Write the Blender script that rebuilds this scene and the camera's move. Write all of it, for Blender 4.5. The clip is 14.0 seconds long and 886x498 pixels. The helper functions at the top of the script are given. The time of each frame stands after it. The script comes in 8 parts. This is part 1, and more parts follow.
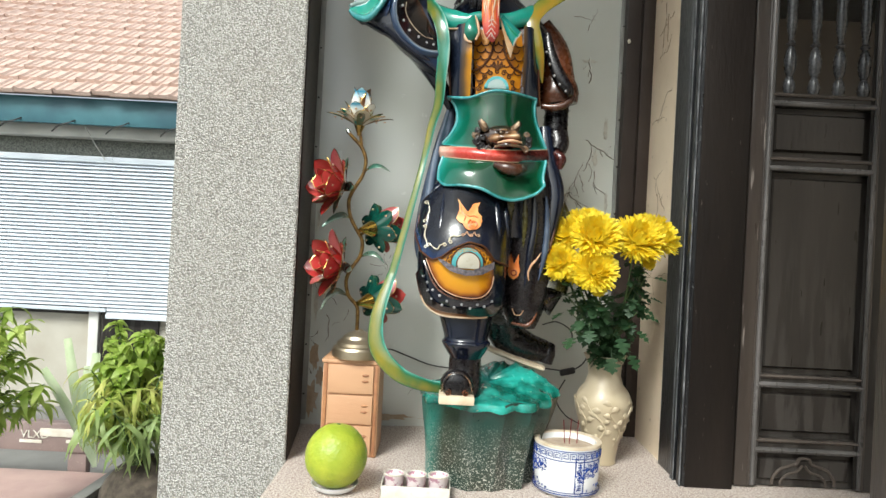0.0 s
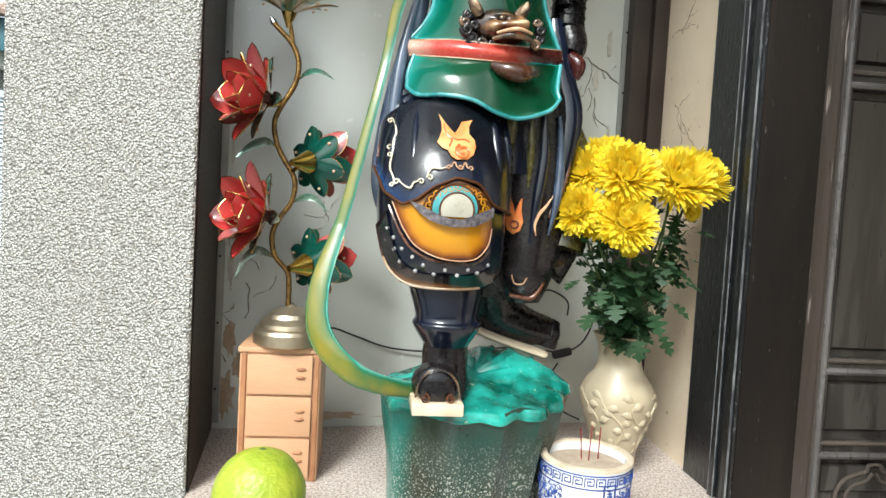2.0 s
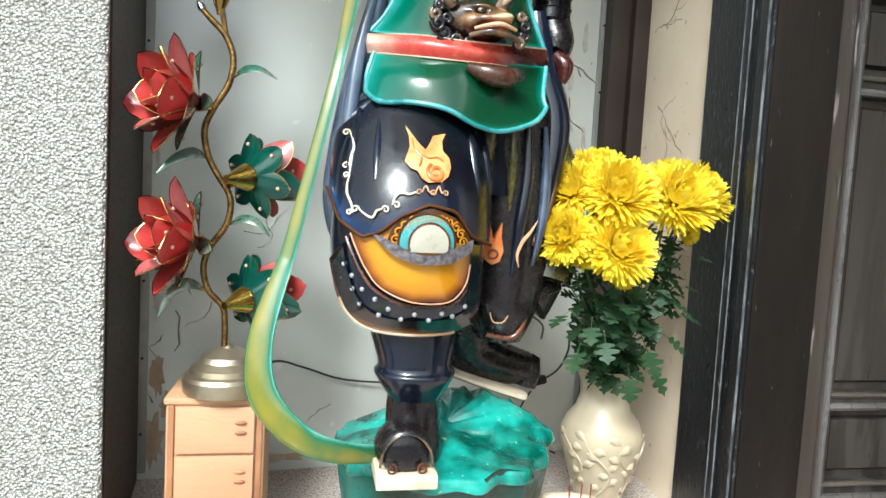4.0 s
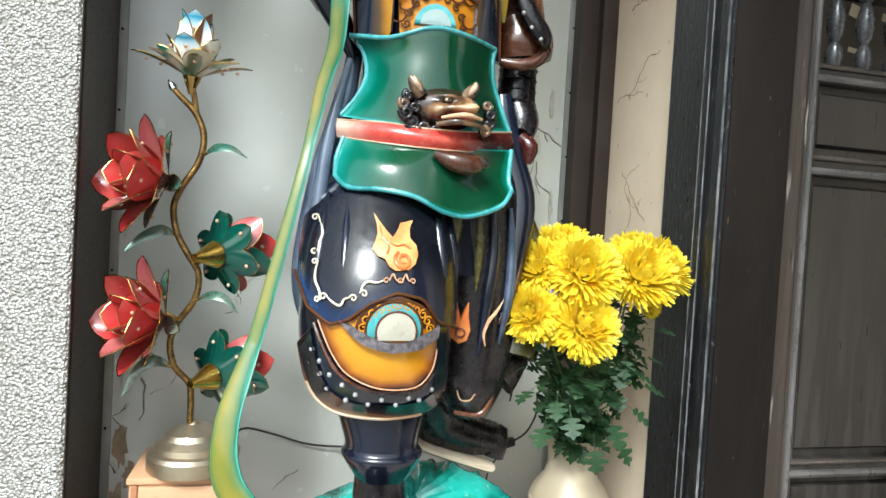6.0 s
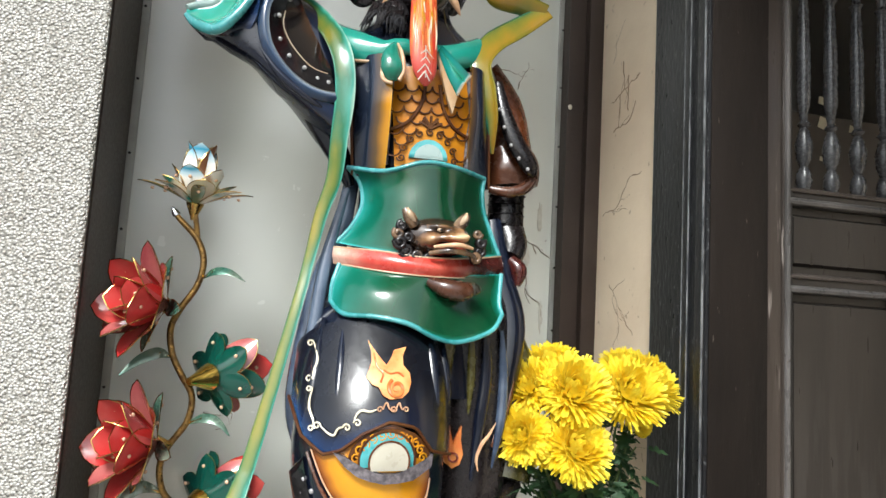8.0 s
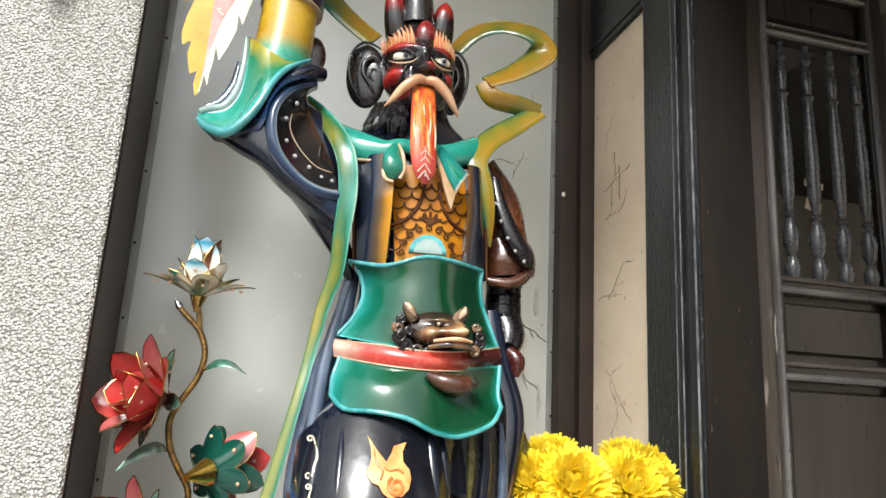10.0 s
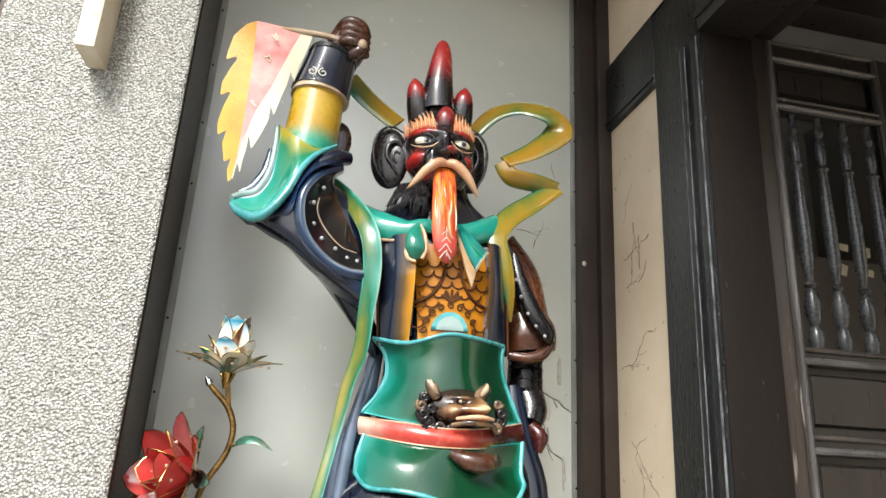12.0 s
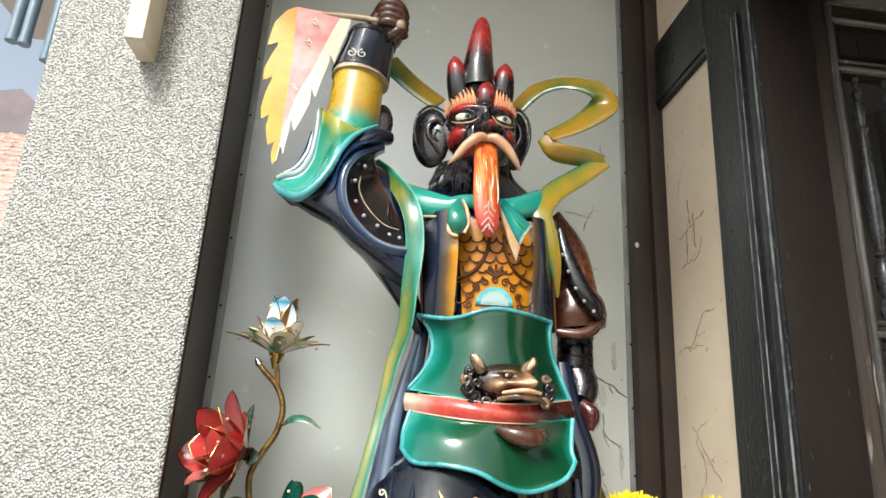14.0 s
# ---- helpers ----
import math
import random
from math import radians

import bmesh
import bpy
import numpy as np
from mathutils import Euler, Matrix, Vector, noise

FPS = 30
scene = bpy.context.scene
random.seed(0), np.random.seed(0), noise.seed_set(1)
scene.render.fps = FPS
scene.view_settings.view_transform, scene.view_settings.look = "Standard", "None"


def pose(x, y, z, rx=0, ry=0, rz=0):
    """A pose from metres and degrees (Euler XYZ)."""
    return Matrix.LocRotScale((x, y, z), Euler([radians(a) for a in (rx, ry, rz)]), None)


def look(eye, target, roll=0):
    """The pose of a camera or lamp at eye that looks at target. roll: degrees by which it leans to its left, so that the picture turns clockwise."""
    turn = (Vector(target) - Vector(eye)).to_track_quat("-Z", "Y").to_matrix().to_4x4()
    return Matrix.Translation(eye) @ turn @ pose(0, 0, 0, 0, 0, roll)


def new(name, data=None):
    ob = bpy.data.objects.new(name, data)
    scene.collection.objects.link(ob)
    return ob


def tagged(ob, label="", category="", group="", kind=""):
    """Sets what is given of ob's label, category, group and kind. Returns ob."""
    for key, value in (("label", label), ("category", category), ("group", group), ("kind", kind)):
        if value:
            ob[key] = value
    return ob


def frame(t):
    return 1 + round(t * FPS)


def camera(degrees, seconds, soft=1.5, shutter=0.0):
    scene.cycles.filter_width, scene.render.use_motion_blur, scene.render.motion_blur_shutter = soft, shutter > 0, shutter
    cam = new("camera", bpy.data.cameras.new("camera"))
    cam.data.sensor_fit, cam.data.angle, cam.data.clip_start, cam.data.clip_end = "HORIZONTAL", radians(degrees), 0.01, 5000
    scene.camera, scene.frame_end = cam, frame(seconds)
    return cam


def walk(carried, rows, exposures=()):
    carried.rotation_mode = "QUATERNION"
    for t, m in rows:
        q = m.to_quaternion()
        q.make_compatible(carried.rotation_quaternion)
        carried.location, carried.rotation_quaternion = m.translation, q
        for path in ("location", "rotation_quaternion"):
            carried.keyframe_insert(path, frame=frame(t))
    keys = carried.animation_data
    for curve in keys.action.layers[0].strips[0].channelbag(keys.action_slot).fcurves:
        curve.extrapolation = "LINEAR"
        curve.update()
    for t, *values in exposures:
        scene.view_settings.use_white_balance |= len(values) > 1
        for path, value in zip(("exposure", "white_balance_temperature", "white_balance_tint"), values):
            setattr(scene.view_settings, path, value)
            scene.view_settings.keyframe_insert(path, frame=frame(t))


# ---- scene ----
cam = camera(68.1, 14.0)
METRES, EYE, TILT, LEAN, TURN = 1.25, 0.70, 0.0, 0.0, 0.0
ROWS = [
    (0.0, 0.0, 0.0, 0.0, -0.0, 0.05, -2.92),
    (0.5, -0.0296, 0.1138, -0.0167, -0.87, -0.26, -3.06),
    (1.0, -0.0447, 0.2869, -0.0244, -2.29, -0.33, -3.06),
    (1.5, -0.051, 0.3827, -0.0316, -4.21, -1.3, -3.19),
    (2.0, -0.0679, 0.4921, -0.0367, -6.1, -3.06, -3.2),
    (2.5, -0.0679, 0.5844, -0.0344, -7.6, -4.06, -3.18),
    (5.0, -0.0852, 0.6791, 0.069, -12.09, -4.05, -3.31),
    (5.5, -0.0745, 0.6744, 0.0817, -12.73, -2.67, -3.32),
    (6.0, -0.0777, 0.6612, 0.1028, -13.0, -1.57, -3.35),
    (6.5, -0.0786, 0.6476, 0.1259, -13.33, 0.41, -3.29),
    (7.0, -0.0806, 0.6402, 0.1365, -13.52, 2.58, -3.29),
    (7.5, -0.0831, 0.6354, 0.1463, -13.73, 4.49, -3.26),
    (8.0, -0.0901, 0.633, 0.1559, -13.81, 6.13, -3.23),
    (10.5, -0.1043, 0.6034, 0.1961, -14.08, 13.57, -3.11),
    (11.0, -0.1044, 0.5995, 0.2044, -13.62, 14.68, -3.11),
    (11.5, -0.1109, 0.5825, 0.2053, -12.99, 15.9, -3.04),
    (12.0, -0.1094, 0.5685, 0.2117, -11.97, 17.15, -3.03),
    (12.5, -0.1093, 0.5736, 0.2008, -10.71, 17.94, -2.94),
    (13.0, -0.1008, 0.5775, 0.1873, -9.09, 17.99, -2.91),
    (13.5, -0.091, 0.587, 0.18, -7.55, 17.69, -2.96),
    (14.0, -0.0804, 0.5913, 0.1695, -6.78, 17.35, -3.0),
]
walk(cam, [(t, pose(0, 0, EYE, TILT, LEAN, TURN) @ pose(METRES * x, METRES * y, METRES * z, 90 + pitch, roll, yaw)) for t, x, y, z, yaw, pitch, roll in ROWS],
     exposures=[(0.0, 0.50, 6300, 3), (2.5, 0.81, 6050, 2), (5.0, 0.94, 5850, 1), (8.0, 0.80, 6200, 6), (11.0, 0.93, 6350, 7), (14.0, 0.93, 6300, 5)])

# ---- light ----
world = bpy.data.worlds.new("world")
scene.world = world
world.use_nodes = True
wn = world.node_tree
sky = wn.nodes.new("ShaderNodeTexSky")
sky.sky_type, sky.sun_disc = "NISHITA", False
sky.sun_elevation, sky.sun_rotation = radians(45), radians(-153)
sky.air_density, sky.dust_density, sky.ozone_density = 1.0, 4.0, 1.0
haze = wn.nodes.new("ShaderNodeHueSaturation")  # a milky, half-overcast sky
haze.inputs["Saturation"].default_value = 0.45
wn.links.new(sky.outputs[0], haze.inputs["Color"])
wn.links.new(haze.outputs[0], wn.nodes["Background"].inputs[0])
wn.nodes["Background"].inputs[1].default_value = 0.135

sun = new("sun", bpy.data.lights.new("sun", "SUN"))
sun.data.energy, sun.data.angle, sun.data.color = 2.9, radians(18), (1.0, 0.98, 0.95)
sun.matrix_world = look((-1.5, -3.0, 3.3), (0, 0, 0))


# ---- materials ----
def node_mat(name):
    m = bpy.data.materials.new(name)
    m.use_nodes = True
    return m, m.node_tree, m.node_tree.nodes["Principled BSDF"]


def mapping(nt, scale=(1, 1, 1)):
    tc = nt.nodes.new("ShaderNodeTexCoord")
    mp = nt.nodes.new("ShaderNodeMapping")
    mp.inputs["Scale"].default_value = scale
    nt.links.new(tc.outputs["Object"], mp.inputs[0])
    return mp.outputs[0]


def noise_fac(nt, vec, scale, detail=5, lo=0.35, hi=0.65):
    n = nt.nodes.new("ShaderNodeTexNoise")
    n.inputs["Scale"].default_value, n.inputs["Detail"].default_value = scale, detail
    nt.links.new(vec, n.inputs["Vector"])
    r = nt.nodes.new("ShaderNodeMapRange")
    r.inputs[1].default_value, r.inputs[2].default_value = lo, hi
    nt.links.new(n.outputs["Fac"], r.inputs[0])
    return r.outputs[0]


def mixed(nt, fac, a, b):
    m = nt.nodes.new("ShaderNodeMix")
    m.data_type = "RGBA"
    for s, v in ((0, fac), (6, a), (7, b)):
        if isinstance(v, (tuple, float)):
            m.inputs[s].default_value = (*v, 1) if isinstance(v, tuple) else v
        else:
            nt.links.new(v, m.inputs[s])
    return m.outputs[2]


def bumped(nt, p, height, strength, dist=0.002):
    b = nt.nodes.new("ShaderNodeBump")
    b.inputs["Strength"].default_value, b.inputs["Distance"].default_value = strength, dist
    nt.links.new(height, b.inputs["Height"])
    nt.links.new(b.outputs[0], p.inputs["Normal"])


def paint(name, c1, c2, scale=9.0, rough=0.4, grain=180.0, bump=0.25, coat=0.0, metal=0.0, stretch=(1, 1, 1), spec=0.5, lo=0.35, hi=0.65, worn=None, wear=0.62, wscale=0.0, fade=None, fade2=None, wfade=None, even=1.0):
    """Two colours mixed at a large scale, fine grain in relief and gloss; worn: colour of worn spots and flecks; fade:
    (axis, from, to, colour), a colour blended in along an axis.
    """
    m, nt, p = node_mat(name)
    v = mapping(nt, stretch)
    big, fine = noise_fac(nt, v, scale, lo=lo, hi=hi), noise_fac(nt, v, grain, 3, 0.2, 0.8)
    col = mixed(nt, big, c1, c2)
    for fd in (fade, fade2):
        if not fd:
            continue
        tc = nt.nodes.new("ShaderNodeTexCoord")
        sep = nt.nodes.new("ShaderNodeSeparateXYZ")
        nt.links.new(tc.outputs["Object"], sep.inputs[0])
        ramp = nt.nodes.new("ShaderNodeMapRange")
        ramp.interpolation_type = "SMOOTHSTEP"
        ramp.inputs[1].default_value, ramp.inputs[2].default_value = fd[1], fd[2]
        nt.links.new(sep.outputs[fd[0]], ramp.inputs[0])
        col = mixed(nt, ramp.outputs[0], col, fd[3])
    if worn:
        w = noise_fac(nt, v, wscale or scale * (9 if scale < 7.5 else 16), 8, wear, wear + 0.06)
        if wfade:  # wear that gathers along one axis
            tc = nt.nodes.new("ShaderNodeTexCoord")
            sep = nt.nodes.new("ShaderNodeSeparateXYZ")
            nt.links.new(tc.outputs["Object"], sep.inputs[0])
            ramp, mul = nt.nodes.new("ShaderNodeMapRange"), nt.nodes.new("ShaderNodeMath")
            ramp.inputs[1].default_value, ramp.inputs[2].default_value = wfade[1], wfade[2]
            nt.links.new(sep.outputs[wfade[0]], ramp.inputs[0])
            mul.operation = "MULTIPLY"
            nt.links.new(ramp.outputs[0], mul.inputs[0])
            nt.links.new(w, mul.inputs[1])
            w = mul.outputs[0]
        col = mixed(nt, w, col, worn)
    nt.links.new(col, p.inputs["Base Color"])
    mr = nt.nodes.new("ShaderNodeMapRange")
    mr.inputs[3].default_value, mr.inputs[4].default_value = max(rough - 0.08 * even, 0.03), min(rough + 0.1 * even, 1)
    nt.links.new(fine, mr.inputs[0])
    nt.links.new(mr.outputs[0], p.inputs["Roughness"])
    p.inputs["Metallic"].default_value, p.inputs["Coat Weight"].default_value, p.inputs["Coat Roughness"].default_value = metal, coat, 0.12
    p.inputs["Specular IOR Level"].default_value = spec
    bumped(nt, p, fine, bump)
    return m


def pebble_mat():
    m, nt, p = node_mat("pebble_dash")
    v = mapping(nt)
    vo = nt.nodes.new("ShaderNodeTexVoronoi")
    vo.inputs["Scale"].default_value = 185
    nt.links.new(v, vo.inputs["Vector"])
    hsv = nt.nodes.new("ShaderNodeSeparateColor")
    nt.links.new(vo.outputs["Color"], hsv.inputs[0])
    ramp = nt.nodes.new("ShaderNodeValToRGB")
    ramp.color_ramp.interpolation = "CONSTANT"
    e = ramp.color_ramp.elements
    e[0].color = (0.58, 0.565, 0.535, 1)
    e[1].position, e[1].color = 0.42, (0.46, 0.445, 0.415, 1)
    for pos, c in ((0.70, (0.44, 0.42, 0.38, 1)), (0.88, (0.34, 0.31, 0.27, 1)), (0.96, (0.20, 0.19, 0.18, 1))):
        x = e.new(pos)
        x.color = c
    nt.links.new(hsv.outputs[0], ramp.inputs[0])
    edge = nt.nodes.new("ShaderNodeMapRange")
    edge.inputs[1].default_value, edge.inputs[2].default_value = 0.42, 0.66
    nt.links.new(vo.outputs["Distance"], edge.inputs[0])
    stain = noise_fac(nt, v, 2.5, 6, 0.35, 0.8)
    c = mixed(nt, edge.outputs[0], ramp.outputs[0], (0.23, 0.22, 0.195))
    c2 = mixed(nt, stain, c, (0.30, 0.28, 0.24))
    half = nt.nodes.new("ShaderNodeMix")
    half.data_type = "RGBA"
    half.inputs[0].default_value = 0.35
    nt.links.new(c, half.inputs[6])
    nt.links.new(c2, half.inputs[7])
    nt.links.new(half.outputs[2], p.inputs["Base Color"])
    p.inputs["Roughness"].default_value = 0.55
    inv = nt.nodes.new("ShaderNodeMath")
    inv.operation = "SUBTRACT"
    inv.inputs[0].default_value = 1.0
    nt.links.new(vo.outputs["Distance"], inv.inputs[1])
    bumped(nt, p, inv.outputs[0], 1.0, 0.006)
    return m


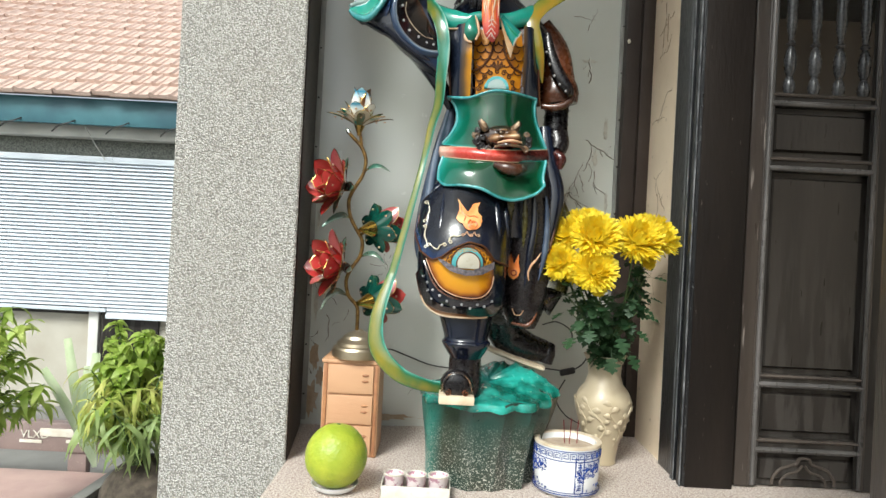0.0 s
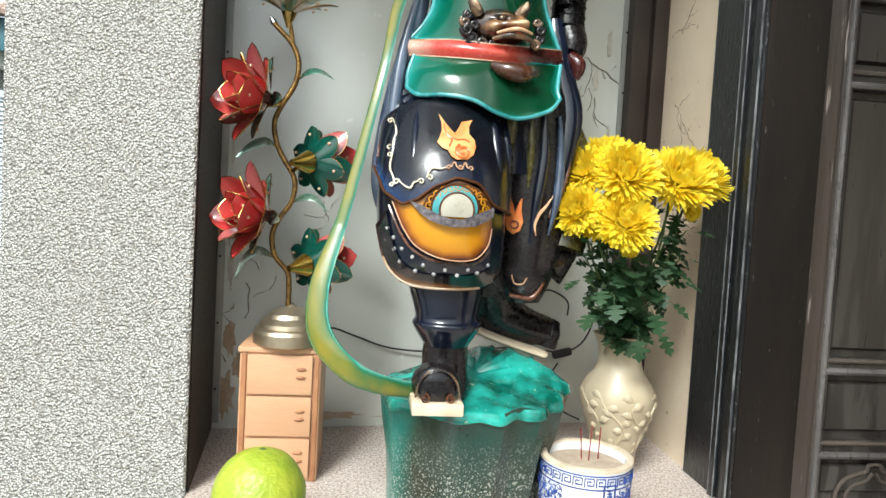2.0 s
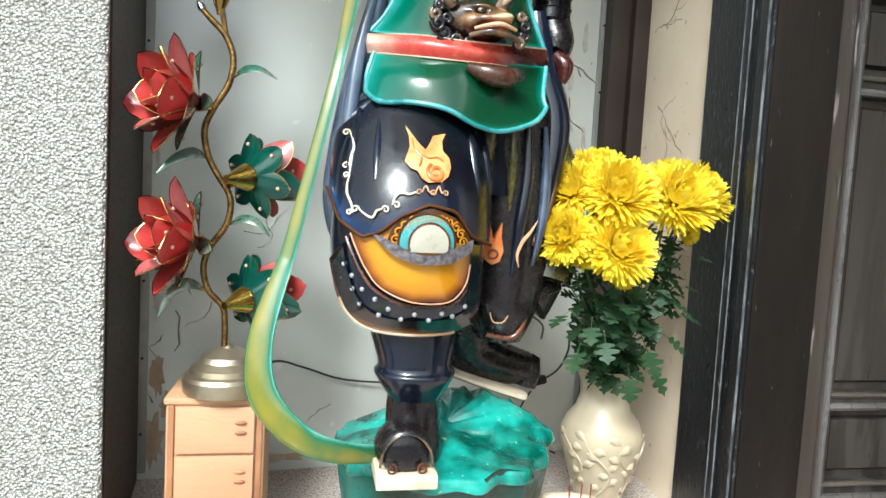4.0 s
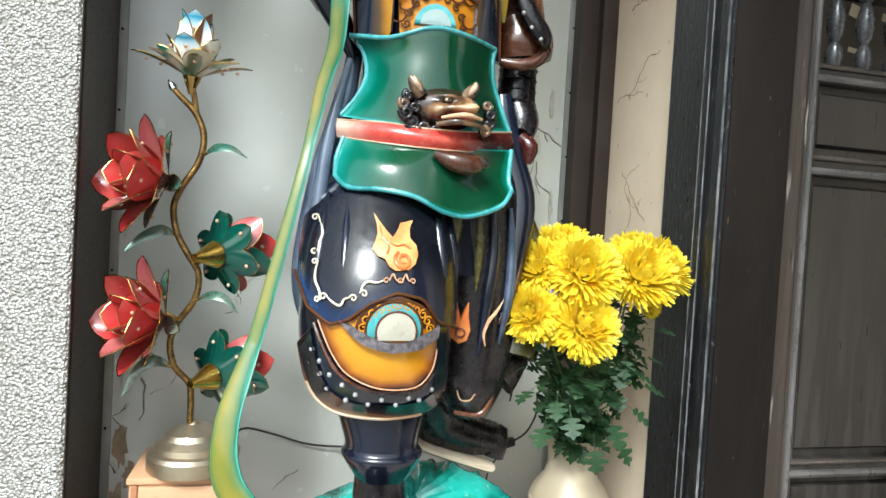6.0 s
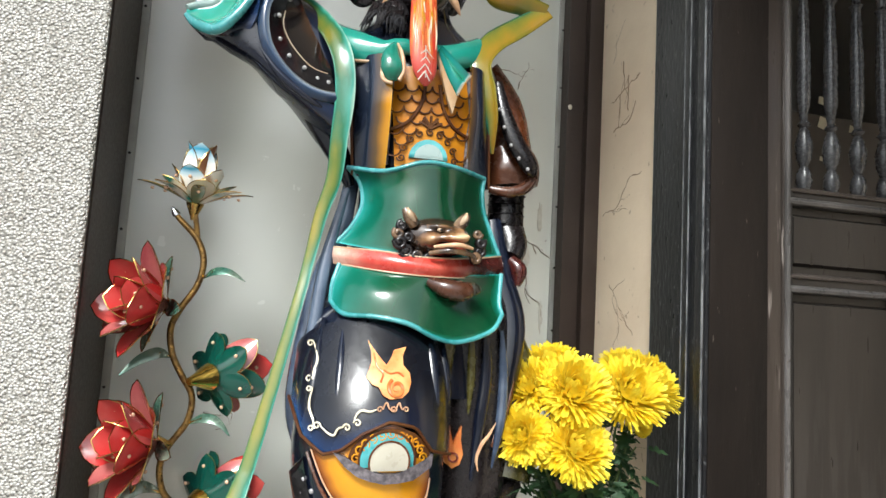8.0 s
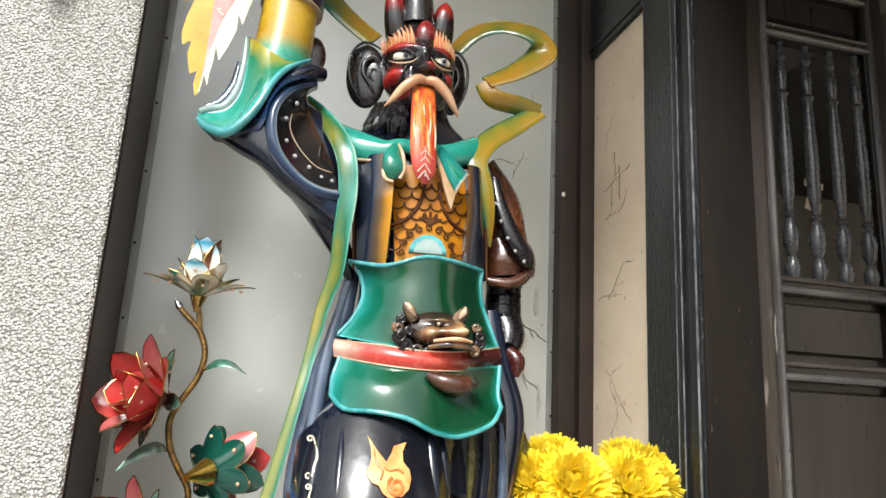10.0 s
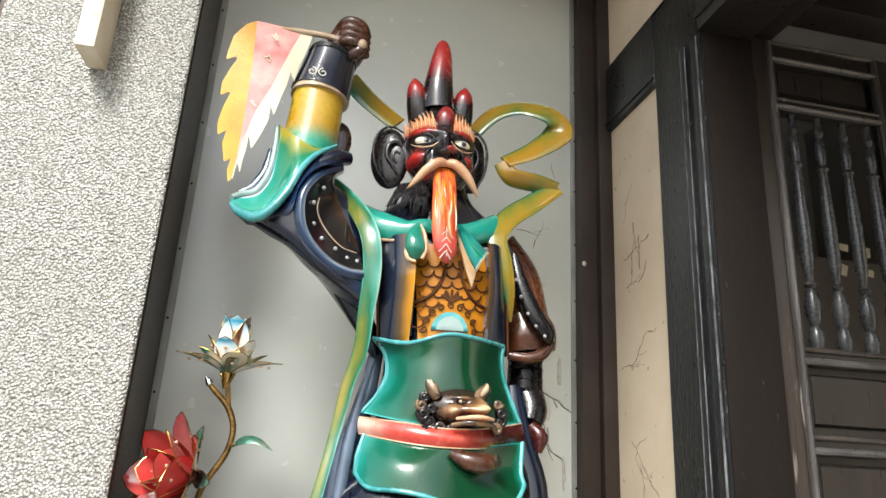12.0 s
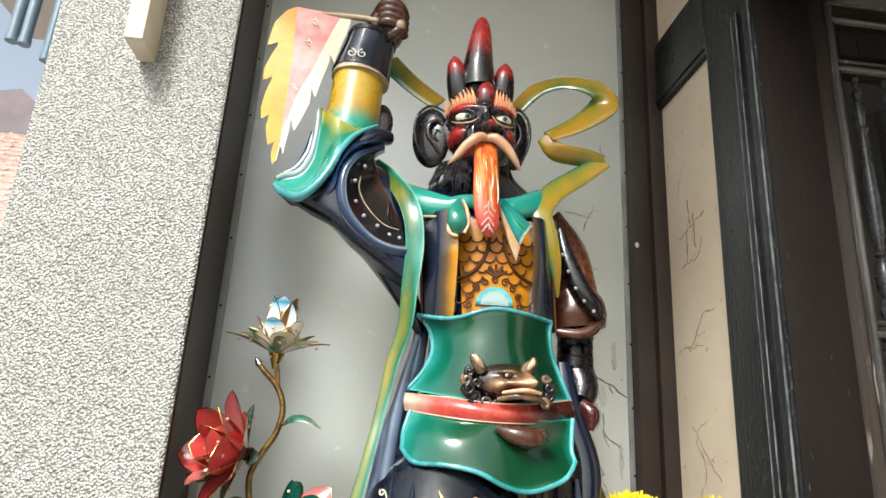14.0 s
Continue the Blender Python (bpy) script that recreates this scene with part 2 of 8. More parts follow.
MAT = {
    "pebble": pebble_mat(),
    "panel": paint("grey_wall_paint", (0.635, 0.655, 0.605), (0.56, 0.58, 0.53), 1.6, 0.26, 18, 0.01, spec=1.0, coat=1.0, even=0.2),
    "beige": paint("beige_plaster", (0.72, 0.60, 0.45), (0.62, 0.50, 0.37), 3.5, 0.75, 60, 0.4, worn=(0.44, 0.34, 0.24), wear=0.66),
    "darkpost": paint("dark_brown_paint", (0.028, 0.019, 0.015), (0.042, 0.030, 0.024), 4, 0.45, 120, 0.2, spec=0.25),
    "door": paint("black_lacquered_wood", (0.012, 0.0105, 0.0092), (0.027, 0.023, 0.020), 5, 0.32, 60, 0.4, stretch=(1, 1, 0.12), spec=0.33, worn=(0.048, 0.043, 0.039), wear=0.48, wscale=26, wfade=(2, 0.9, 0.0)),
    "doorworn": paint("worn_brown_black_wood", (0.032, 0.025, 0.021), (0.070, 0.056, 0.046), 6, 0.34, 80, 0.7, stretch=(1, 1, 0.1), worn=(0.22, 0.19, 0.17), wear=0.66),
    "frame": paint("blue_black_painted_frame", (0.005, 0.0052, 0.006), (0.012, 0.0125, 0.014), 6, 0.32, 90, 0.6, stretch=(1, 1, 0.35), spec=0.5, worn=(0.085, 0.088, 0.092), wear=0.63, wscale=150),
    "floor": paint("speckled_terrazzo", (0.54, 0.47, 0.41), (0.28, 0.20, 0.17), 130, 0.42, 160, 0.12, worn=(0.66, 0.62, 0.58), wear=0.53, wscale=210, lo=0.42, hi=0.58),
    "concrete": paint("grey_concrete", (0.22, 0.215, 0.20), (0.16, 0.155, 0.145), 3, 0.8, 80, 0.5),
    "postbrown": paint("matt_brown_black_timber", (0.009, 0.007, 0.006), (0.018, 0.0135, 0.011), 6, 0.5, 90, 0.5, stretch=(1, 1, 0.2), spec=0.14, worn=(0.10, 0.085, 0.07), wear=0.70, wscale=150),
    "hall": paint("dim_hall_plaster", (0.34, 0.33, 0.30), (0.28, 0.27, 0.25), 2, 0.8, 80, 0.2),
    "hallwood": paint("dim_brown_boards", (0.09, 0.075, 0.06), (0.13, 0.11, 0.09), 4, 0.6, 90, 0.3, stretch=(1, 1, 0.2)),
    "strip": paint("dull_metal_edging", (0.36, 0.36, 0.33), (0.26, 0.26, 0.24), 8, 0.45, 90, 0.2, metal=0.3),
    "navy": paint("navy_black_lacquer", (0.003, 0.004, 0.008), (0.007, 0.011, 0.026), 6, 0.18, 60, 0.12, coat=0.35, stretch=(1, 1, 0.5)),
    "black": paint("black_lacquer", (0.005, 0.004, 0.005), (0.011, 0.008, 0.008), 8, 0.26, 90, 0.15, coat=0.2, spec=0.4),
    "blackred": paint("black_and_red_lacquer", (0.008, 0.006, 0.006), (0.012, 0.007, 0.007), 9, 0.22, 70, 0.1, coat=0.4, fade=(2, 1.780 - 0.28, 1.857 - 0.28, (0.36, 0.018, 0.015))),
    # lighter door wood: highlights of beads and mouldings put into the colour
    "doorsheen": paint("door_highlight_grey", (0.060, 0.056, 0.053), (0.13, 0.12, 0.115), 9, 0.30, 80, 0.5, stretch=(1, 1, 0.3)),
    "gem": paint("black_red_bump_lacquer", (0.30, 0.018, 0.015), (0.20, 0.012, 0.012), 16, 0.24, 70, 0.1, coat=0.4, fade=(2, 1.684 - 0.28, 1.652 - 0.28, (0.010, 0.007, 0.007))),
    "sidehorn": paint("red_tipped_horn_lacquer", (0.010, 0.007, 0.007), (0.016, 0.009, 0.009), 9, 0.22, 70, 0.1, coat=0.4, fade=(2, 1.735 - 0.28, 1.775 - 0.28, (0.34, 0.020, 0.016))),
    "teal": paint("turquoise_green_lacquer", (0.02, 0.26, 0.20), (0.008, 0.13, 0.08), 9, 0.20, 50, 0.10, coat=0.5),
    "cyan": paint("pale_turquoise_lacquer", (0.10, 0.38, 0.40), (0.02, 0.18, 0.18), 12, 0.25, 60, 0.1, coat=0.5),
    # belt red runs to pale cream at the left, near black at the right
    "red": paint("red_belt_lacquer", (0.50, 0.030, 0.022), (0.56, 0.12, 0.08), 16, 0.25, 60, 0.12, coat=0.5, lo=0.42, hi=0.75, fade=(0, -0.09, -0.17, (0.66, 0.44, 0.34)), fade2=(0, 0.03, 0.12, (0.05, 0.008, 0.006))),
    "gold": paint("ochre_yellow_lacquer", (0.52, 0.25, 0.010), (0.42, 0.16, 0.008), 10, 0.24, 70, 0.12, coat=0.5, fade=(0, 0.0, 0.09, (0.30, 0.07, 0.008))),
    "goldchest": paint("ochre_scale_lacquer", (0.48, 0.19, 0.005), (0.36, 0.115, 0.004), 14, 0.38, 70, 0.12, coat=0.08, spec=0.3),
    "brownline": paint("dark_brown_lines", (0.050, 0.014, 0.004), (0.085, 0.032, 0.008), 20, 0.5, 90, 0.1, spec=0.2),
    "wornedge": paint("worn_pale_edge", (0.17, 0.175, 0.18), (0.030, 0.032, 0.036), 60, 0.5, 140, 0.4, stretch=(1, 1, 0.3)),
    "cream": paint("cream_trim_lacquer", (0.52, 0.42, 0.30), (0.36, 0.22, 0.12), 18, 0.35, 90, 0.1, coat=0.2),
    "sole": paint("cream_sole_lacquer", (0.66, 0.56, 0.42), (0.54, 0.42, 0.28), 18, 0.35, 90, 0.1, coat=0.2),
    "eyepearl": paint("dull_pearl_lacquer", (0.46, 0.44, 0.36), (0.38, 0.35, 0.28), 14, 0.3, 90, 0.1, coat=0.4),
    "white": paint("white_lacquer", (0.66, 0.63, 0.56), (0.54, 0.50, 0.42), 20, 0.3, 90, 0.1, coat=0.3),
    "flame": paint("orange_flame_paint", (0.75, 0.42, 0.16), (0.72, 0.16, 0.03), 24, 0.3, 90, 0.1, coat=0.3),
    "tongue": paint("orange_red_streaked_lacquer", (0.50, 0.030, 0.014), (0.66, 0.22, 0.025), 60, 0.30, 90, 0.25, coat=0.4, stretch=(2.2, 1, 0.14), fade=(2, 1.406 - 0.28, 1.358 - 0.28, (0.46, 0.05, 0.035))),
    "bronze": paint("dark_bronze_lacquer", (0.022, 0.016, 0.014), (0.26, 0.15, 0.075), 26, 0.25, 90, 0.2, coat=0.5, lo=0.42, hi=0.68),
    "brown": paint("brown_black_lacquer", (0.11, 0.032, 0.010), (0.028, 0.013, 0.009), 7, 0.26, 70, 0.15, coat=0.4),
    "yellow": paint("yellow_sleeve_lacquer", (0.58, 0.40, 0.03), (0.46, 0.26, 0.02), 8, 0.28, 60, 0.1, coat=0.4, fade=(2, 1.641 - 0.28, 1.591 - 0.28, (0.03, 0.28, 0.18))),
    # pale threads on the rock top are highlights painted into the green
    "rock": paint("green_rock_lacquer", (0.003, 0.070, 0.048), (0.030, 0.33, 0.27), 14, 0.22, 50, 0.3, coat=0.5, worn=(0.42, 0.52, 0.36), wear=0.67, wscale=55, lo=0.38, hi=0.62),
    # dark rock sides turn turquoise towards the left
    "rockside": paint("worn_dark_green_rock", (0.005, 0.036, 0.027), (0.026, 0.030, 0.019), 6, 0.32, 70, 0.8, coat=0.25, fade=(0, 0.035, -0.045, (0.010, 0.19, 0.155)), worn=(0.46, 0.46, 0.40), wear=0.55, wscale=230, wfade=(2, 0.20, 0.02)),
    "greypaint": paint("grey_blue_lacquer", (0.30, 0.38, 0.36), (0.22, 0.30, 0.29), 12, 0.3, 60, 0.1, coat=0.3),
    "bluegrey": paint("blue_grey_lacquer", (0.012, 0.020, 0.042), (0.085, 0.115, 0.165), 9, 0.18, 60, 0.1, coat=0.5),
    "olive": paint("olive_black_lacquer", (0.075, 0.064, 0.008), (0.018, 0.018, 0.012), 8, 0.25, 60, 0.1, coat=0.4),
    "stud": paint("grey_studded_band", (0.16, 0.14, 0.15), (0.05, 0.045, 0.05), 120, 0.35, 200, 0.6),
    "stud2": paint("pale_studs", (0.40, 0.39, 0.39), (0.26, 0.25, 0.25), 30, 0.3, 90, 0.1),
    "flame2": paint("orange_red_flame_paint", (0.50, 0.09, 0.015), (0.55, 0.20, 0.05), 24, 0.3, 90, 0.1),
    "eyewhite": paint("eye_white_lacquer", (0.72, 0.66, 0.52), (0.66, 0.58, 0.42), 20, 0.2, 60, 0.05, coat=0.5),
    "lip": paint("flesh_cream_lacquer", (0.62, 0.40, 0.24), (0.50, 0.26, 0.14), 14, 0.3, 60, 0.1, coat=0.3),
    "pinksilk": paint("faded_pink_silk", (0.66, 0.17, 0.16), (0.66, 0.36, 0.32), 22, 0.42, 300, 0.3),
    "yellowsilk": paint("golden_silk", (0.60, 0.36, 0.03), (0.48, 0.24, 0.02), 12, 0.38, 300, 0.3),
    "palesilk": paint("pale_cream_silk", (0.72, 0.68, 0.50), (0.62, 0.56, 0.40), 12, 0.4, 300, 0.3),
    "balus": paint("grey_black_turned_wood", (0.030, 0.030, 0.032), (0.060, 0.060, 0.062), 8, 0.26, 120, 0.3, worn=(0.12, 0.12, 0.12), wear=0.68),
    "crack": paint("dark_crack", (0.14, 0.125, 0.10), (0.24, 0.21, 0.17), 40, 0.9, 90, 0.2),
    "crackbeige": paint("brown_plaster_crack", (0.20, 0.135, 0.085), (0.30, 0.21, 0.14), 40, 0.9, 90, 0.2),
    "flake": paint("pale_flake_edge", (0.62, 0.62, 0.57), (0.5, 0.5, 0.46), 40, 0.8, 90, 0.2),
    "peelbrown": paint("old_brown_coat", (0.40, 0.29, 0.19), (0.50, 0.40, 0.29), 22, 0.8, 90, 0.5, worn=(0.24, 0.17, 0.11), wear=0.60),
    "peelpale": paint("old_pale_coat", (0.50, 0.49, 0.43), (0.40, 0.38, 0.32), 40, 0.8, 90, 0.5),
    "tan": paint("tan_veneer", (0.53, 0.31, 0.175), (0.46, 0.255, 0.14), 7, 0.5, 120, 0.25, stretch=(0.3, 1, 1), worn=(0.55, 0.36, 0.22), wear=0.66),
    "tandark": paint("brown_edging", (0.38, 0.18, 0.08), (0.28, 0.12, 0.055), 20, 0.5, 120, 0.25),
    "brass": paint("polished_brass", (0.58, 0.40, 0.13), (0.42, 0.27, 0.08), 20, 0.22, 90, 0.1, metal=1.0),
    "gilt": paint("bright_gilt", (0.80, 0.55, 0.12), (0.66, 0.42, 0.08), 20, 0.2, 90, 0.1, metal=1.0),
    "oldbrass": paint("tarnished_brass", (0.56, 0.49, 0.37), (0.42, 0.34, 0.23), 10, 0.36, 120, 0.06, metal=0.9, worn=(0.5, 0.45, 0.34), wear=0.66),
    "stembrass": paint("dark_brass_stem", (0.32, 0.19, 0.06), (0.14, 0.08, 0.03), 60, 0.3, 200, 0.4, metal=0.85),
    "steel": paint("bright_steel", (0.65, 0.65, 0.66), (0.5, 0.5, 0.52), 20, 0.2, 90, 0.1, metal=1.0),
    "ruby": paint("ruby_enamel", (0.46, 0.028, 0.028), (0.46, 0.075, 0.065), 14, 0.12, 60, 0.05, coat=0.7),
    "rubyback": paint("dusky_red_enamel", (0.40, 0.12, 0.11), (0.26, 0.05, 0.055), 14, 0.14, 60, 0.05, coat=0.6),
    "emerald": paint("emerald_enamel", (0.002, 0.058, 0.038), (0.003, 0.034, 0.026), 12, 0.14, 60, 0.05, coat=0.7),
    "leafenamel": paint("green_metal_leaf", (0.030, 0.11, 0.075), (0.20, 0.22, 0.17), 14, 0.25, 60, 0.1, metal=0.3, coat=0.4),
    "leafpale": paint("pale_green_gold_enamel", (0.34, 0.24, 0.12), (0.08, 0.20, 0.12), 16, 0.2, 60, 0.1, coat=0.5, metal=0.2),
    "pearlgreen": paint("pearl_and_green_enamel", (0.66, 0.58, 0.46), (0.03, 0.24, 0.20), 16, 0.16, 60, 0.05, coat=0.6, lo=0.52, hi=0.62),
    "pearl": paint("pearl_enamel", (0.86, 0.84, 0.80), (0.40, 0.23, 0.12), 18, 0.16, 60, 0.05, lo=0.5, hi=0.62, coat=0.6),
    "bead": paint("gilt_bead", (0.62, 0.42, 0.26), (0.5, 0.3, 0.2), 20, 0.2, 60, 0.05, coat=0.4),
    "celadon": paint("cream_glaze", (0.52, 0.44, 0.31), (0.42, 0.345, 0.23), 6, 0.42, 50, 0.06, coat=0.12),
    "mum": paint("chrysanthemum_yellow", (0.90, 0.80, 0.085), (0.88, 0.66, 0.016), 40, 0.5, 120, 0.1),
    "mumleaf": paint("chrysanthemum_leaf", (0.024, 0.070, 0.026), (0.050, 0.105, 0.045), 24, 0.5, 120, 0.3),
    "stemgreen": paint("stem_green", (0.06, 0.12, 0.03), (0.09, 0.13, 0.04), 20, 0.55, 90, 0.2),
    "porcelain": paint("white_porcelain", (0.70, 0.71, 0.70), (0.62, 0.64, 0.65), 9, 0.14, 50, 0.04, coat=0.6),
    "rimcream": paint("worn_cream_rim", (0.60, 0.52, 0.40), (0.46, 0.37, 0.26), 20, 0.4, 90, 0.2),
    "ash": paint("pale_ash", (0.46, 0.37, 0.28), (0.36, 0.28, 0.21), 40, 0.9, 200, 0.8),
    "cobalt": paint("cobalt_blue", (0.012, 0.030, 0.16), (0.020, 0.060, 0.26), 40, 0.2, 90, 0.05, coat=0.5),
    "cobalt2": paint("washed_cobalt_blue", (0.030, 0.085, 0.34), (0.09, 0.17, 0.42), 40, 0.2, 90, 0.05, coat=0.5),
    "stickred": paint("incense_red", (0.22, 0.02, 0.02), (0.16, 0.02, 0.02), 40, 0.6, 90, 0.1),
    "pomelo": paint("pomelo_rind", (0.36, 0.40, 0.035), (0.24, 0.32, 0.022), 16, 0.42, 75, 1.0),
    "cuppink": paint("pink_print_cup", (0.70, 0.62, 0.62), (0.42, 0.22, 0.28), 38, 0.4, 90, 0.05, lo=0.5, hi=0.54),
    "rubber": paint("black_rubber", (0.018, 0.016, 0.016), (0.03, 0.028, 0.027), 30, 0.5, 90, 0.1),
    "creamwood": paint("cream_painted_wood", (0.66, 0.58, 0.45), (0.56, 0.47, 0.34), 8, 0.6, 120, 0.3, worn=(0.36, 0.26, 0.16), wear=0.66),
    "housewall": paint("buff_house_wall", (0.45, 0.43, 0.37), (0.38, 0.35, 0.29), 3, 0.8, 60, 0.3),
    "pebblewall": paint("grey_pebble_band", (0.28, 0.29, 0.26), (0.10, 0.11, 0.10), 90, 0.8, 160, 0.8),
    "eaveblue": paint("blue_green_eave_paint", (0.025, 0.095, 0.125), (0.045, 0.15, 0.18), 4, 0.5, 80, 0.2),
    "palebeam": paint("pale_grey_concrete", (0.64, 0.64, 0.60), (0.52, 0.52, 0.49), 4, 0.7, 80, 0.3),
    "blindwhite": paint("white_blind_slats", (0.58, 0.63, 0.68), (0.52, 0.57, 0.63), 5, 0.45, 80, 0.05),
    "tileclay": paint("weathered_clay_tile", (0.46, 0.32, 0.26), (0.58, 0.45, 0.39), 9, 0.8, 70, 0.4, worn=(0.34, 0.23, 0.19), wear=0.62),
    "mauve": paint("dark_mauve_paint", (0.10, 0.075, 0.085), (0.14, 0.10, 0.11), 5, 0.6, 80, 0.2),
    "pipeblue": paint("blue_grey_plastic", (0.10, 0.15, 0.19), (0.14, 0.19, 0.23), 6, 0.4, 80, 0.05),
    "soil": paint("dark_soil", (0.045, 0.035, 0.026), (0.10, 0.08, 0.06), 26, 0.95, 120, 1.0),
    "leafbright": paint("bright_green_leaf", (0.28, 0.42, 0.060), (0.52, 0.60, 0.17), 9, 0.45, 90, 0.15),
    "leafmid": paint("mid_green_leaf", (0.10, 0.24, 0.034), (0.18, 0.33, 0.055), 9, 0.45, 90, 0.15),
    "leafyellow": paint("yellow_green_leaf", (0.30, 0.42, 0.06), (0.62, 0.60, 0.20), 9, 0.45, 90, 0.15),
    "leafpale2": paint("pale_green_leaf", (0.30, 0.42, 0.14), (0.42, 0.50, 0.22), 9, 0.45, 90, 0.15),
    "cactuspale": paint("pale_cactus_skin", (0.48, 0.58, 0.36), (0.60, 0.66, 0.46), 14, 0.55, 90, 0.3),
    "benchstone": paint("mauve_terrazzo", (0.24, 0.18, 0.165), (0.19, 0.14, 0.13), 8, 0.5, 160, 0.2, worn=(0.36, 0.30, 0.28), wear=0.66),
    "benchseat": paint("rosy_terrazzo", (0.48, 0.34, 0.30), (0.42, 0.29, 0.26), 8, 0.5, 160, 0.2),
    "ceiling": paint("pale_ceiling_boards", (0.45, 0.44, 0.41), (0.38, 0.37, 0.35), 2, 0.7, 80, 0.2),
}


def ribbon_mat():
    """Airbrushed ribbon: ochre along the middle, green and pale turquoise towards the edges."""
    m, nt, p = node_mat("airbrushed_ribbon_lacquer")
    at = nt.nodes.new("ShaderNodeAttribute")
    at.attribute_name = "across"
    v = mapping(nt, (1, 1, 0.5))
    shift, tone, fine = noise_fac(nt, v, 11, 4, 0.28, 0.72), noise_fac(nt, v, 14, 4, 0.35, 0.7), noise_fac(nt, v, 60, 3, 0.2, 0.8)
    add = nt.nodes.new("ShaderNodeMath")
    add.operation = "MULTIPLY_ADD"
    nt.links.new(shift, add.inputs[0])
    add.inputs[1].default_value = 0.55
    nt.links.new(at.outputs["Fac"], add.inputs[2])
    half = nt.nodes.new("ShaderNodeMath")
    half.operation = "MULTIPLY"
    half.inputs[1].default_value = 0.68
    nt.links.new(add.outputs[0], half.inputs[0])
    ramp = nt.nodes.new("ShaderNodeValToRGB")
    e = ramp.color_ramp.elements
    e[0].color = (0.22, 0.105, 0.010, 1)
    e[1].position, e[1].color = 1.0, (0.30, 0.46, 0.36, 1)
    for pos, c in ((0.18, (0.34, 0.18, 0.012, 1)), (0.38, (0.20, 0.17, 0.016, 1)), (0.54, (0.085, 0.13, 0.024, 1)), (0.68, (0.012, 0.12, 0.055, 1)), (0.84, (0.05, 0.27, 0.21, 1))):
        x = e.new(pos)
        x.color = c
    nt.links.new(half.outputs[0], ramp.inputs[0])
    nt.links.new(mixed(nt, tone, ramp.outputs[0], ramp.outputs[0]), p.inputs["Base Color"])
    p.inputs["Roughness"].default_value, p.inputs["Coat Weight"].default_value, p.inputs["Coat Roughness"].default_value = 0.24, 0.5, 0.1
    bumped(nt, p, fine, 0.12)
    return m


MAT["ribbon"] = ribbon_mat()


MAT["panel"].node_tree.nodes["Principled BSDF"].inputs["Coat Roughness"].default_value = 0.26  # enamel gone slightly dull


def airbrush(name, stops, rough=0.22, coat=0.5, wobble=0.14, scale=14, metal=0.0, grain=0.10):
    """Lacquer sprayed from one colour into the next; the blend is laid down in the mesh attribute 'across'."""
    m, nt, p = node_mat(name)
    at = nt.nodes.new("ShaderNodeAttribute")
    at.attribute_name = "across"
    v = mapping(nt)
    cloud, fine = noise_fac(nt, v, scale, 5, 0.25, 0.75), noise_fac(nt, v, 70, 3, 0.2, 0.8)
    off = nt.nodes.new("ShaderNodeMath")
    off.operation = "MULTIPLY_ADD"
    nt.links.new(cloud, off.inputs[0])
    off.inputs[1].default_value = wobble
    nt.links.new(at.outputs["Fac"], off.inputs[2])
    sub = nt.nodes.new("ShaderNodeMath")
    sub.operation = "SUBTRACT"
    sub.inputs[1].default_value = wobble / 2
    nt.links.new(off.outputs[0], sub.inputs[0])
    ramp = nt.nodes.new("ShaderNodeValToRGB")
    e = ramp.color_ramp.elements
    e[0].position, e[0].color = stops[0][0], (*stops[0][1], 1)
    e[1].position, e[1].color = stops[-1][0], (*stops[-1][1], 1)
    for pos, c in stops[1:-1]:
        x = e.new(pos)
        x.color = (*c, 1)
    nt.links.new(sub.outputs[0], ramp.inputs[0])
    nt.links.new(ramp.outputs[0], p.inputs["Base Color"])
    mr = nt.nodes.new("ShaderNodeMapRange")
    mr.inputs[3].default_value, mr.inputs[4].default_value = max(0.04, rough - 0.08), rough + 0.06
    nt.links.new(noise_fac(nt, v, 22, 5, 0.3, 0.7), mr.inputs[0])
    nt.links.new(mr.outputs[0], p.inputs["Roughness"])
    p.inputs["Coat Weight"].default_value, p.inputs["Coat Roughness"].default_value, p.inputs["Metallic"].default_value = coat, 0.10, metal
    bumped(nt, p, fine, grain)
    return m


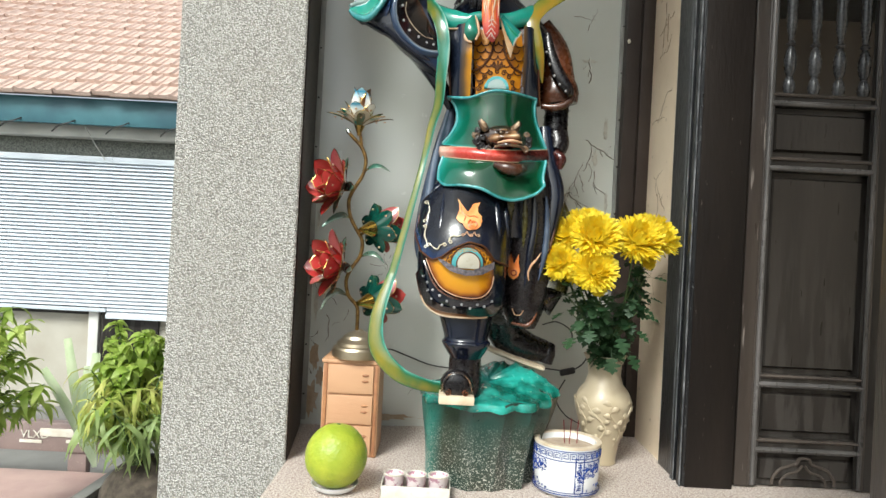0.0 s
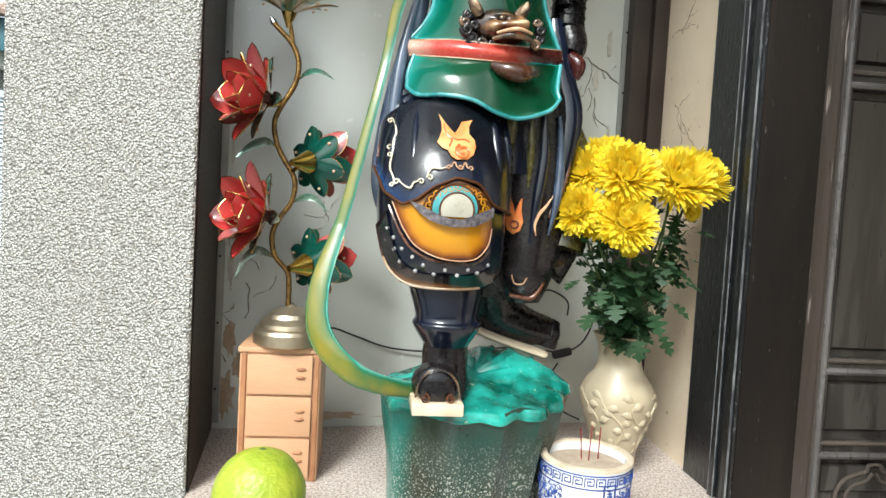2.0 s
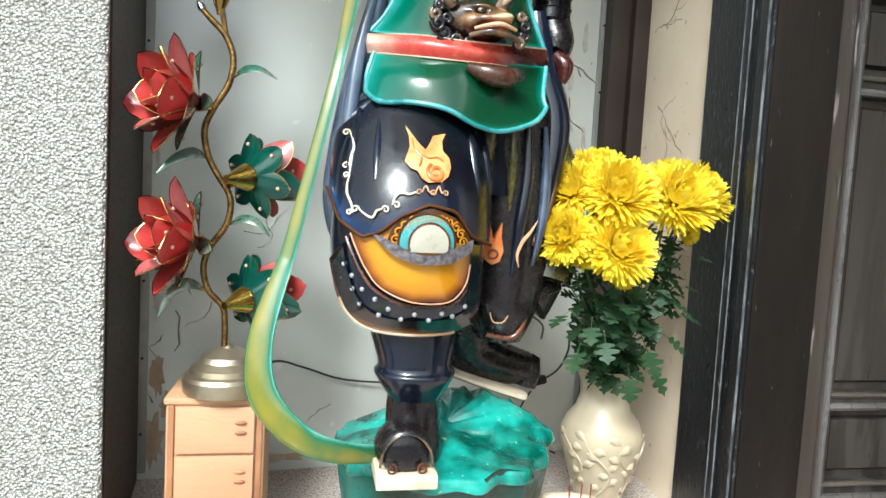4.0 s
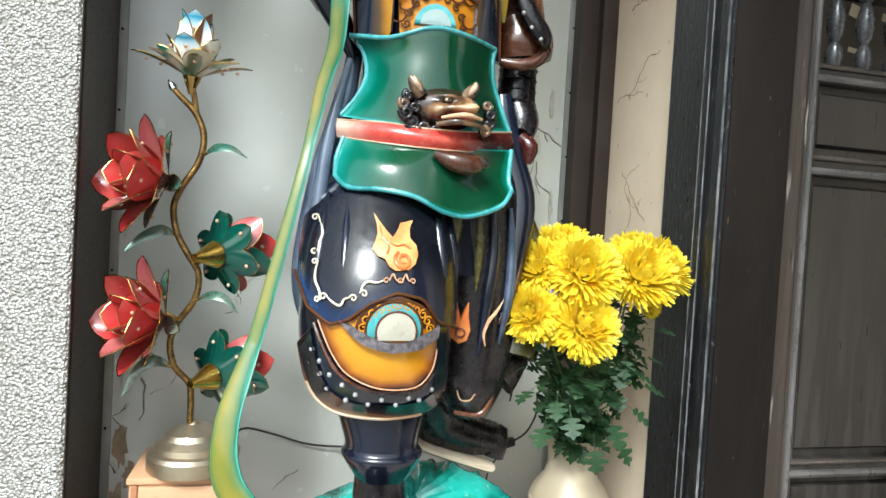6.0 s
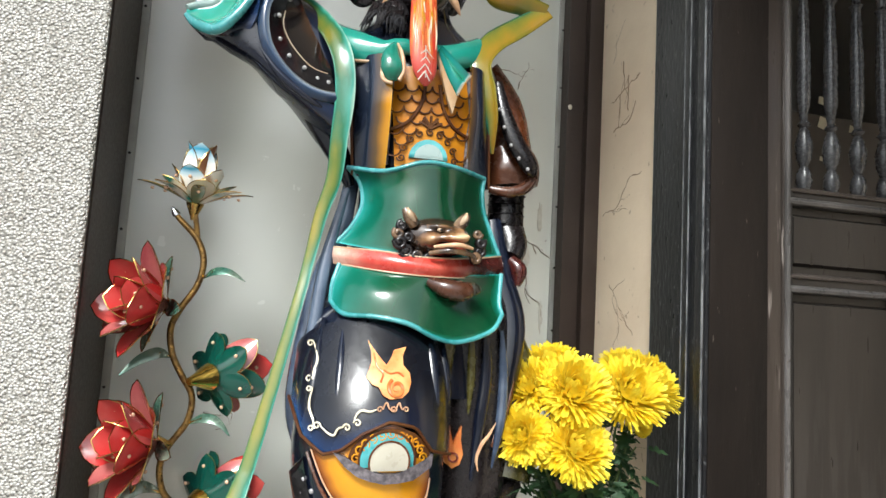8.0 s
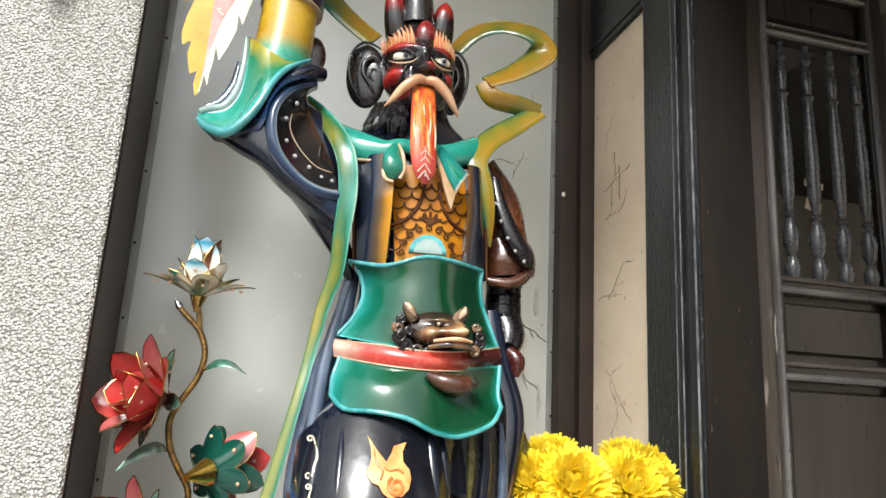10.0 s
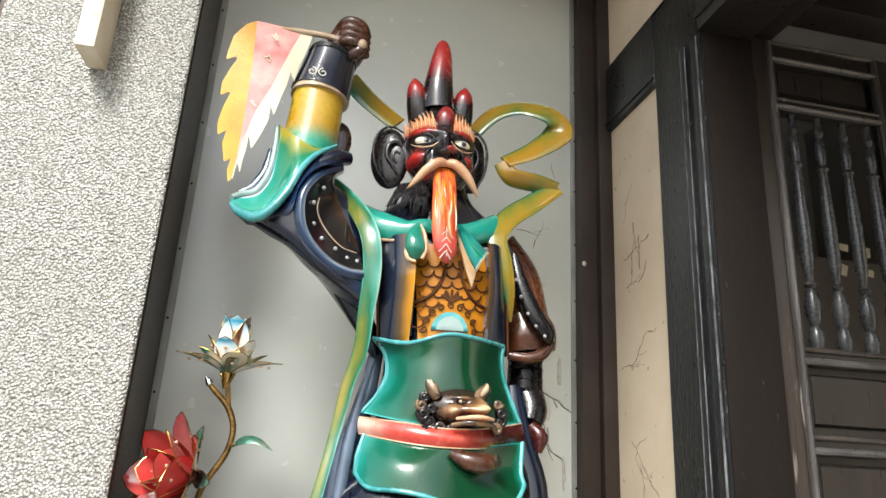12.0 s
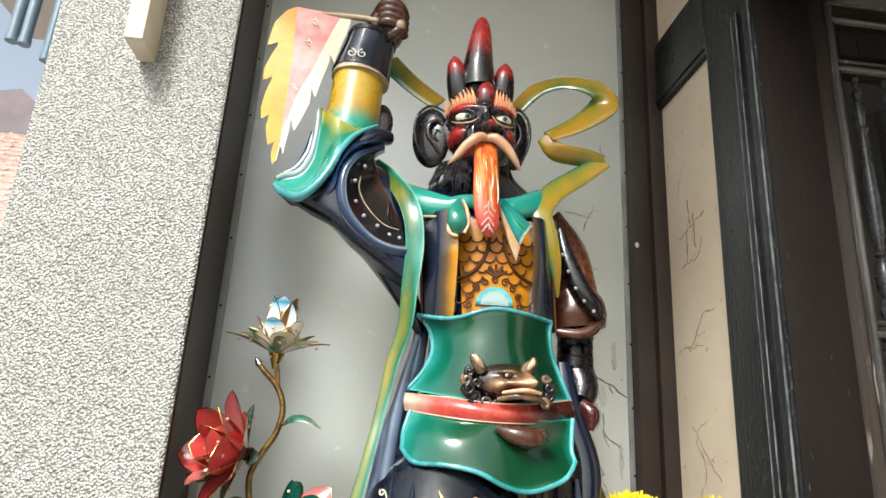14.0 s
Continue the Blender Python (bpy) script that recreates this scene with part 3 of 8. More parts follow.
MAT.update({
    "cuffair": airbrush("sprayed_yellow_green_turquoise", [(0.0, (0.50, 0.30, 0.02)), (0.16, (0.30, 0.27, 0.03)), (0.32, (0.016, 0.17, 0.08)), (0.62, (0.014, 0.22, 0.16)), (0.82, (0.03, 0.34, 0.32)), (0.95, (0.30, 0.52, 0.50)), (1.0, (0.55, 0.64, 0.60))]),
    # Green plate paint; its turquoise end also carries painted reflected light.
    "plate_sheen": airbrush("green_waist_plate_with_sheen", [(0.0, (0.002, 0.024, 0.009)), (0.35, (0.003, 0.052, 0.020)), (0.62, (0.006, 0.115, 0.075)), (0.85, (0.020, 0.25, 0.22)), (1.0, (0.06, 0.36, 0.36))], 0.20, 0.6, 0.22, 11),
    "skirtair": airbrush("sprayed_navy_apron", [(0.0, (0.0035, 0.004, 0.007)), (0.5, (0.006, 0.009, 0.022)), (0.8, (0.008, 0.024, 0.075)), (1.0, (0.02, 0.055, 0.14))], 0.26, 0.22, 0.25, 9),
    "hemair": airbrush("sprayed_gold_brown_hem", [(0.0, (0.004, 0.004, 0.006)), (0.45, (0.012, 0.009, 0.008)), (0.72, (0.17, 0.065, 0.018)), (0.9, (0.42, 0.25, 0.12)), (1.0, (0.62, 0.50, 0.36))], 0.2, 0.6),
    "faceair": airbrush("sprayed_black_and_red_face", [(0.0, (0.006, 0.005, 0.006)), (0.30, (0.020, 0.006, 0.006)), (0.58, (0.22, 0.012, 0.011)), (1.0, (0.48, 0.026, 0.018))], 0.24, 0.5, 0.20, 30),
    "bronzeair": airbrush("black_bronze_rubbed_gold", [(0.0, (0.006, 0.005, 0.005)), (0.40, (0.035, 0.018, 0.010)), (0.70, (0.22, 0.11, 0.045)), (1.0, (0.52, 0.36, 0.20))], 0.2, 0.6, 0.35, 50),
    "brownair": airbrush("black_to_brown_lacquer", [(0.0, (0.005, 0.005, 0.007)), (0.45, (0.010, 0.008, 0.008)), (0.75, (0.075, 0.028, 0.008)), (1.0, (0.15, 0.070, 0.020))], 0.22, 0.5, 0.3),
    "bandair": airbrush("blue_to_white_edge_lacquer", [(0.0, (0.006, 0.012, 0.030)), (0.45, (0.020, 0.045, 0.095)), (0.75, (0.22, 0.26, 0.30)), (1.0, (0.56, 0.52, 0.44))], 0.22, 0.5),
    "kneegold": airbrush("sprayed_amber_knee_guard", [(0.0, (0.60, 0.28, 0.010)), (0.55, (0.50, 0.20, 0.008)), (0.85, (0.20, 0.055, 0.006)), (1.0, (0.06, 0.016, 0.005))], 0.2, 0.6, 0.2),
    "chestair": airbrush("sprayed_navy_to_gold_vest", [(0.0, (0.006, 0.008, 0.014)), (0.50, (0.012, 0.018, 0.034)), (0.70, (0.10, 0.055, 0.018)), (0.86, (0.44, 0.19, 0.010)), (1.0, (0.52, 0.24, 0.012))], 0.2, 0.5, 0.10),
    # blue tips, and the brown of some petals, are reflections painted in
    "pearlreflect": airbrush("pearl_petal_blue_reflection", [(0.0, (0.66, 0.50, 0.28)), (0.25, (0.80, 0.72, 0.56)), (0.66, (0.86, 0.85, 0.82)), (0.78, (0.50, 0.68, 0.78)), (0.90, (0.02, 0.26, 0.42)), (1.0, (0.40, 0.50, 0.52))], 0.14, 0.6, 0.06),
    "copperpetal": airbrush("coppery_brown_petal", [(0.0, (0.66, 0.55, 0.40)), (0.4, (0.36, 0.15, 0.06)), (1.0, (0.22, 0.10, 0.06))], 0.14, 0.6, 0.2, 30, 0.3),
})

for key in ("leafbright", "leafmid", "leafyellow", "leafpale2", "mum", "mumleaf"):  # thin leaves and petals let light through
    nt = MAT[key].node_tree
    p, out = nt.nodes["Principled BSDF"], nt.nodes["Material Output"]
    tr, mx = nt.nodes.new("ShaderNodeBsdfTranslucent"), nt.nodes.new("ShaderNodeMixShader")
    nt.links.new(p.inputs["Base Color"].links[0].from_socket, tr.inputs["Color"])
    mx.inputs[0].default_value = 0.45
    nt.links.new(p.outputs[0], mx.inputs[1])
    nt.links.new(tr.outputs[0], mx.inputs[2])
    nt.links.new(mx.outputs[0], out.inputs["Surface"])


# ---- mesh helpers ----
class Build:
    """Collects pieces of one mesh, each with its own material."""

    def __init__(self):
        self.v, self.f, self.i, self.mats, self.across = [], [], [], [], {}

    def add(self, piece, mat):
        v, f = piece
        if mat not in self.mats:
            self.mats.append(mat)
        k, o = self.mats.index(mat), len(self.v)
        self.v.extend(tuple(p) for p in v)
        self.f.extend(tuple(a + o for a in q) for q in f)
        self.i.extend([k] * len(f))
        return self

    def make(self, name, parent=None, label="", smooth=True, origin=None, sharp=40):
        me = bpy.data.meshes.new(name)
        o = Vector(origin) if origin is not None else Vector((0, 0, 0))
        me.from_pydata([tuple(Vector(p) - o) for p in self.v], [], self.f)
        if self.across:
            at = me.attributes.new("across", "FLOAT", "POINT")
            at.data.foreach_set("value", [self.across.get(k, 0.0) for k in range(len(self.v))])
        for m in self.mats:
            me.materials.append(MAT[m])
        me.polygons.foreach_set("material_index", self.i)
        bm = bmesh.new()
        bm.from_mesh(me)
        bmesh.ops.recalc_face_normals(bm, faces=bm.faces)
        for e in bm.edges:
            e.smooth = e.is_manifold and e.calc_face_angle(0) < radians(sharp)
        for f in bm.faces:
            f.smooth = smooth
        bm.to_mesh(me)
        bm.free()
        ob = new(name, me)
        ob.location = o
        if parent is not None:
            ob.parent = parent
            ob.matrix_parent_inverse = Matrix.Translation(-parent_place(parent))
        if label:
            ob["label"] = label
        return ob


def parent_place(ob):
    """Where a thing's or a part's origin stands in the place."""
    p = Vector(ob.location)
    if ob.parent is not None:
        p = ob.matrix_parent_inverse @ p + parent_place(ob.parent)
    return p


def empty(name, at, label, category, group="", kind=""):
    return tagged(new_at(name, at), label, category, group, kind)


def new_at(name, at):
    ob = new(name)
    ob.location = at
    ob.empty_display_size = 0.05
    return ob


def box(a, b, bev=0.0):
    (x0, y0, z0), (x1, y1, z1) = a, b
    if bev <= 0:
        v = [(x, y, z) for z in (z0, z1) for y in (y0, y1) for x in (x0, x1)]
        return v, [(0, 2, 3, 1), (4, 5, 7, 6), (0, 1, 5, 4), (2, 6, 7, 3), (0, 4, 6, 2), (1, 3, 7, 5)]
    bm = bmesh.new()
    bmesh.ops.create_cube(bm, size=1)
    for p in bm.verts:
        p.co = Vector(((x0 + x1) / 2 + p.co.x * (x1 - x0), (y0 + y1) / 2 + p.co.y * (y1 - y0), (z0 + z1) / 2 + p.co.z * (z1 - z0)))
    bmesh.ops.bevel(bm, geom=bm.edges[:], offset=bev, segments=2, affect="EDGES", profile=0.6)
    out = [tuple(p.co) for p in bm.verts], [tuple(w.index for w in f.verts) for f in bm.faces]
    bm.free()
    return out


def moved(piece, m):
    return [tuple(m @ Vector(p)) for p in piece[0]], piece[1]


def grid_faces(rows, n, closed=True, caps=True, first=True, last=True):
    f = []
    for r in range(rows - 1):
        for k in range(n if closed else n - 1):
            a, b = r * n + k, r * n + (k + 1) % n
            f.append((a, b, b + n, a + n))
    if caps and closed:
        if first:
            f.append(tuple(range(n)))
        if last:
            f.append(tuple(range((rows - 1) * n, rows * n)))
    return f


def spline(keys, steps):
    """Smooth rows through the keys (Catmull-Rom)."""
    k = np.array(keys, float)
    n, out = len(k), []
    if n < 3:
        return [k[0] + (k[-1] - k[0]) * s / steps for s in range(steps + 1)]
    for i in range(n - 1):
        p0, p1, p2, p3 = k[max(i - 1, 0)], k[i], k[i + 1], k[min(i + 2, n - 1)]
        for s in range(steps):
            t = s / steps
            out.append(0.5 * (2 * p1 + (p2 - p0) * t + (2 * p0 - 5 * p1 + 4 * p2 - p3) * t * t + (3 * p1 - p0 - 3 * p2 + p3) * t ** 3))
    out.append(k[-1])
    return out


def loft(keys, n=28, steps=5, folds=0.0, nfold=9, phase=0.0):
    """Rings of (cx, cz, rx, cy, ry) stacked upwards: bodies, skirts, sleeves. folds: depth of upright pleats."""
    rows = spline(keys, steps)
    v = []
    for j, (cx, cz, rx, cy, ry) in enumerate(rows):
        for k in range(n):
            a = 2 * math.pi * k / n
            w = 1 + folds * math.sin(nfold * a + phase) * (1 - j / len(rows) * 0.6)
            v.append((cx + rx * w * math.cos(a), cy + ry * w * math.sin(a), cz))
    return v, grid_faces(len(rows), n)


def tube(points, radii, n=10, steps=5, flat=None, up=(0, -1, 0), caps=True):
    """A tube through the points; radii one or one a point; flat: thickness across 'up' as a share of the radius."""
    if isinstance(radii, (int, float)):
        radii = [radii] * len(points)
    rows = spline([(*p, r) for p, r in zip(points, radii)], steps)
    pts = [Vector(r[:3]) for r in rows]
    v = []
    for j, p in enumerate(pts):
        d = (pts[min(j + 1, len(pts) - 1)] - pts[max(j - 1, 0)]).normalized()
        u = Vector(up)
        u = u - d * u.dot(d)
        if u.length < 1e-4:
            u = d.orthogonal()
        u.normalize()
        s = d.cross(u)
        r = max(rows[j][3], 1e-4)
        for k in range(n):
            a = 2 * math.pi * k / n
            v.append(p + s * (r * math.cos(a)) + u * (r * (flat or 1) * math.sin(a)))
    return v, grid_faces(len(pts), n, caps=caps)


def ball(c, r, n=16, m=10, rot=None):
    if isinstance(r, (int, float)):
        r = (r, r, r)
    v, f = [], []
    for j in range(1, m):
        t = math.pi * j / m
        for k in range(n):
            a = 2 * math.pi * k / n
            v.append(Vector((r[0] * math.sin(t) * math.cos(a), r[1] * math.sin(t) * math.sin(a), r[2] * math.cos(t))))
    f = grid_faces(m - 1, n, caps=False)
    v += [Vector((0, 0, r[2])), Vector((0, 0, -r[2]))]
    t, b = len(v) - 2, len(v) - 1
    for k in range(n):
        f.append((t, (k + 1) % n, k))
        f.append((b, (m - 2) * n + k, (m - 2) * n + (k + 1) % n))
    q = rot or Matrix.Identity(3)
    return [tuple(Vector(c) + q @ p) for p in v], f


def lathe(c, prof, n=32, steps=1, ring=False):
    """Profile rows (radius, height) turned round the upright through c."""
    rows = spline(prof, steps) if steps > 1 else prof
    v = []
    for r, z in rows:
        r = max(r, 0.0012)
        for k in range(n):
            a = 2 * math.pi * k / n
            v.append((c[0] + r * math.cos(a), c[1] + r * math.sin(a), c[2] + z))
    if ring:
        v += v[:n]
        return v, grid_faces(len(rows) + 1, n, caps=False)
    return v, grid_faces(len(rows), n)


def part(name, piece, mat, parent, label="", smooth=True, sharp=40):
    return Build().add(piece, mat).make(name, parent, label, smooth, sharp=sharp)



# ---- the large structure ----
G0 = -0.75  # yard below the platform


def solid(name, a, b, mat, label, category, bev=0.004):
    return tagged(Build().add(box(a, b, bev), mat).make(name), label, category, kind="structure")


solid("ground", (-60, -40, G0 - 0.3), (60, 90, G0), "concrete", "grey concrete yard paving", "ground", 0)
# back wall behind the figure, turned by a few degrees
wall_north = tagged(Build().add(moved(box((-0.75, 0, -0.01), (0.75, 0.14, 3.3), 0), pose(0.0, 2.59, 0, 0, 0, 6.5)), "panel").make("wall_north"),
                    "pale grey painted wall with peeling hairline cracks", "wall", kind="structure")
wall_east = solid("wall_east", (0.79, 2.2, -0.01), (0.95, 2.75, 3.3), "beige", "cream plaster wall strip with fine cracks", "wall", 0)
# the ceiling's front edge is placed to keep sun off the upper wall
solid("ceiling", (-0.95, 0.45, 3.3), (3.2, 4.6, 3.42), "ceiling", "pale porch ceiling, front edge placed to shade the recess", "ceiling", 0)
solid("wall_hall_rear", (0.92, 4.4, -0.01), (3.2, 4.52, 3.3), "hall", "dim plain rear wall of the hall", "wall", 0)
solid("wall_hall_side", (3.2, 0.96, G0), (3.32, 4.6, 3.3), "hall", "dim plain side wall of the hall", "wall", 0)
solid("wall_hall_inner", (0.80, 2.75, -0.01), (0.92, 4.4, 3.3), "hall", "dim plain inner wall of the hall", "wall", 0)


def prism(plan, z0, z1):
    n = len(plan)
    return [(x, y, z) for z in (z0, z1) for x, y in plan], grid_faces(2, n)


tagged(Build().add(prism([(-0.462, 1.42), (0.775, 1.42), (0.775, 1.09), (3.19, 1.09), (3.19, 4.4), (-0.75, 4.4), (-0.75, 2.38), (-0.50, 2.36), (-0.466, 2.092)], G0 - 0.01, 0.0), "floor").make("floor", smooth=False), "pale speckled terrazzo platform floor", "floor", kind="structure")
column = Build().add(prism([(-0.897, 2.155), (-0.474, 2.088), (-0.469, 2.092), (-0.500, 2.36), (-0.90, 2.40)], G0 - 0.02, 3.3), "pebble").make("pillar")
tagged(column, "square pillar faced with grey and white pebble dash", "pillar", kind="structure")
tagged(Build().add(prism([(-0.466, 2.104), (-0.515, 2.525), (-0.60, 2.52), (-0.53, 2.11)], 0, 3.3), "darkpost").make("trim_west"), "dark brown painted wooden board beside the pillar", "trim", kind="structure")
tagged(Build().add(moved(box((-0.523, -0.012, 0.02), (-0.500, 0.004, 3.3), 0.002), pose(0.0, 2.59, 0, 0, 0, 6.5)), "strip").make("trim_strip_west"), "thin grey metal edging strip with nails", "trim", kind="structure")
tagged(Build().add(moved(box((0.680, -0.010, 0.02), (0.698, 0.004, 3.3), 0.002), pose(0.0, 2.59, 0, 0, 0, 6.5)), "strip").make("trim_strip_east"), "thin grey metal edging strip with nails", "trim", kind="structure")
solid("trim_corner", (0.690, 2.61, 0), (0.80, 2.75, 3.3), "darkpost", "dark brown painted wooden corner post", "post")
solid("trim_corner_step", (0.744, 2.580, 0), (0.80, 2.613, 3.3), "darkpost", "narrow dark brown wooden post strip", "post")

# unseen wall, added for what the statue and door reflect from the right
solid("wall_side_reflector", (4.6, -8.9, G0), (4.75, 0.96, 3.0), "beige", "unseen cream wall added at the side for reflections", "wall", 0)
# unseen head added over the figure to shade the top of the recess
solid("niche_shade_head", (-0.50, 2.06, 2.68), (0.79, 2.58, 3.3), "beige", "unseen plain head added to shade the recess wall", "wall", 0)

# door post: square timber with a bead along its flank, and the beam that joins it to the corner
post = Build()
post.add(box((0.778, 2.042, 0), (0.935, 2.265, 2.27), 0.005), "frame")
post.add(box((0.786, 2.0385, 0), (0.934, 2.0435, 2.266), 0.002), "postbrown")
post.add(box((0.769, 2.098, 0), (0.779, 2.118, 2.05), 0.004), "frame")
post.add(box((0.771, 2.045, 0), (0.779, 2.072, 2.05), 0.003), "frame")
for x, y, r in ((0.7705, 2.119, 0.0022), (0.7705, 2.098, 0.0018), (0.7725, 2.046, 0.0028), (0.7795, 2.262, 0.0018)):
    post.add(tube([(x, y, 0.0), (x, y, 2.05)], r, 6, 60), "wornedge")
tagged(post.make("door_frame"), "blue-black painted moulded door post with worn pale edges", "door frame", kind="structure")
beam = Build()
beam.add(box((0.774, 2.263, 2.035), (0.80, 2.60, 2.275), 0.004), "frame")
beam.add(box((0.768, 2.263, 2.052), (0.776, 2.60, 2.070), 0.003), "frame")
tagged(beam.make("beam"), "dark wooden cross beam over the plaster strip", "beam", kind="structure")
# the doorway opens in the side wall: lintel, plaster above it, near jamb, and the hall beyond
lintel = Build()
lintel.add(box((0.775, 1.0, 2.065), (0.935, 2.0415, 2.275), 0.006), "door")
lintel.add(box((0.936, 1.0, 2.108), (1.03, 2.20, 2.275), 0.004), "door")
lintel.add(box((0.768, 1.0, 2.10), (0.776, 2.0415, 2.12), 0.003), "door")
lintel.add(box((0.775, 2.0415, 2.271), (0.935, 2.262, 2.276), 0.001), "frame")
lintel.add(box((0.79, 1.0, 2.276), (0.93, 2.199, 3.3), 0), "beige")
tagged(lintel.make("lintel"), "black wooden door lintel with cream plaster above", "lintel", kind="structure")
solid("door_jamb", (0.778, 1.08, G0), (0.935, 1.165, 2.066), "doorworn", "worn brown wooden door jamb", "door frame")
solid("hall_beam", (1.04, 2.30, 2.470), (3.19, 2.42, 3.3), "door", "dark wooden beam across the hall", "beam")
# front wall stops short: the unseen gap is added to let light in
solid("wall_hall_front", (0.79, 0.96, G0), (1.55, 1.08, 3.3), "beige", "plain plaster front wall of the hall", "wall", 0)
solid("wall_hall_front_head", (1.55, 0.96, 2.3), (3.2, 1.08, 3.3), "beige", "plain wall over an unseen opening added to light the hall", "wall", 0)

# ---- the painted guardian figure ----
TORSO = [(0.162, 0.748, 0.190, 2.12, 0.125), (0.156, 0.875, 0.181, 2.12, 0.125), (0.156, 0.994, 0.150, 2.12, 0.125), (0.153, 1.116, 0.133, 2.125, 0.120),
         (0.148, 1.202, 0.132, 2.13, 0.114), (0.147, 1.320, 0.157, 2.13, 0.118), (0.132, 1.412, 0.176, 2.13, 0.105), (0.122, 1.469, 0.143, 2.135, 0.085),
         (0.121, 1.519, 0.081, 2.125, 0.062), (0.117, 1.565, 0.063, 2.11, 0.058)]
LEG = [(0.075, 0.505, 0.098, 2.02, 0.085), (0.071, 0.543, 0.125, 2.01, 0.115), (0.060, 0.637, 0.136, 2.00, 0.130), (0.061, 0.741, 0.136, 2.01, 0.130),
       (0.070, 0.863, 0.135, 2.075, 0.128), (0.088, 0.936, 0.115, 2.11, 0.120), (0.085, 0.984, 0.089, 2.12, 0.105)]
LEG_B = [(0.263, 0.466, 0.043, 2.09, 0.05), (0.261, 0.537, 0.073, 2.09, 0.085), (0.264, 0.663, 0.102, 2.11, 0.105), (0.254, 0.789, 0.106, 2.12, 0.115), (0.243, 0.915, 0.105, 2.12, 0.120), (0.242, 0.970, 0.081, 2.12, 0.10)]


class Skin:
    """The front of a stack of rings, on which plates, lines and inlays are laid."""

    def __init__(self, keys):
        rows = sorted((tuple(r) for r in spline(keys, 5)), key=lambda r: r[1])
        self.k = np.array(rows)

    def ring(self, z):
        return [float(np.interp(z, self.k[:, 1], self.k[:, c])) for c in (0, 2, 3, 4)]

    def turn(self, a, z, off=0.0):
        cx, rx, cy, ry = self.ring(z)
        return (cx + (rx + off) * math.sin(a), cy - (ry + off) * math.cos(a), z)

    def on(self, x, z, off=0.0):
        cx, rx, cy, ry = self.ring(z)
        s = max(-0.995, min(0.995, (x - cx) / (rx + off)))
        return (x, cy - (ry + off) * math.sqrt(1 - s * s), z)

    def plate(self, half, low, high, off, thick=0.008, wide=None, mid=0.0, nu=26, nv=10, flare=0.0, swell=0.006):
        """A curved plate of half width 'half' degrees; low(s), high(s): its edges for s from -1 to 1."""
        v = []
        for side in (off, off - thick):
            for j in range(nv + 1):
                for i in range(nu + 1):
                    s, t = 2 * i / nu - 1, j / nv
                    z = low(s) + (high(s) - low(s)) * t
                    a = radians(mid + half * s * (wide(t) if wide else 1))
                    crown = swell * math.sin(math.pi * t) * (1 - s * s) if side == off else 0
                    v.append(self.turn(a, z, side + crown + flare * (1 - t) ** 1.5))
        w, n = nu + 1, (nu + 1) * (nv + 1)
        f = []
        for j in range(nv):
            for i in range(nu):
                a = j * w + i
                f += [(a, a + 1, a + 1 + w, a + w), (n + a, n + a + w, n + a + 1 + w, n + a + 1)]
        for i in range(nu):
            f += [(i, n + i, n + i + 1, i + 1), (nv * w + i, nv * w + i + 1, n + nv * w + i + 1, n + nv * w + i)]
        for j in range(nv):
            f += [(j * w, (j + 1) * w, n + (j + 1) * w, n + j * w), (j * w + nu, n + j * w + nu, n + (j + 1) * w + nu, (j + 1) * w + nu)]
        return v, f

    def rim(self, half, low, high, off, r, wide=None, mid=0.0, top=True, bottom=True, sides=True, flare=0.0):
        """A bead round such a plate."""
        out = []
        ss = [k / 10 - 1 for k in range(21)]
        at = lambda s, t: self.turn(radians(mid + half * s * (wide(t) if wide else 1)), low(s) + (high(s) - low(s)) * t, off + flare * (1 - t) ** 1.5)
        if top:
            out.append(tube([at(s, 1) for s in ss], r, 8, 2))
        if bottom:
            out.append(tube([at(s, 0) for s in ss], r, 8, 2))
        if sides:
            for s in (-1, 1):
                out.append(tube([at(s, t / 8) for t in range(9)], r, 8, 2))
        return out

    def line(self, pts, r, off=0.002, steps=4, n=6):
        return tube([self.on(x, z, off) for x, z in pts], r, n, steps)

    def inlay(self, outline, off=0.003, centre=None):
        """A thin raised patch whose outline is given as (x, z)."""
        pts = [tuple(p) for p in outline]
        cx, cz = centre or (sum(p[0] for p in pts) / len(pts), sum(p[1] for p in pts) / len(pts))
        n, v = len(pts), []
        for k in (1.0, 0.66, 0.33):
            for x, z in pts:
                v.append(self.on(cx + (x - cx) * k, cz + (z - cz) * k, off))
        f = grid_faces(3, n, caps=False)
        v.append(self.on(cx, cz, off))
        f += [(2 * n + i, 2 * n + (i + 1) % n, 3 * n) for i in range(n)]
        base = len(v)
        for x, z in pts:
            v.append(self.on(x, z, -0.004))
        f += [(i, (i + 1) % n, base + (i + 1) % n, base + i) for i in range(n)]
        return v, f


def arc_pts(cx, cz, r, a0, a1, n=8, squash=1.0):
    return [(cx + r * math.cos(radians(a0 + (a1 - a0) * k / n)), cz + squash * r * math.sin(radians(a0 + (a1 - a0) * k / n))) for k in range(n + 1)]


def curl(cx, cz, r, a0, turns=1.3, n=12):
    return [(cx + r * (1 - 0.75 * k / n) * math.cos(radians(a0 + 360 * turns * k / n)), cz + r * (1 - 0.75 * k / n) * math.sin(radians(a0 + 360 * turns * k / n))) for k in range(n + 1)]


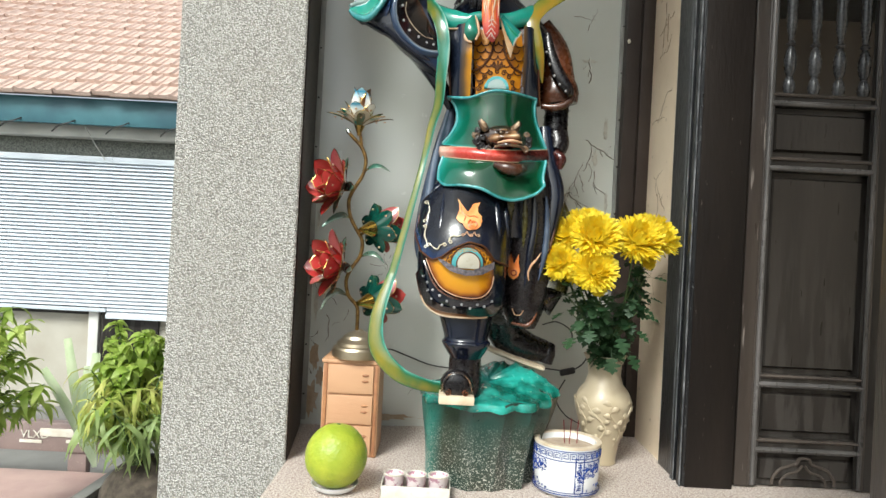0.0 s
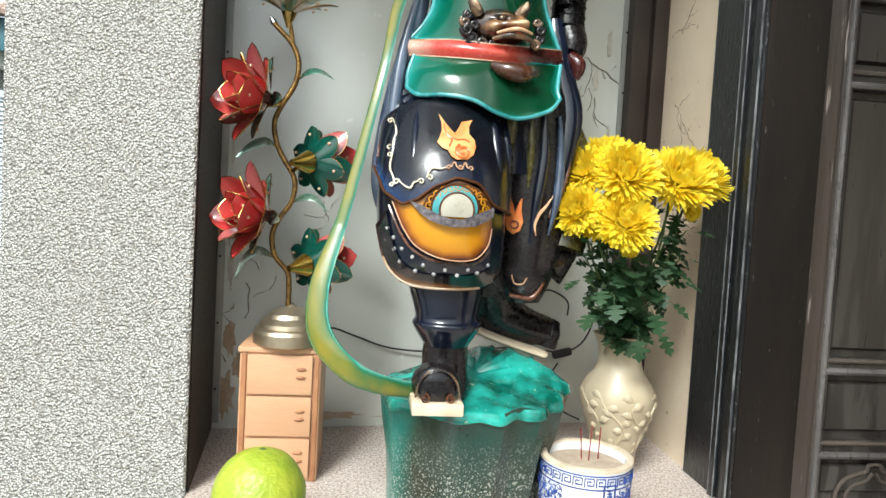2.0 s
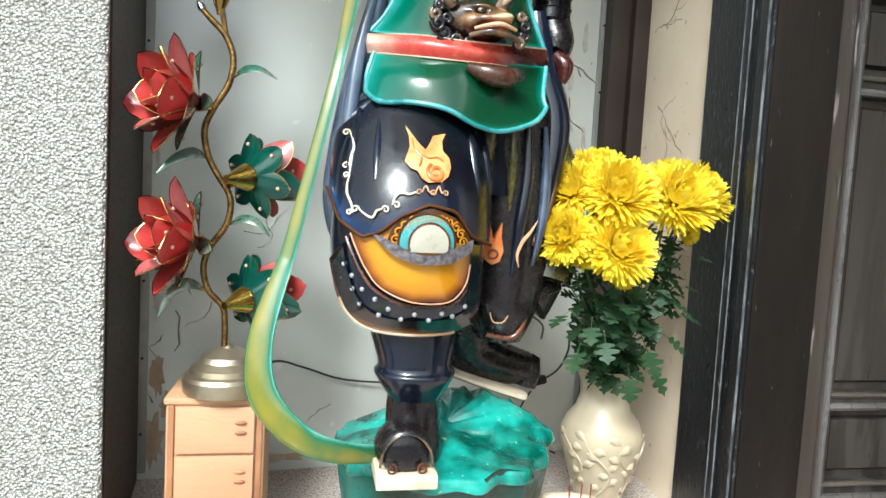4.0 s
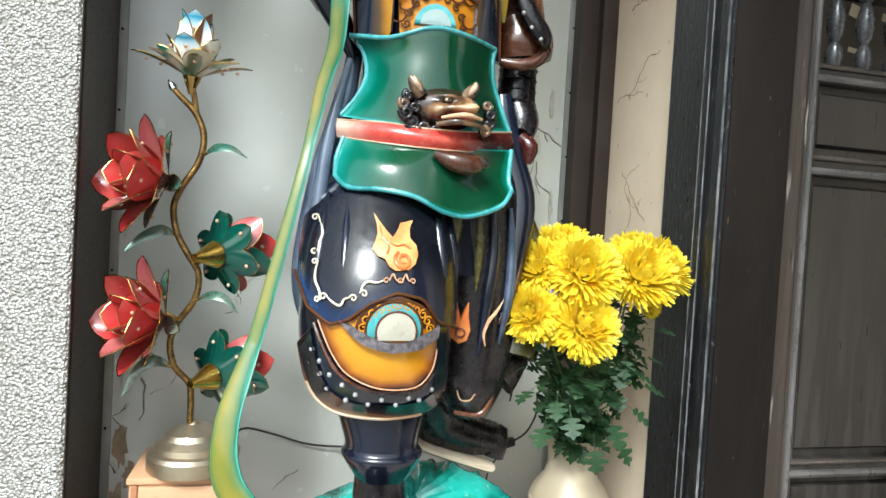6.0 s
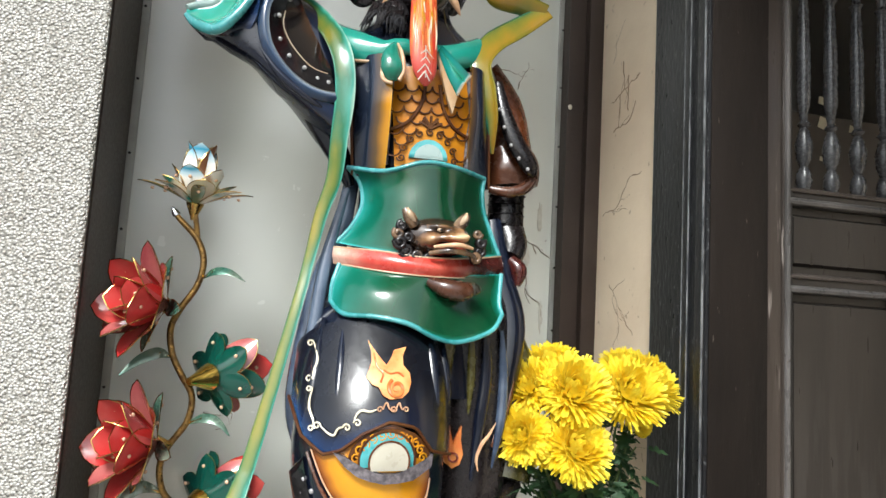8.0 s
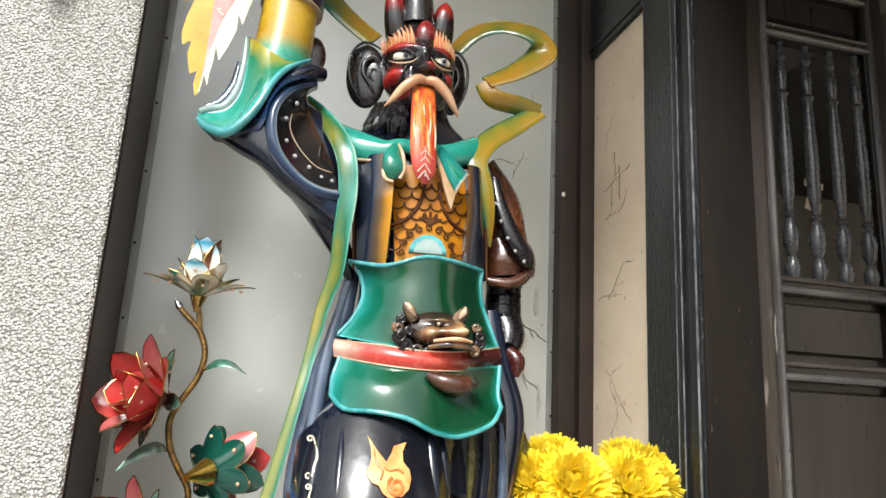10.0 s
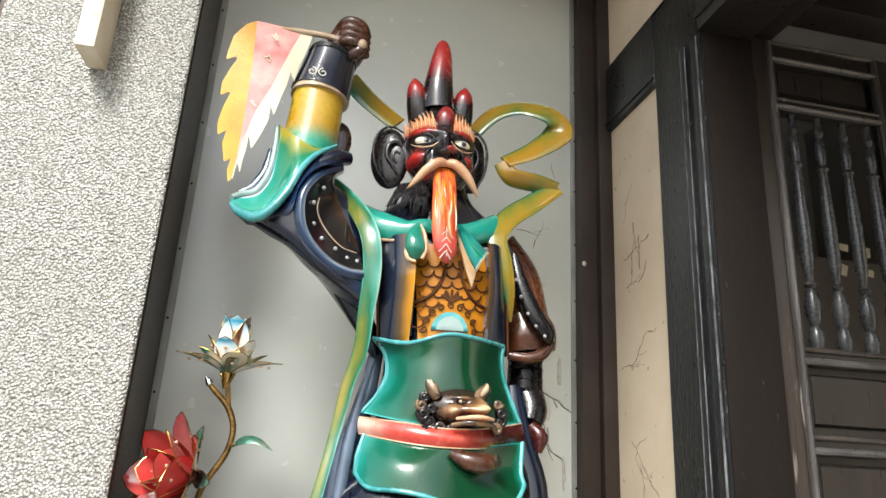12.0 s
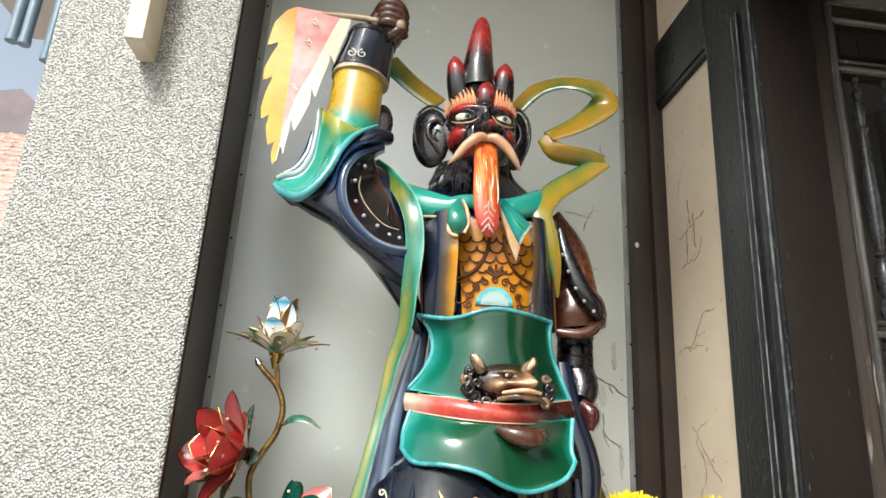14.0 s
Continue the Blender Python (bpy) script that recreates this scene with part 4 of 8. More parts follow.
def evenly(pts, n):
    """n + 1 points at even steps along a smooth line through pts."""
    k = np.array(spline(pts, 8))
    d = np.concatenate(([0], np.cumsum(np.linalg.norm(np.diff(k, axis=0), axis=1))))
    return [tuple(float(np.interp(d[-1] * i / n, d, k[:, c])) for c in range(3)) for i in range(n + 1)]


def drape(b, curves, mat, tone=None, nu=30, steps=6, thick=0.007, shift=(0, 0, 0), rim=None, rim_r=0.004, rim_sides="tblr"):
    """A shell of cloth or plate spun between lines; tone(s, t) lays the sprayed colour, s along the lines, t from the first to the last."""
    lines = [evenly(c, nu) for c in curves]
    cols = [spline([ln[i] for ln in lines], steps) for i in range(nu + 1)]
    nv = len(cols[0])
    front = [Vector(tuple(cols[i][j])) + Vector(shift) for j in range(nv) for i in range(nu + 1)]
    o, w, n = len(b.v), nu + 1, (nu + 1) * nv
    back = [q + Vector((0, thick, 0)) for q in front]
    f = []
    for j in range(nv - 1):
        for i in range(nu):
            a = j * w + i
            f += [(a, a + 1, a + 1 + w, a + w), (n + a, n + a + w, n + a + 1 + w, n + a + 1)]
    ring = list(range(w)) + [j * w + nu for j in range(1, nv)] + [(nv - 1) * w + i for i in range(nu - 1, -1, -1)] + [j * w for j in range(nv - 2, 0, -1)]
    f += [(ring[k], n + ring[k], n + ring[(k + 1) % len(ring)], ring[(k + 1) % len(ring)]) for k in range(len(ring))]
    b.add((front + back, f), mat)
    if tone:
        for j in range(nv):
            for i in range(w):
                x = max(0.0, min(1.0, tone(i / nu, j / (nv - 1))))
                b.across[o + j * w + i] = b.across[o + n + j * w + i] = x
    if rim:
        for side, idx in (("t", range(w)), ("b", [(nv - 1) * w + i for i in range(w)]), ("l", [j * w for j in range(nv)]), ("r", [j * w + nu for j in range(nv)])):
            if side in rim_sides:
                b.add(tube([front[k] for k in idx], rim_r, 8, 1), rim)


def hill(x, z, cx, cz, sx, sz):
    return math.exp(-((x - cx) / sx) ** 2 - ((z - cz) / sz) ** 2)


def sculpted(b, piece, centre, relief, tone, mat):
    """Pushes the front of a rounded form outwards by relief(x, z) and sprays it by tone(x, z)."""
    o, out = len(b.v), []
    for q in piece[0]:
        q, c = Vector(q), Vector(centre)
        d = Vector((q.x - c.x, q.y - c.y, (q.z - c.z) * 0.25))
        front = max(0.0, min(1.0, (c.y - q.y) / 0.02))
        d.normalize()
        out.append(q + Vector((d.x * 0.5, d.y, 0)) * relief(q.x, q.z) * front)
    b.add((out, piece[1]), mat)
    for k, q in enumerate(piece[0]):
        b.across[o + k] = max(0.0, min(1.0, tone(q[0], q[2]))) if q[1] < centre[1] + 0.01 else 0.0


def guardian():
    b = Build()
    T, L, LB = Skin(TORSO), Skin(LEG), Skin(LEG_B)
    b.add(loft(TORSO, 40), "navy")
    b.add(loft(LEG_B, 32, folds=0.03, nfold=7), "black")
    b.add(loft(LEG, 60, folds=0.012, nfold=13, phase=0.8), "navy")

    # waist plates and belt
    # Turquoise rim paint, plus a lighter left side: sheen put into the colour.
    def rim_sheen_tone(s, t):
        d = min(s * 1.2, (1 - s) * 1.2, t, 1 - t)
        return max(math.exp(-d / 0.075), 0.80 * (1 - s) ** 2.0, 0.14)

    drape(b, [[(-0.009, 2.060, 1.180), (0.056, 1.995, 1.166), (0.127, 1.975, 1.186), (0.191, 1.990, 1.186), (0.267, 2.050, 1.184)],
              [(0.016, 2.060, 1.152), (0.071, 1.995, 1.138), (0.129, 1.975, 1.148), (0.193, 1.990, 1.152), (0.264, 2.050, 1.157)],
              [(0.024, 2.060, 1.109), (0.073, 1.990, 1.098), (0.132, 1.970, 1.107), (0.195, 1.986, 1.114), (0.269, 2.050, 1.117)],
              [(0.007, 2.060, 1.066), (0.067, 1.988, 1.054), (0.135, 1.968, 1.062), (0.207, 1.984, 1.068), (0.285, 2.050, 1.075)],
              [(-0.021, 2.060, 1.030), (0.057, 1.992, 1.015), (0.133, 1.972, 1.010), (0.214, 1.988, 1.014), (0.306, 2.050, 1.028)]],
          "plate_sheen", rim_sheen_tone, 40, 6, 0.014, rim="cyan", rim_r=0.0046, rim_sides="tlr")
    drape(b, [[(-0.014, 2.030, 0.988), (0.058, 1.980, 0.979), (0.133, 1.960, 0.977), (0.214, 1.976, 0.980), (0.304, 2.025, 0.990)],
              [(-0.025, 2.020, 0.949), (0.026, 1.960, 0.938), (0.089, 1.938, 0.932), (0.175, 1.950, 0.928), (0.294, 2.000, 0.935)],
              [(-0.026, 2.018, 0.917), (-0.005, 1.973, 0.895), (0.047, 1.940, 0.893), (0.104, 1.925, 0.884), (0.152, 1.928, 0.863), (0.202, 1.938, 0.856), (0.266, 1.955, 0.878), (0.298, 1.990, 0.910)]],
          "plate_sheen", rim_sheen_tone, 40, 9, 0.014, rim="cyan", rim_r=0.0046, rim_sides="blr")
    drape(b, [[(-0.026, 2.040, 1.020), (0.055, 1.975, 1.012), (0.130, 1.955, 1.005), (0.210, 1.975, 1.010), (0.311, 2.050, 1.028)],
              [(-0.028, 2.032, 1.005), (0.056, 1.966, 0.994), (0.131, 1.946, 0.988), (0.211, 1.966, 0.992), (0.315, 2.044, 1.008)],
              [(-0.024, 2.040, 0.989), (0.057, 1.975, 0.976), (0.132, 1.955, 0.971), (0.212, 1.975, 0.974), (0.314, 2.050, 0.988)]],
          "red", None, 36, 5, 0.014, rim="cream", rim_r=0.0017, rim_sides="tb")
    # loop of cloth tucked under the belt
    b.add(tube([(0.140, 1.948, 0.962), (0.172, 1.936, 0.950), (0.206, 1.940, 0.948), (0.228, 1.952, 0.958)], [0.008, 0.017, 0.018, 0.008], 14), "brown")
    b.add(ball((0.222, 1.942, 0.952), (0.017, 0.012, 0.013)), "olive")

    # beast mask on the belt, its snout turned to one side
    bumps = ((0.030, -0.004, 0.026, 0.013, 0.034), (0.038, -0.022, 0.022, 0.006, 0.020), (-0.014, -0.010, 0.016, 0.014, 0.013), (0.004, 0.018, 0.024, 0.006, 0.012), (0.044, 0.014, 0.014, 0.006, 0.010), (0.034, 0.006, 0.007, 0.020, 0.010),
             (0.0, 0.008, 0.008, 0.004, -0.010), (0.046, 0.006, 0.006, 0.004, -0.010), (0.022, -0.014, 0.024, 0.003, -0.012), (0.040, 0.002, 0.008, 0.005, 0.008))
    mc = Vector((0.156, 1.990, 1.046))
    relief = lambda x, z: sum(a * hill(x - mc.x, z - mc.z, cx, cz, sx, sz) for cx, cz, sx, sz, a in bumps)
    sculpted(b, ball(mc, (0.068, 0.044, 0.040), 90, 60), mc, relief, lambda x, z: 0.20 + 26 * max(0.0, relief(x, z)) + 0.35 * hill(x - mc.x, z - mc.z, -0.03, -0.008, 0.024, 0.014), "bronzeair")
    at = lambda x, y, z: (mc.x + x, mc.y + y, mc.z + z)
    for x, s in ((-0.062, -1), (0.050, 1)):
        b.add(tube([at(x * 0.72, -0.030, 0.018), at(x * 0.92, -0.036, 0.032), at(x + s * 0.004, -0.036, 0.046)], [0.011, 0.012, 0.006], 10), "bronze")
        b.add(tube([at(x * 0.74, -0.040, 0.022), at(x * 0.92, -0.046, 0.034), at(x, -0.042, 0.046)], [0.003, 0.006, 0.002], 8), "cream")
    b.add(tube([at(-0.010, -0.052, -0.022), at(0.026, -0.076, -0.018), at(0.060, -0.056, -0.020)], [0.003, 0.0045, 0.003], 8, 5), "lip")
    b.add(tube([at(-0.018, -0.048, -0.034), at(0.020, -0.066, -0.028), at(0.062, -0.050, -0.032), at(0.070, -0.044, -0.044)], [0.004, 0.006, 0.005, 0.003], 8, 5), "bronze")
    b.add(ball(at(0.024, -0.056, -0.025), (0.026, 0.012, 0.005), 14, 8), "red")
    for x, z in ((0.000, 0.010), (0.046, 0.008)):
        b.add(ball(at(x, -0.047, z), (0.006, 0.005, 0.0035), 10, 6), "cream")
        b.add(ball(at(x + 0.001, -0.0515, z), (0.0026, 0.002, 0.0026), 8, 6), "black")
    for k, (x, z, r) in enumerate(((-0.068, 0.014, 0.009), (-0.074, 0.000, 0.010), (-0.070, -0.016, 0.012), (-0.058, -0.030, 0.013), (-0.038, -0.040, 0.012), (-0.056, -0.006, 0.008), (-0.016, -0.042, 0.008), (0.076, 0.010, 0.008), (0.082, -0.006, 0.009), (0.082, -0.022, 0.010), (0.074, -0.036, 0.009))):
        b.add(tube([at(u, -0.030 - 0.002 * (k % 3), w) for u, w in curl(x, z, r, 90 + 40 * k, 1.3 if x < 0 else -1.3)], [0.0045] * 12 + [0.003], 7, 2), "bronze" if k % 3 == 1 else "black")
        b.add(ball(at(x, -0.022, z), (r * 1.1, 0.012, r * 1.1), 10, 8), "black")

    # chest armour with raised scales
    cz0, cz1 = 1.187, 1.347
    xm = 0.138
    half = 34
    b.add(T.plate(half, lambda s: cz0 - 0.03, lambda s: cz1 + 0.035, 0.010, 0.010, mid=3), "goldchest")
    for s in (-1, 1):
        b.add(T.line([(xm + s * 0.079, cz0), (xm + s * 0.078, cz1), (xm + s * 0.072, cz1 + 0.04)], 0.0065, 0.010), "stud")
    for x0, x1, y1 in ((-0.018, 0.054, 1.986), (0.262, 0.212, 1.994)):
        drape(b, [[(x0, 2.050, 1.392), (x0 + 0.006, 2.045, 1.290), (x0 + 0.018, 2.062, 1.165)], [((x0 + x1) / 2, 2.004, 1.392), ((x0 + x1) / 2 + 0.004, 2.000, 1.290), ((x0 + x1) / 2 + 0.006, 2.044, 1.162)],
                  [(x1, y1 - 0.004, 1.392), (x1 + 0.003, y1 - 0.006, 1.290), (x1 + 0.006, 2.034, 1.160)]], "chestair", lambda s, t: t * (1.0 if x0 < 0 else 0.74), 20, 6, 0.012)
        b.add(tube([(x0, 2.046, 1.392), (x0 + 0.006, 2.041, 1.290), (x0 + 0.018, 2.058, 1.165)], 0.0026, 8, 4), "brownline")
    for r in range(7):
        for c in range(6):
            x, z = xm - 0.066 + 0.026 * c + (0.013 if r % 2 else 0), cz0 + 0.028 + 0.021 * r
            if abs(x - xm) < 0.074 and not (math.hypot(x - xm, z - cz0 - 0.03) < 0.055):
                b.add(T.line(arc_pts(x, z, 0.013, 180, 360, 6), 0.0019, 0.0175, 2), "brownline")
    b.add(T.inlay(arc_pts(xm, cz0 + 0.012, 0.038, 0, 180, 12), 0.017, (xm, cz0 + 0.02)), "cyan")
    b.add(T.inlay(arc_pts(xm, cz0 + 0.012, 0.028, 0, 180, 12), 0.020, (xm, cz0 + 0.02)), "greypaint")
    for k in range(9):
        a = 180 - 22.5 * k
        x, z = xm + 0.052 * math.cos(radians(a)), cz0 + 0.012 + 0.052 * math.sin(radians(a))
        b.add(T.line(curl(x, z, 0.008, a, 1.2), 0.0018, 0.0175, 1), "brownline")
    for a in (-60, -30, 0, 30, 60):
        d = (math.sin(radians(a)), math.cos(radians(a)))
        b.add(T.line([(xm, cz0 + 0.070), (xm + 0.014 * d[0], cz0 + 0.070 + 0.016 * d[1]), (xm + 0.026 * d[0], cz0 + 0.070 + 0.026 * d[1])], 0.003, 0.017), "brownline")
    for s in (-1, 1):
        b.add(T.line([(xm + s * 0.080, cz0 + 0.065), (xm + s * 0.045, cz0 + 0.080), (xm + s * 0.022, cz0 + 0.115), (xm + s * 0.014, cz0 + 0.160)], 0.0038, 0.0165), "brownline")

    # flaps of robe beside the body
    for pts, rad, m in (([(0.010, 2.120, 1.196), (-0.010, 2.115, 1.060), (-0.036, 2.110, 0.956), (-0.058, 2.095, 0.800), (-0.060, 2.080, 0.700), (-0.045, 2.060, 0.610)], [0.014, 0.020, 0.026, 0.031, 0.030, 0.010], "bluegrey"),
                        ([(-0.006, 2.070, 1.139), (-0.028, 2.060, 1.047), (-0.042, 2.050, 0.966), (-0.054, 2.030, 0.841), (-0.060, 2.015, 0.760)], [0.006, 0.010, 0.013, 0.012, 0.004], "bluegrey"),
                        ([(0.305, 2.100, 1.107), (0.318, 2.080, 0.991), (0.343, 2.060, 0.881), (0.318, 2.040, 0.720), (0.293, 2.030, 0.648)], [0.018, 0.03, 0.03, 0.02, 0.006], "navy"),
                        ([(0.335, 2.100, 0.920), (0.369, 2.100, 0.795), (0.362, 2.080, 0.668), (0.345, 2.060, 0.588)], [0.02, 0.045, 0.055, 0.05], "olive"),
                        ([(0.199, 2.000, 0.903), (0.179, 2.000, 0.782), (0.175, 2.000, 0.678)], [0.02, 0.025, 0.02], "olive"),
                        ([(0.321, 2.060, 0.542), (0.374, 2.070, 0.580)], [0.04, 0.012], "black")):
        b.add(tube(pts, rad, 14, 5, flat=0.7), m)
    b.add(tube([(0.348, 2.040, 0.809), (0.328, 2.030, 0.720), (0.300, 2.020, 0.667), (0.277, 2.030, 0.621), (0.299, 2.030, 0.535), (0.276, 2.030, 0.481), (0.223, 2.030, 0.484)], [0.004, 0.006, 0.009, 0.008, 0.005, 0.006, 0.005], 8), "brown")

    # knee guard, hem and studs on the bent leg
    kx, kz = 0.072, 0.667
    guard = [(-0.048, 0.673), (-0.036, 0.645), (-0.022, 0.618), (0.003, 0.588), (0.053, 0.567), (0.114, 0.567), (0.143, 0.594), (0.150, 0.630), (0.146, 0.673), (0.118, 0.706), (0.080, 0.721), (0.032, 0.707), (-0.008, 0.680)]
    o = len(b.v)
    b.add(L.inlay(guard, 0.008, (0.062, 0.635)), "kneegold")
    for k in range(2 * len(guard), len(b.v) - o):
        b.across[o + k] = 0.0
    for k in range(2 * len(guard)):
        b.across[o + k] = 0.95 if k < len(guard) else 0.30
    b.add(L.line(guard[:8], 0.0013, 0.010), "lip")
    b.add(L.line([(x + (0.006 if x > 0.06 else -0.006), z - 0.007) for x, z in guard[:7]], 0.003, 0.004), "brown")
    b.add(L.inlay(arc_pts(kx + 0.006, kz - 0.008, 0.070, 0, 180, 14, 0.80), 0.011), "brownline")
    for k in range(11):
        a = radians(16.4 * k + 8)
        b.add(L.line(curl(kx + 0.004 + 0.056 * math.cos(a), kz - 0.006 + 0.046 * math.sin(a), 0.008, 40 * k, 1.2), 0.0016, 0.014, 1), "gold")
    b.add(L.inlay(arc_pts(kx - 0.001, kz - 0.002, 0.046, -14, 194, 16), 0.015), "cyan")
    b.add(L.line(arc_pts(kx - 0.001, kz - 0.002, 0.046, -10, 190, 16), 0.0022, 0.015, 2), "brownline")
    b.add(L.inlay(arc_pts(kx + 0.002, kz - 0.004, 0.033, -24, 204, 16), 0.018), "eyepearl")
    b.add(L.line(arc_pts(kx + 0.002, kz - 0.004, 0.033, -20, 200, 16), 0.0018, 0.018, 2), "brown")
    lid = [(-0.016, 0.676), (0.003, 0.655), (0.023, 0.641), (0.045, 0.634), (0.066, 0.630), (0.090, 0.631), (0.115, 0.634), (0.148, 0.652), (0.150, 0.672), (0.130, 0.656), (0.108, 0.648), (0.084, 0.645), (0.059, 0.646), (0.022, 0.658), (0.004, 0.670)]
    b.add(L.inlay(lid, 0.021, (0.068, 0.638)), "stud")
    for x, z in ((-0.054, 0.620), (-0.041, 0.602), (-0.055, 0.596), (-0.039, 0.579), (-0.024, 0.581), (-0.026, 0.555), (-0.003, 0.566), (0.005, 0.538), (0.019, 0.551), (0.041, 0.534), (0.062, 0.544), (0.087, 0.534), (0.108, 0.546), (0.128, 0.540), (0.150, 0.556)):
        b.add(ball(L.on(x, z, 0.001), 0.0044, 8, 6), "stud2")
    # wavy sprayed hem with a pale lip
    wave = [(-0.078, 0.625), (-0.064, 0.573), (-0.042, 0.531), (-0.001, 0.506), (0.067, 0.503), (0.137, 0.506), (0.170, 0.520)]
    ln = evenly([L.on(x, z, 0.010) for x, z in wave], 30)
    up = evenly([L.on(x * 0.86 + 0.008, z + 0.030, 0.004) for x, z in wave], 30)
    drape(b, [up, [tuple((Vector(p) * 0.45 + Vector(q) * 0.55)) for p, q in zip(up, ln)], ln], "hemair", lambda s, t: t * (0.15 + 0.9 * math.sin(math.pi * min(1.0, max(0.0, s * 1.25 - 0.2)))), 30, 4, 0.010)
    b.add(tube(ln[6:28], 0.0030, 8, 1), "cream")
    b.add(tube(ln[:7], [0.001, 0.0012, 0.0014, 0.0016, 0.002, 0.0026, 0.003], 8, 1), "brown")

    # navy apron over the knee
    xs, zs = [-0.10, -0.083, -0.059, -0.025, 0.001, 0.032, 0.074, 0.118, 0.149, 0.21], [0.80, 0.745, 0.693, 0.669, 0.678, 0.705, 0.725, 0.716, 0.676, 0.655]
    apron_low = lambda s: float(np.interp(0.062 + 0.146 * math.sin(radians(80 * s - 4)), xs, zs))
    apron_high = lambda s: 0.893 - 0.06 * s * s
    o = len(b.v)
    b.add(L.plate(80, apron_low, apron_high, 0.010, 0.010, mid=-4, nu=60, nv=16, swell=0.002), "skirtair")
    for side in (0, 1):
        for j in range(17):
            for i in range(61):
                s, t = 2 * i / 60 - 1, j / 16
                b.across[o + side * 61 * 17 + j * 61 + i] = max(0.0, 1 - t * 3.2) * (0.9 - 0.55 * (s + 1) / 2) + 0.42 * max(0.0, -s) ** 2
    edge = [L.turn(radians(80 * s - 4), apron_low(s), 0.014) for s in [k / 20 - 1 for k in range(38)]]
    b.add(tube(edge, 0.0028, 8, 1), "brownline")
    # upright folds of the apron
    for x0, x1, r in ((-0.036, -0.050, 0.010), (-0.002, -0.010, 0.008), (0.150, 0.158, 0.011), (0.176, 0.186, 0.010)):
        b.add(tube([L.on(x0, 0.885, 0.006), L.on((x0 + x1) / 2, 0.82, 0.008), L.on(x1, 0.76, 0.006), L.on(x1, 0.715, 0.002)], [r * 0.4, r, r * 0.9, r * 0.2], 10, 5, flat=0.7), "navy")

    # painted flames and scrolls
    flame = [(0.036, 0.857), (0.046, 0.842), (0.057, 0.828), (0.067, 0.817), (0.076, 0.830), (0.081, 0.842), (0.103, 0.848), (0.096, 0.834), (0.096, 0.818), (0.107, 0.806), (0.109, 0.791), (0.104, 0.776), (0.092, 0.766), (0.070, 0.764), (0.060, 0.770), (0.053, 0.782), (0.042, 0.786), (0.033, 0.797), (0.038, 0.810), (0.042, 0.822), (0.041, 0.840)]
    b.add(L.inlay([(x, z - 0.004) for x, z in flame], 0.0165, (0.074, 0.796)), "flame")
    b.add(L.line(curl(0.083, 0.777, 0.015, 120, 1.5, 20), [0.0030] * 14 + [0.0016] * 7, 0.0175, 2), "flame2")
    b.add(L.line([(0.062, 0.806), (0.072, 0.800), (0.086, 0.802), (0.096, 0.796)], 0.0016, 0.0175), "flame2")
    b.add(L.line([(0.046, 0.832), (0.050, 0.812), (0.060, 0.800), (0.056, 0.786)], 0.0018, 0.0175), "flame2")
    fork = [(0.215, 0.619), (0.203, 0.628), (0.198, 0.646), (0.203, 0.672), (0.205, 0.700), (0.211, 0.684), (0.216, 0.664), (0.222, 0.682), (0.229, 0.698), (0.229, 0.672), (0.234, 0.646), (0.228, 0.627)]
    b.add(LB.inlay([(x + 0.004, z) for x, z in fork], 0.006, (0.219, 0.645)), "flame2")
    b.add(LB.line(arc_pts(0.220, 0.640, 0.008, 0, 360, 10), 0.002, 0.008, 1), "red")
    # folds, blue edges and a pale curl on the trailing leg
    for pts, r, m in (([(0.212, 0.880), (0.205, 0.790), (0.196, 0.700), (0.192, 0.600)], 0.010, "navy"), ([(0.268, 0.900), (0.276, 0.800), (0.266, 0.700), (0.254, 0.600)], 0.012, "navy"), ([(0.308, 0.880), (0.318, 0.790), (0.312, 0.700), (0.296, 0.620)], 0.010, "bluegrey"), ([(0.240, 0.890), (0.246, 0.800), (0.244, 0.720)], 0.009, "olive")):
        b.add(tube([LB.on(x, z, 0.004) for x, z in pts], [r * 0.4] + [r] * (len(pts) - 2) + [r * 0.2], 10, 5, flat=0.8), m)
    b.add(LB.line([(0.300, 0.706), (0.286, 0.684), (0.270, 0.664), (0.262, 0.640), (0.266, 0.618)], [0.0006, 0.003, 0.004, 0.003, 0.001], 0.010), "lip")
    b.add(LB.line([(0.222, 0.530), (0.230, 0.512), (0.246, 0.512), (0.254, 0.526)], 0.0014, 0.006), "lip")

    def scroll(a, c, bow, r, ends=(1, 1), w=0.0015, m="eyewhite"):
        """A bowed stroke from a to c that rolls up at its ends."""
        (x0, z0), (x1, z1) = a, c
        mid = ((x0 + x1) / 2 + bow[0], (z0 + z1) / 2 + bow[1])
        b.add(L.line([a, ((x0 + mid[0]) / 2 + bow[0] * 0.3, (z0 + mid[1]) / 2 + bow[1] * 0.3), mid, ((x1 + mid[0]) / 2 - bow[0] * 0.3, (z1 + mid[1]) / 2 - bow[1] * 0.3), c], [w * 0.8, w * 1.3, w * 1.5, w * 1.3, w * 0.8], 0.0150), m)
        for (x, z), d in ((a, ends[0]), (c, ends[1])):
            if d:
                b.add(L.line(curl(x - r * d, z, r, 0 if d > 0 else 180, 1.15 * d, 14), [w] * 12 + [w * 0.6] * 3, 0.0150, 2), m)

    scroll((-0.052, 0.840), (-0.052, 0.782), (0.006, 0.0), 0.006, (1, 1))
    scroll((-0.052, 0.766), (-0.046, 0.706), (-0.006, 0.0), 0.005, (1, 1))
    scroll((-0.036, 0.712), (-0.002, 0.714), (0.004, -0.012), 0.006, (1, -1))
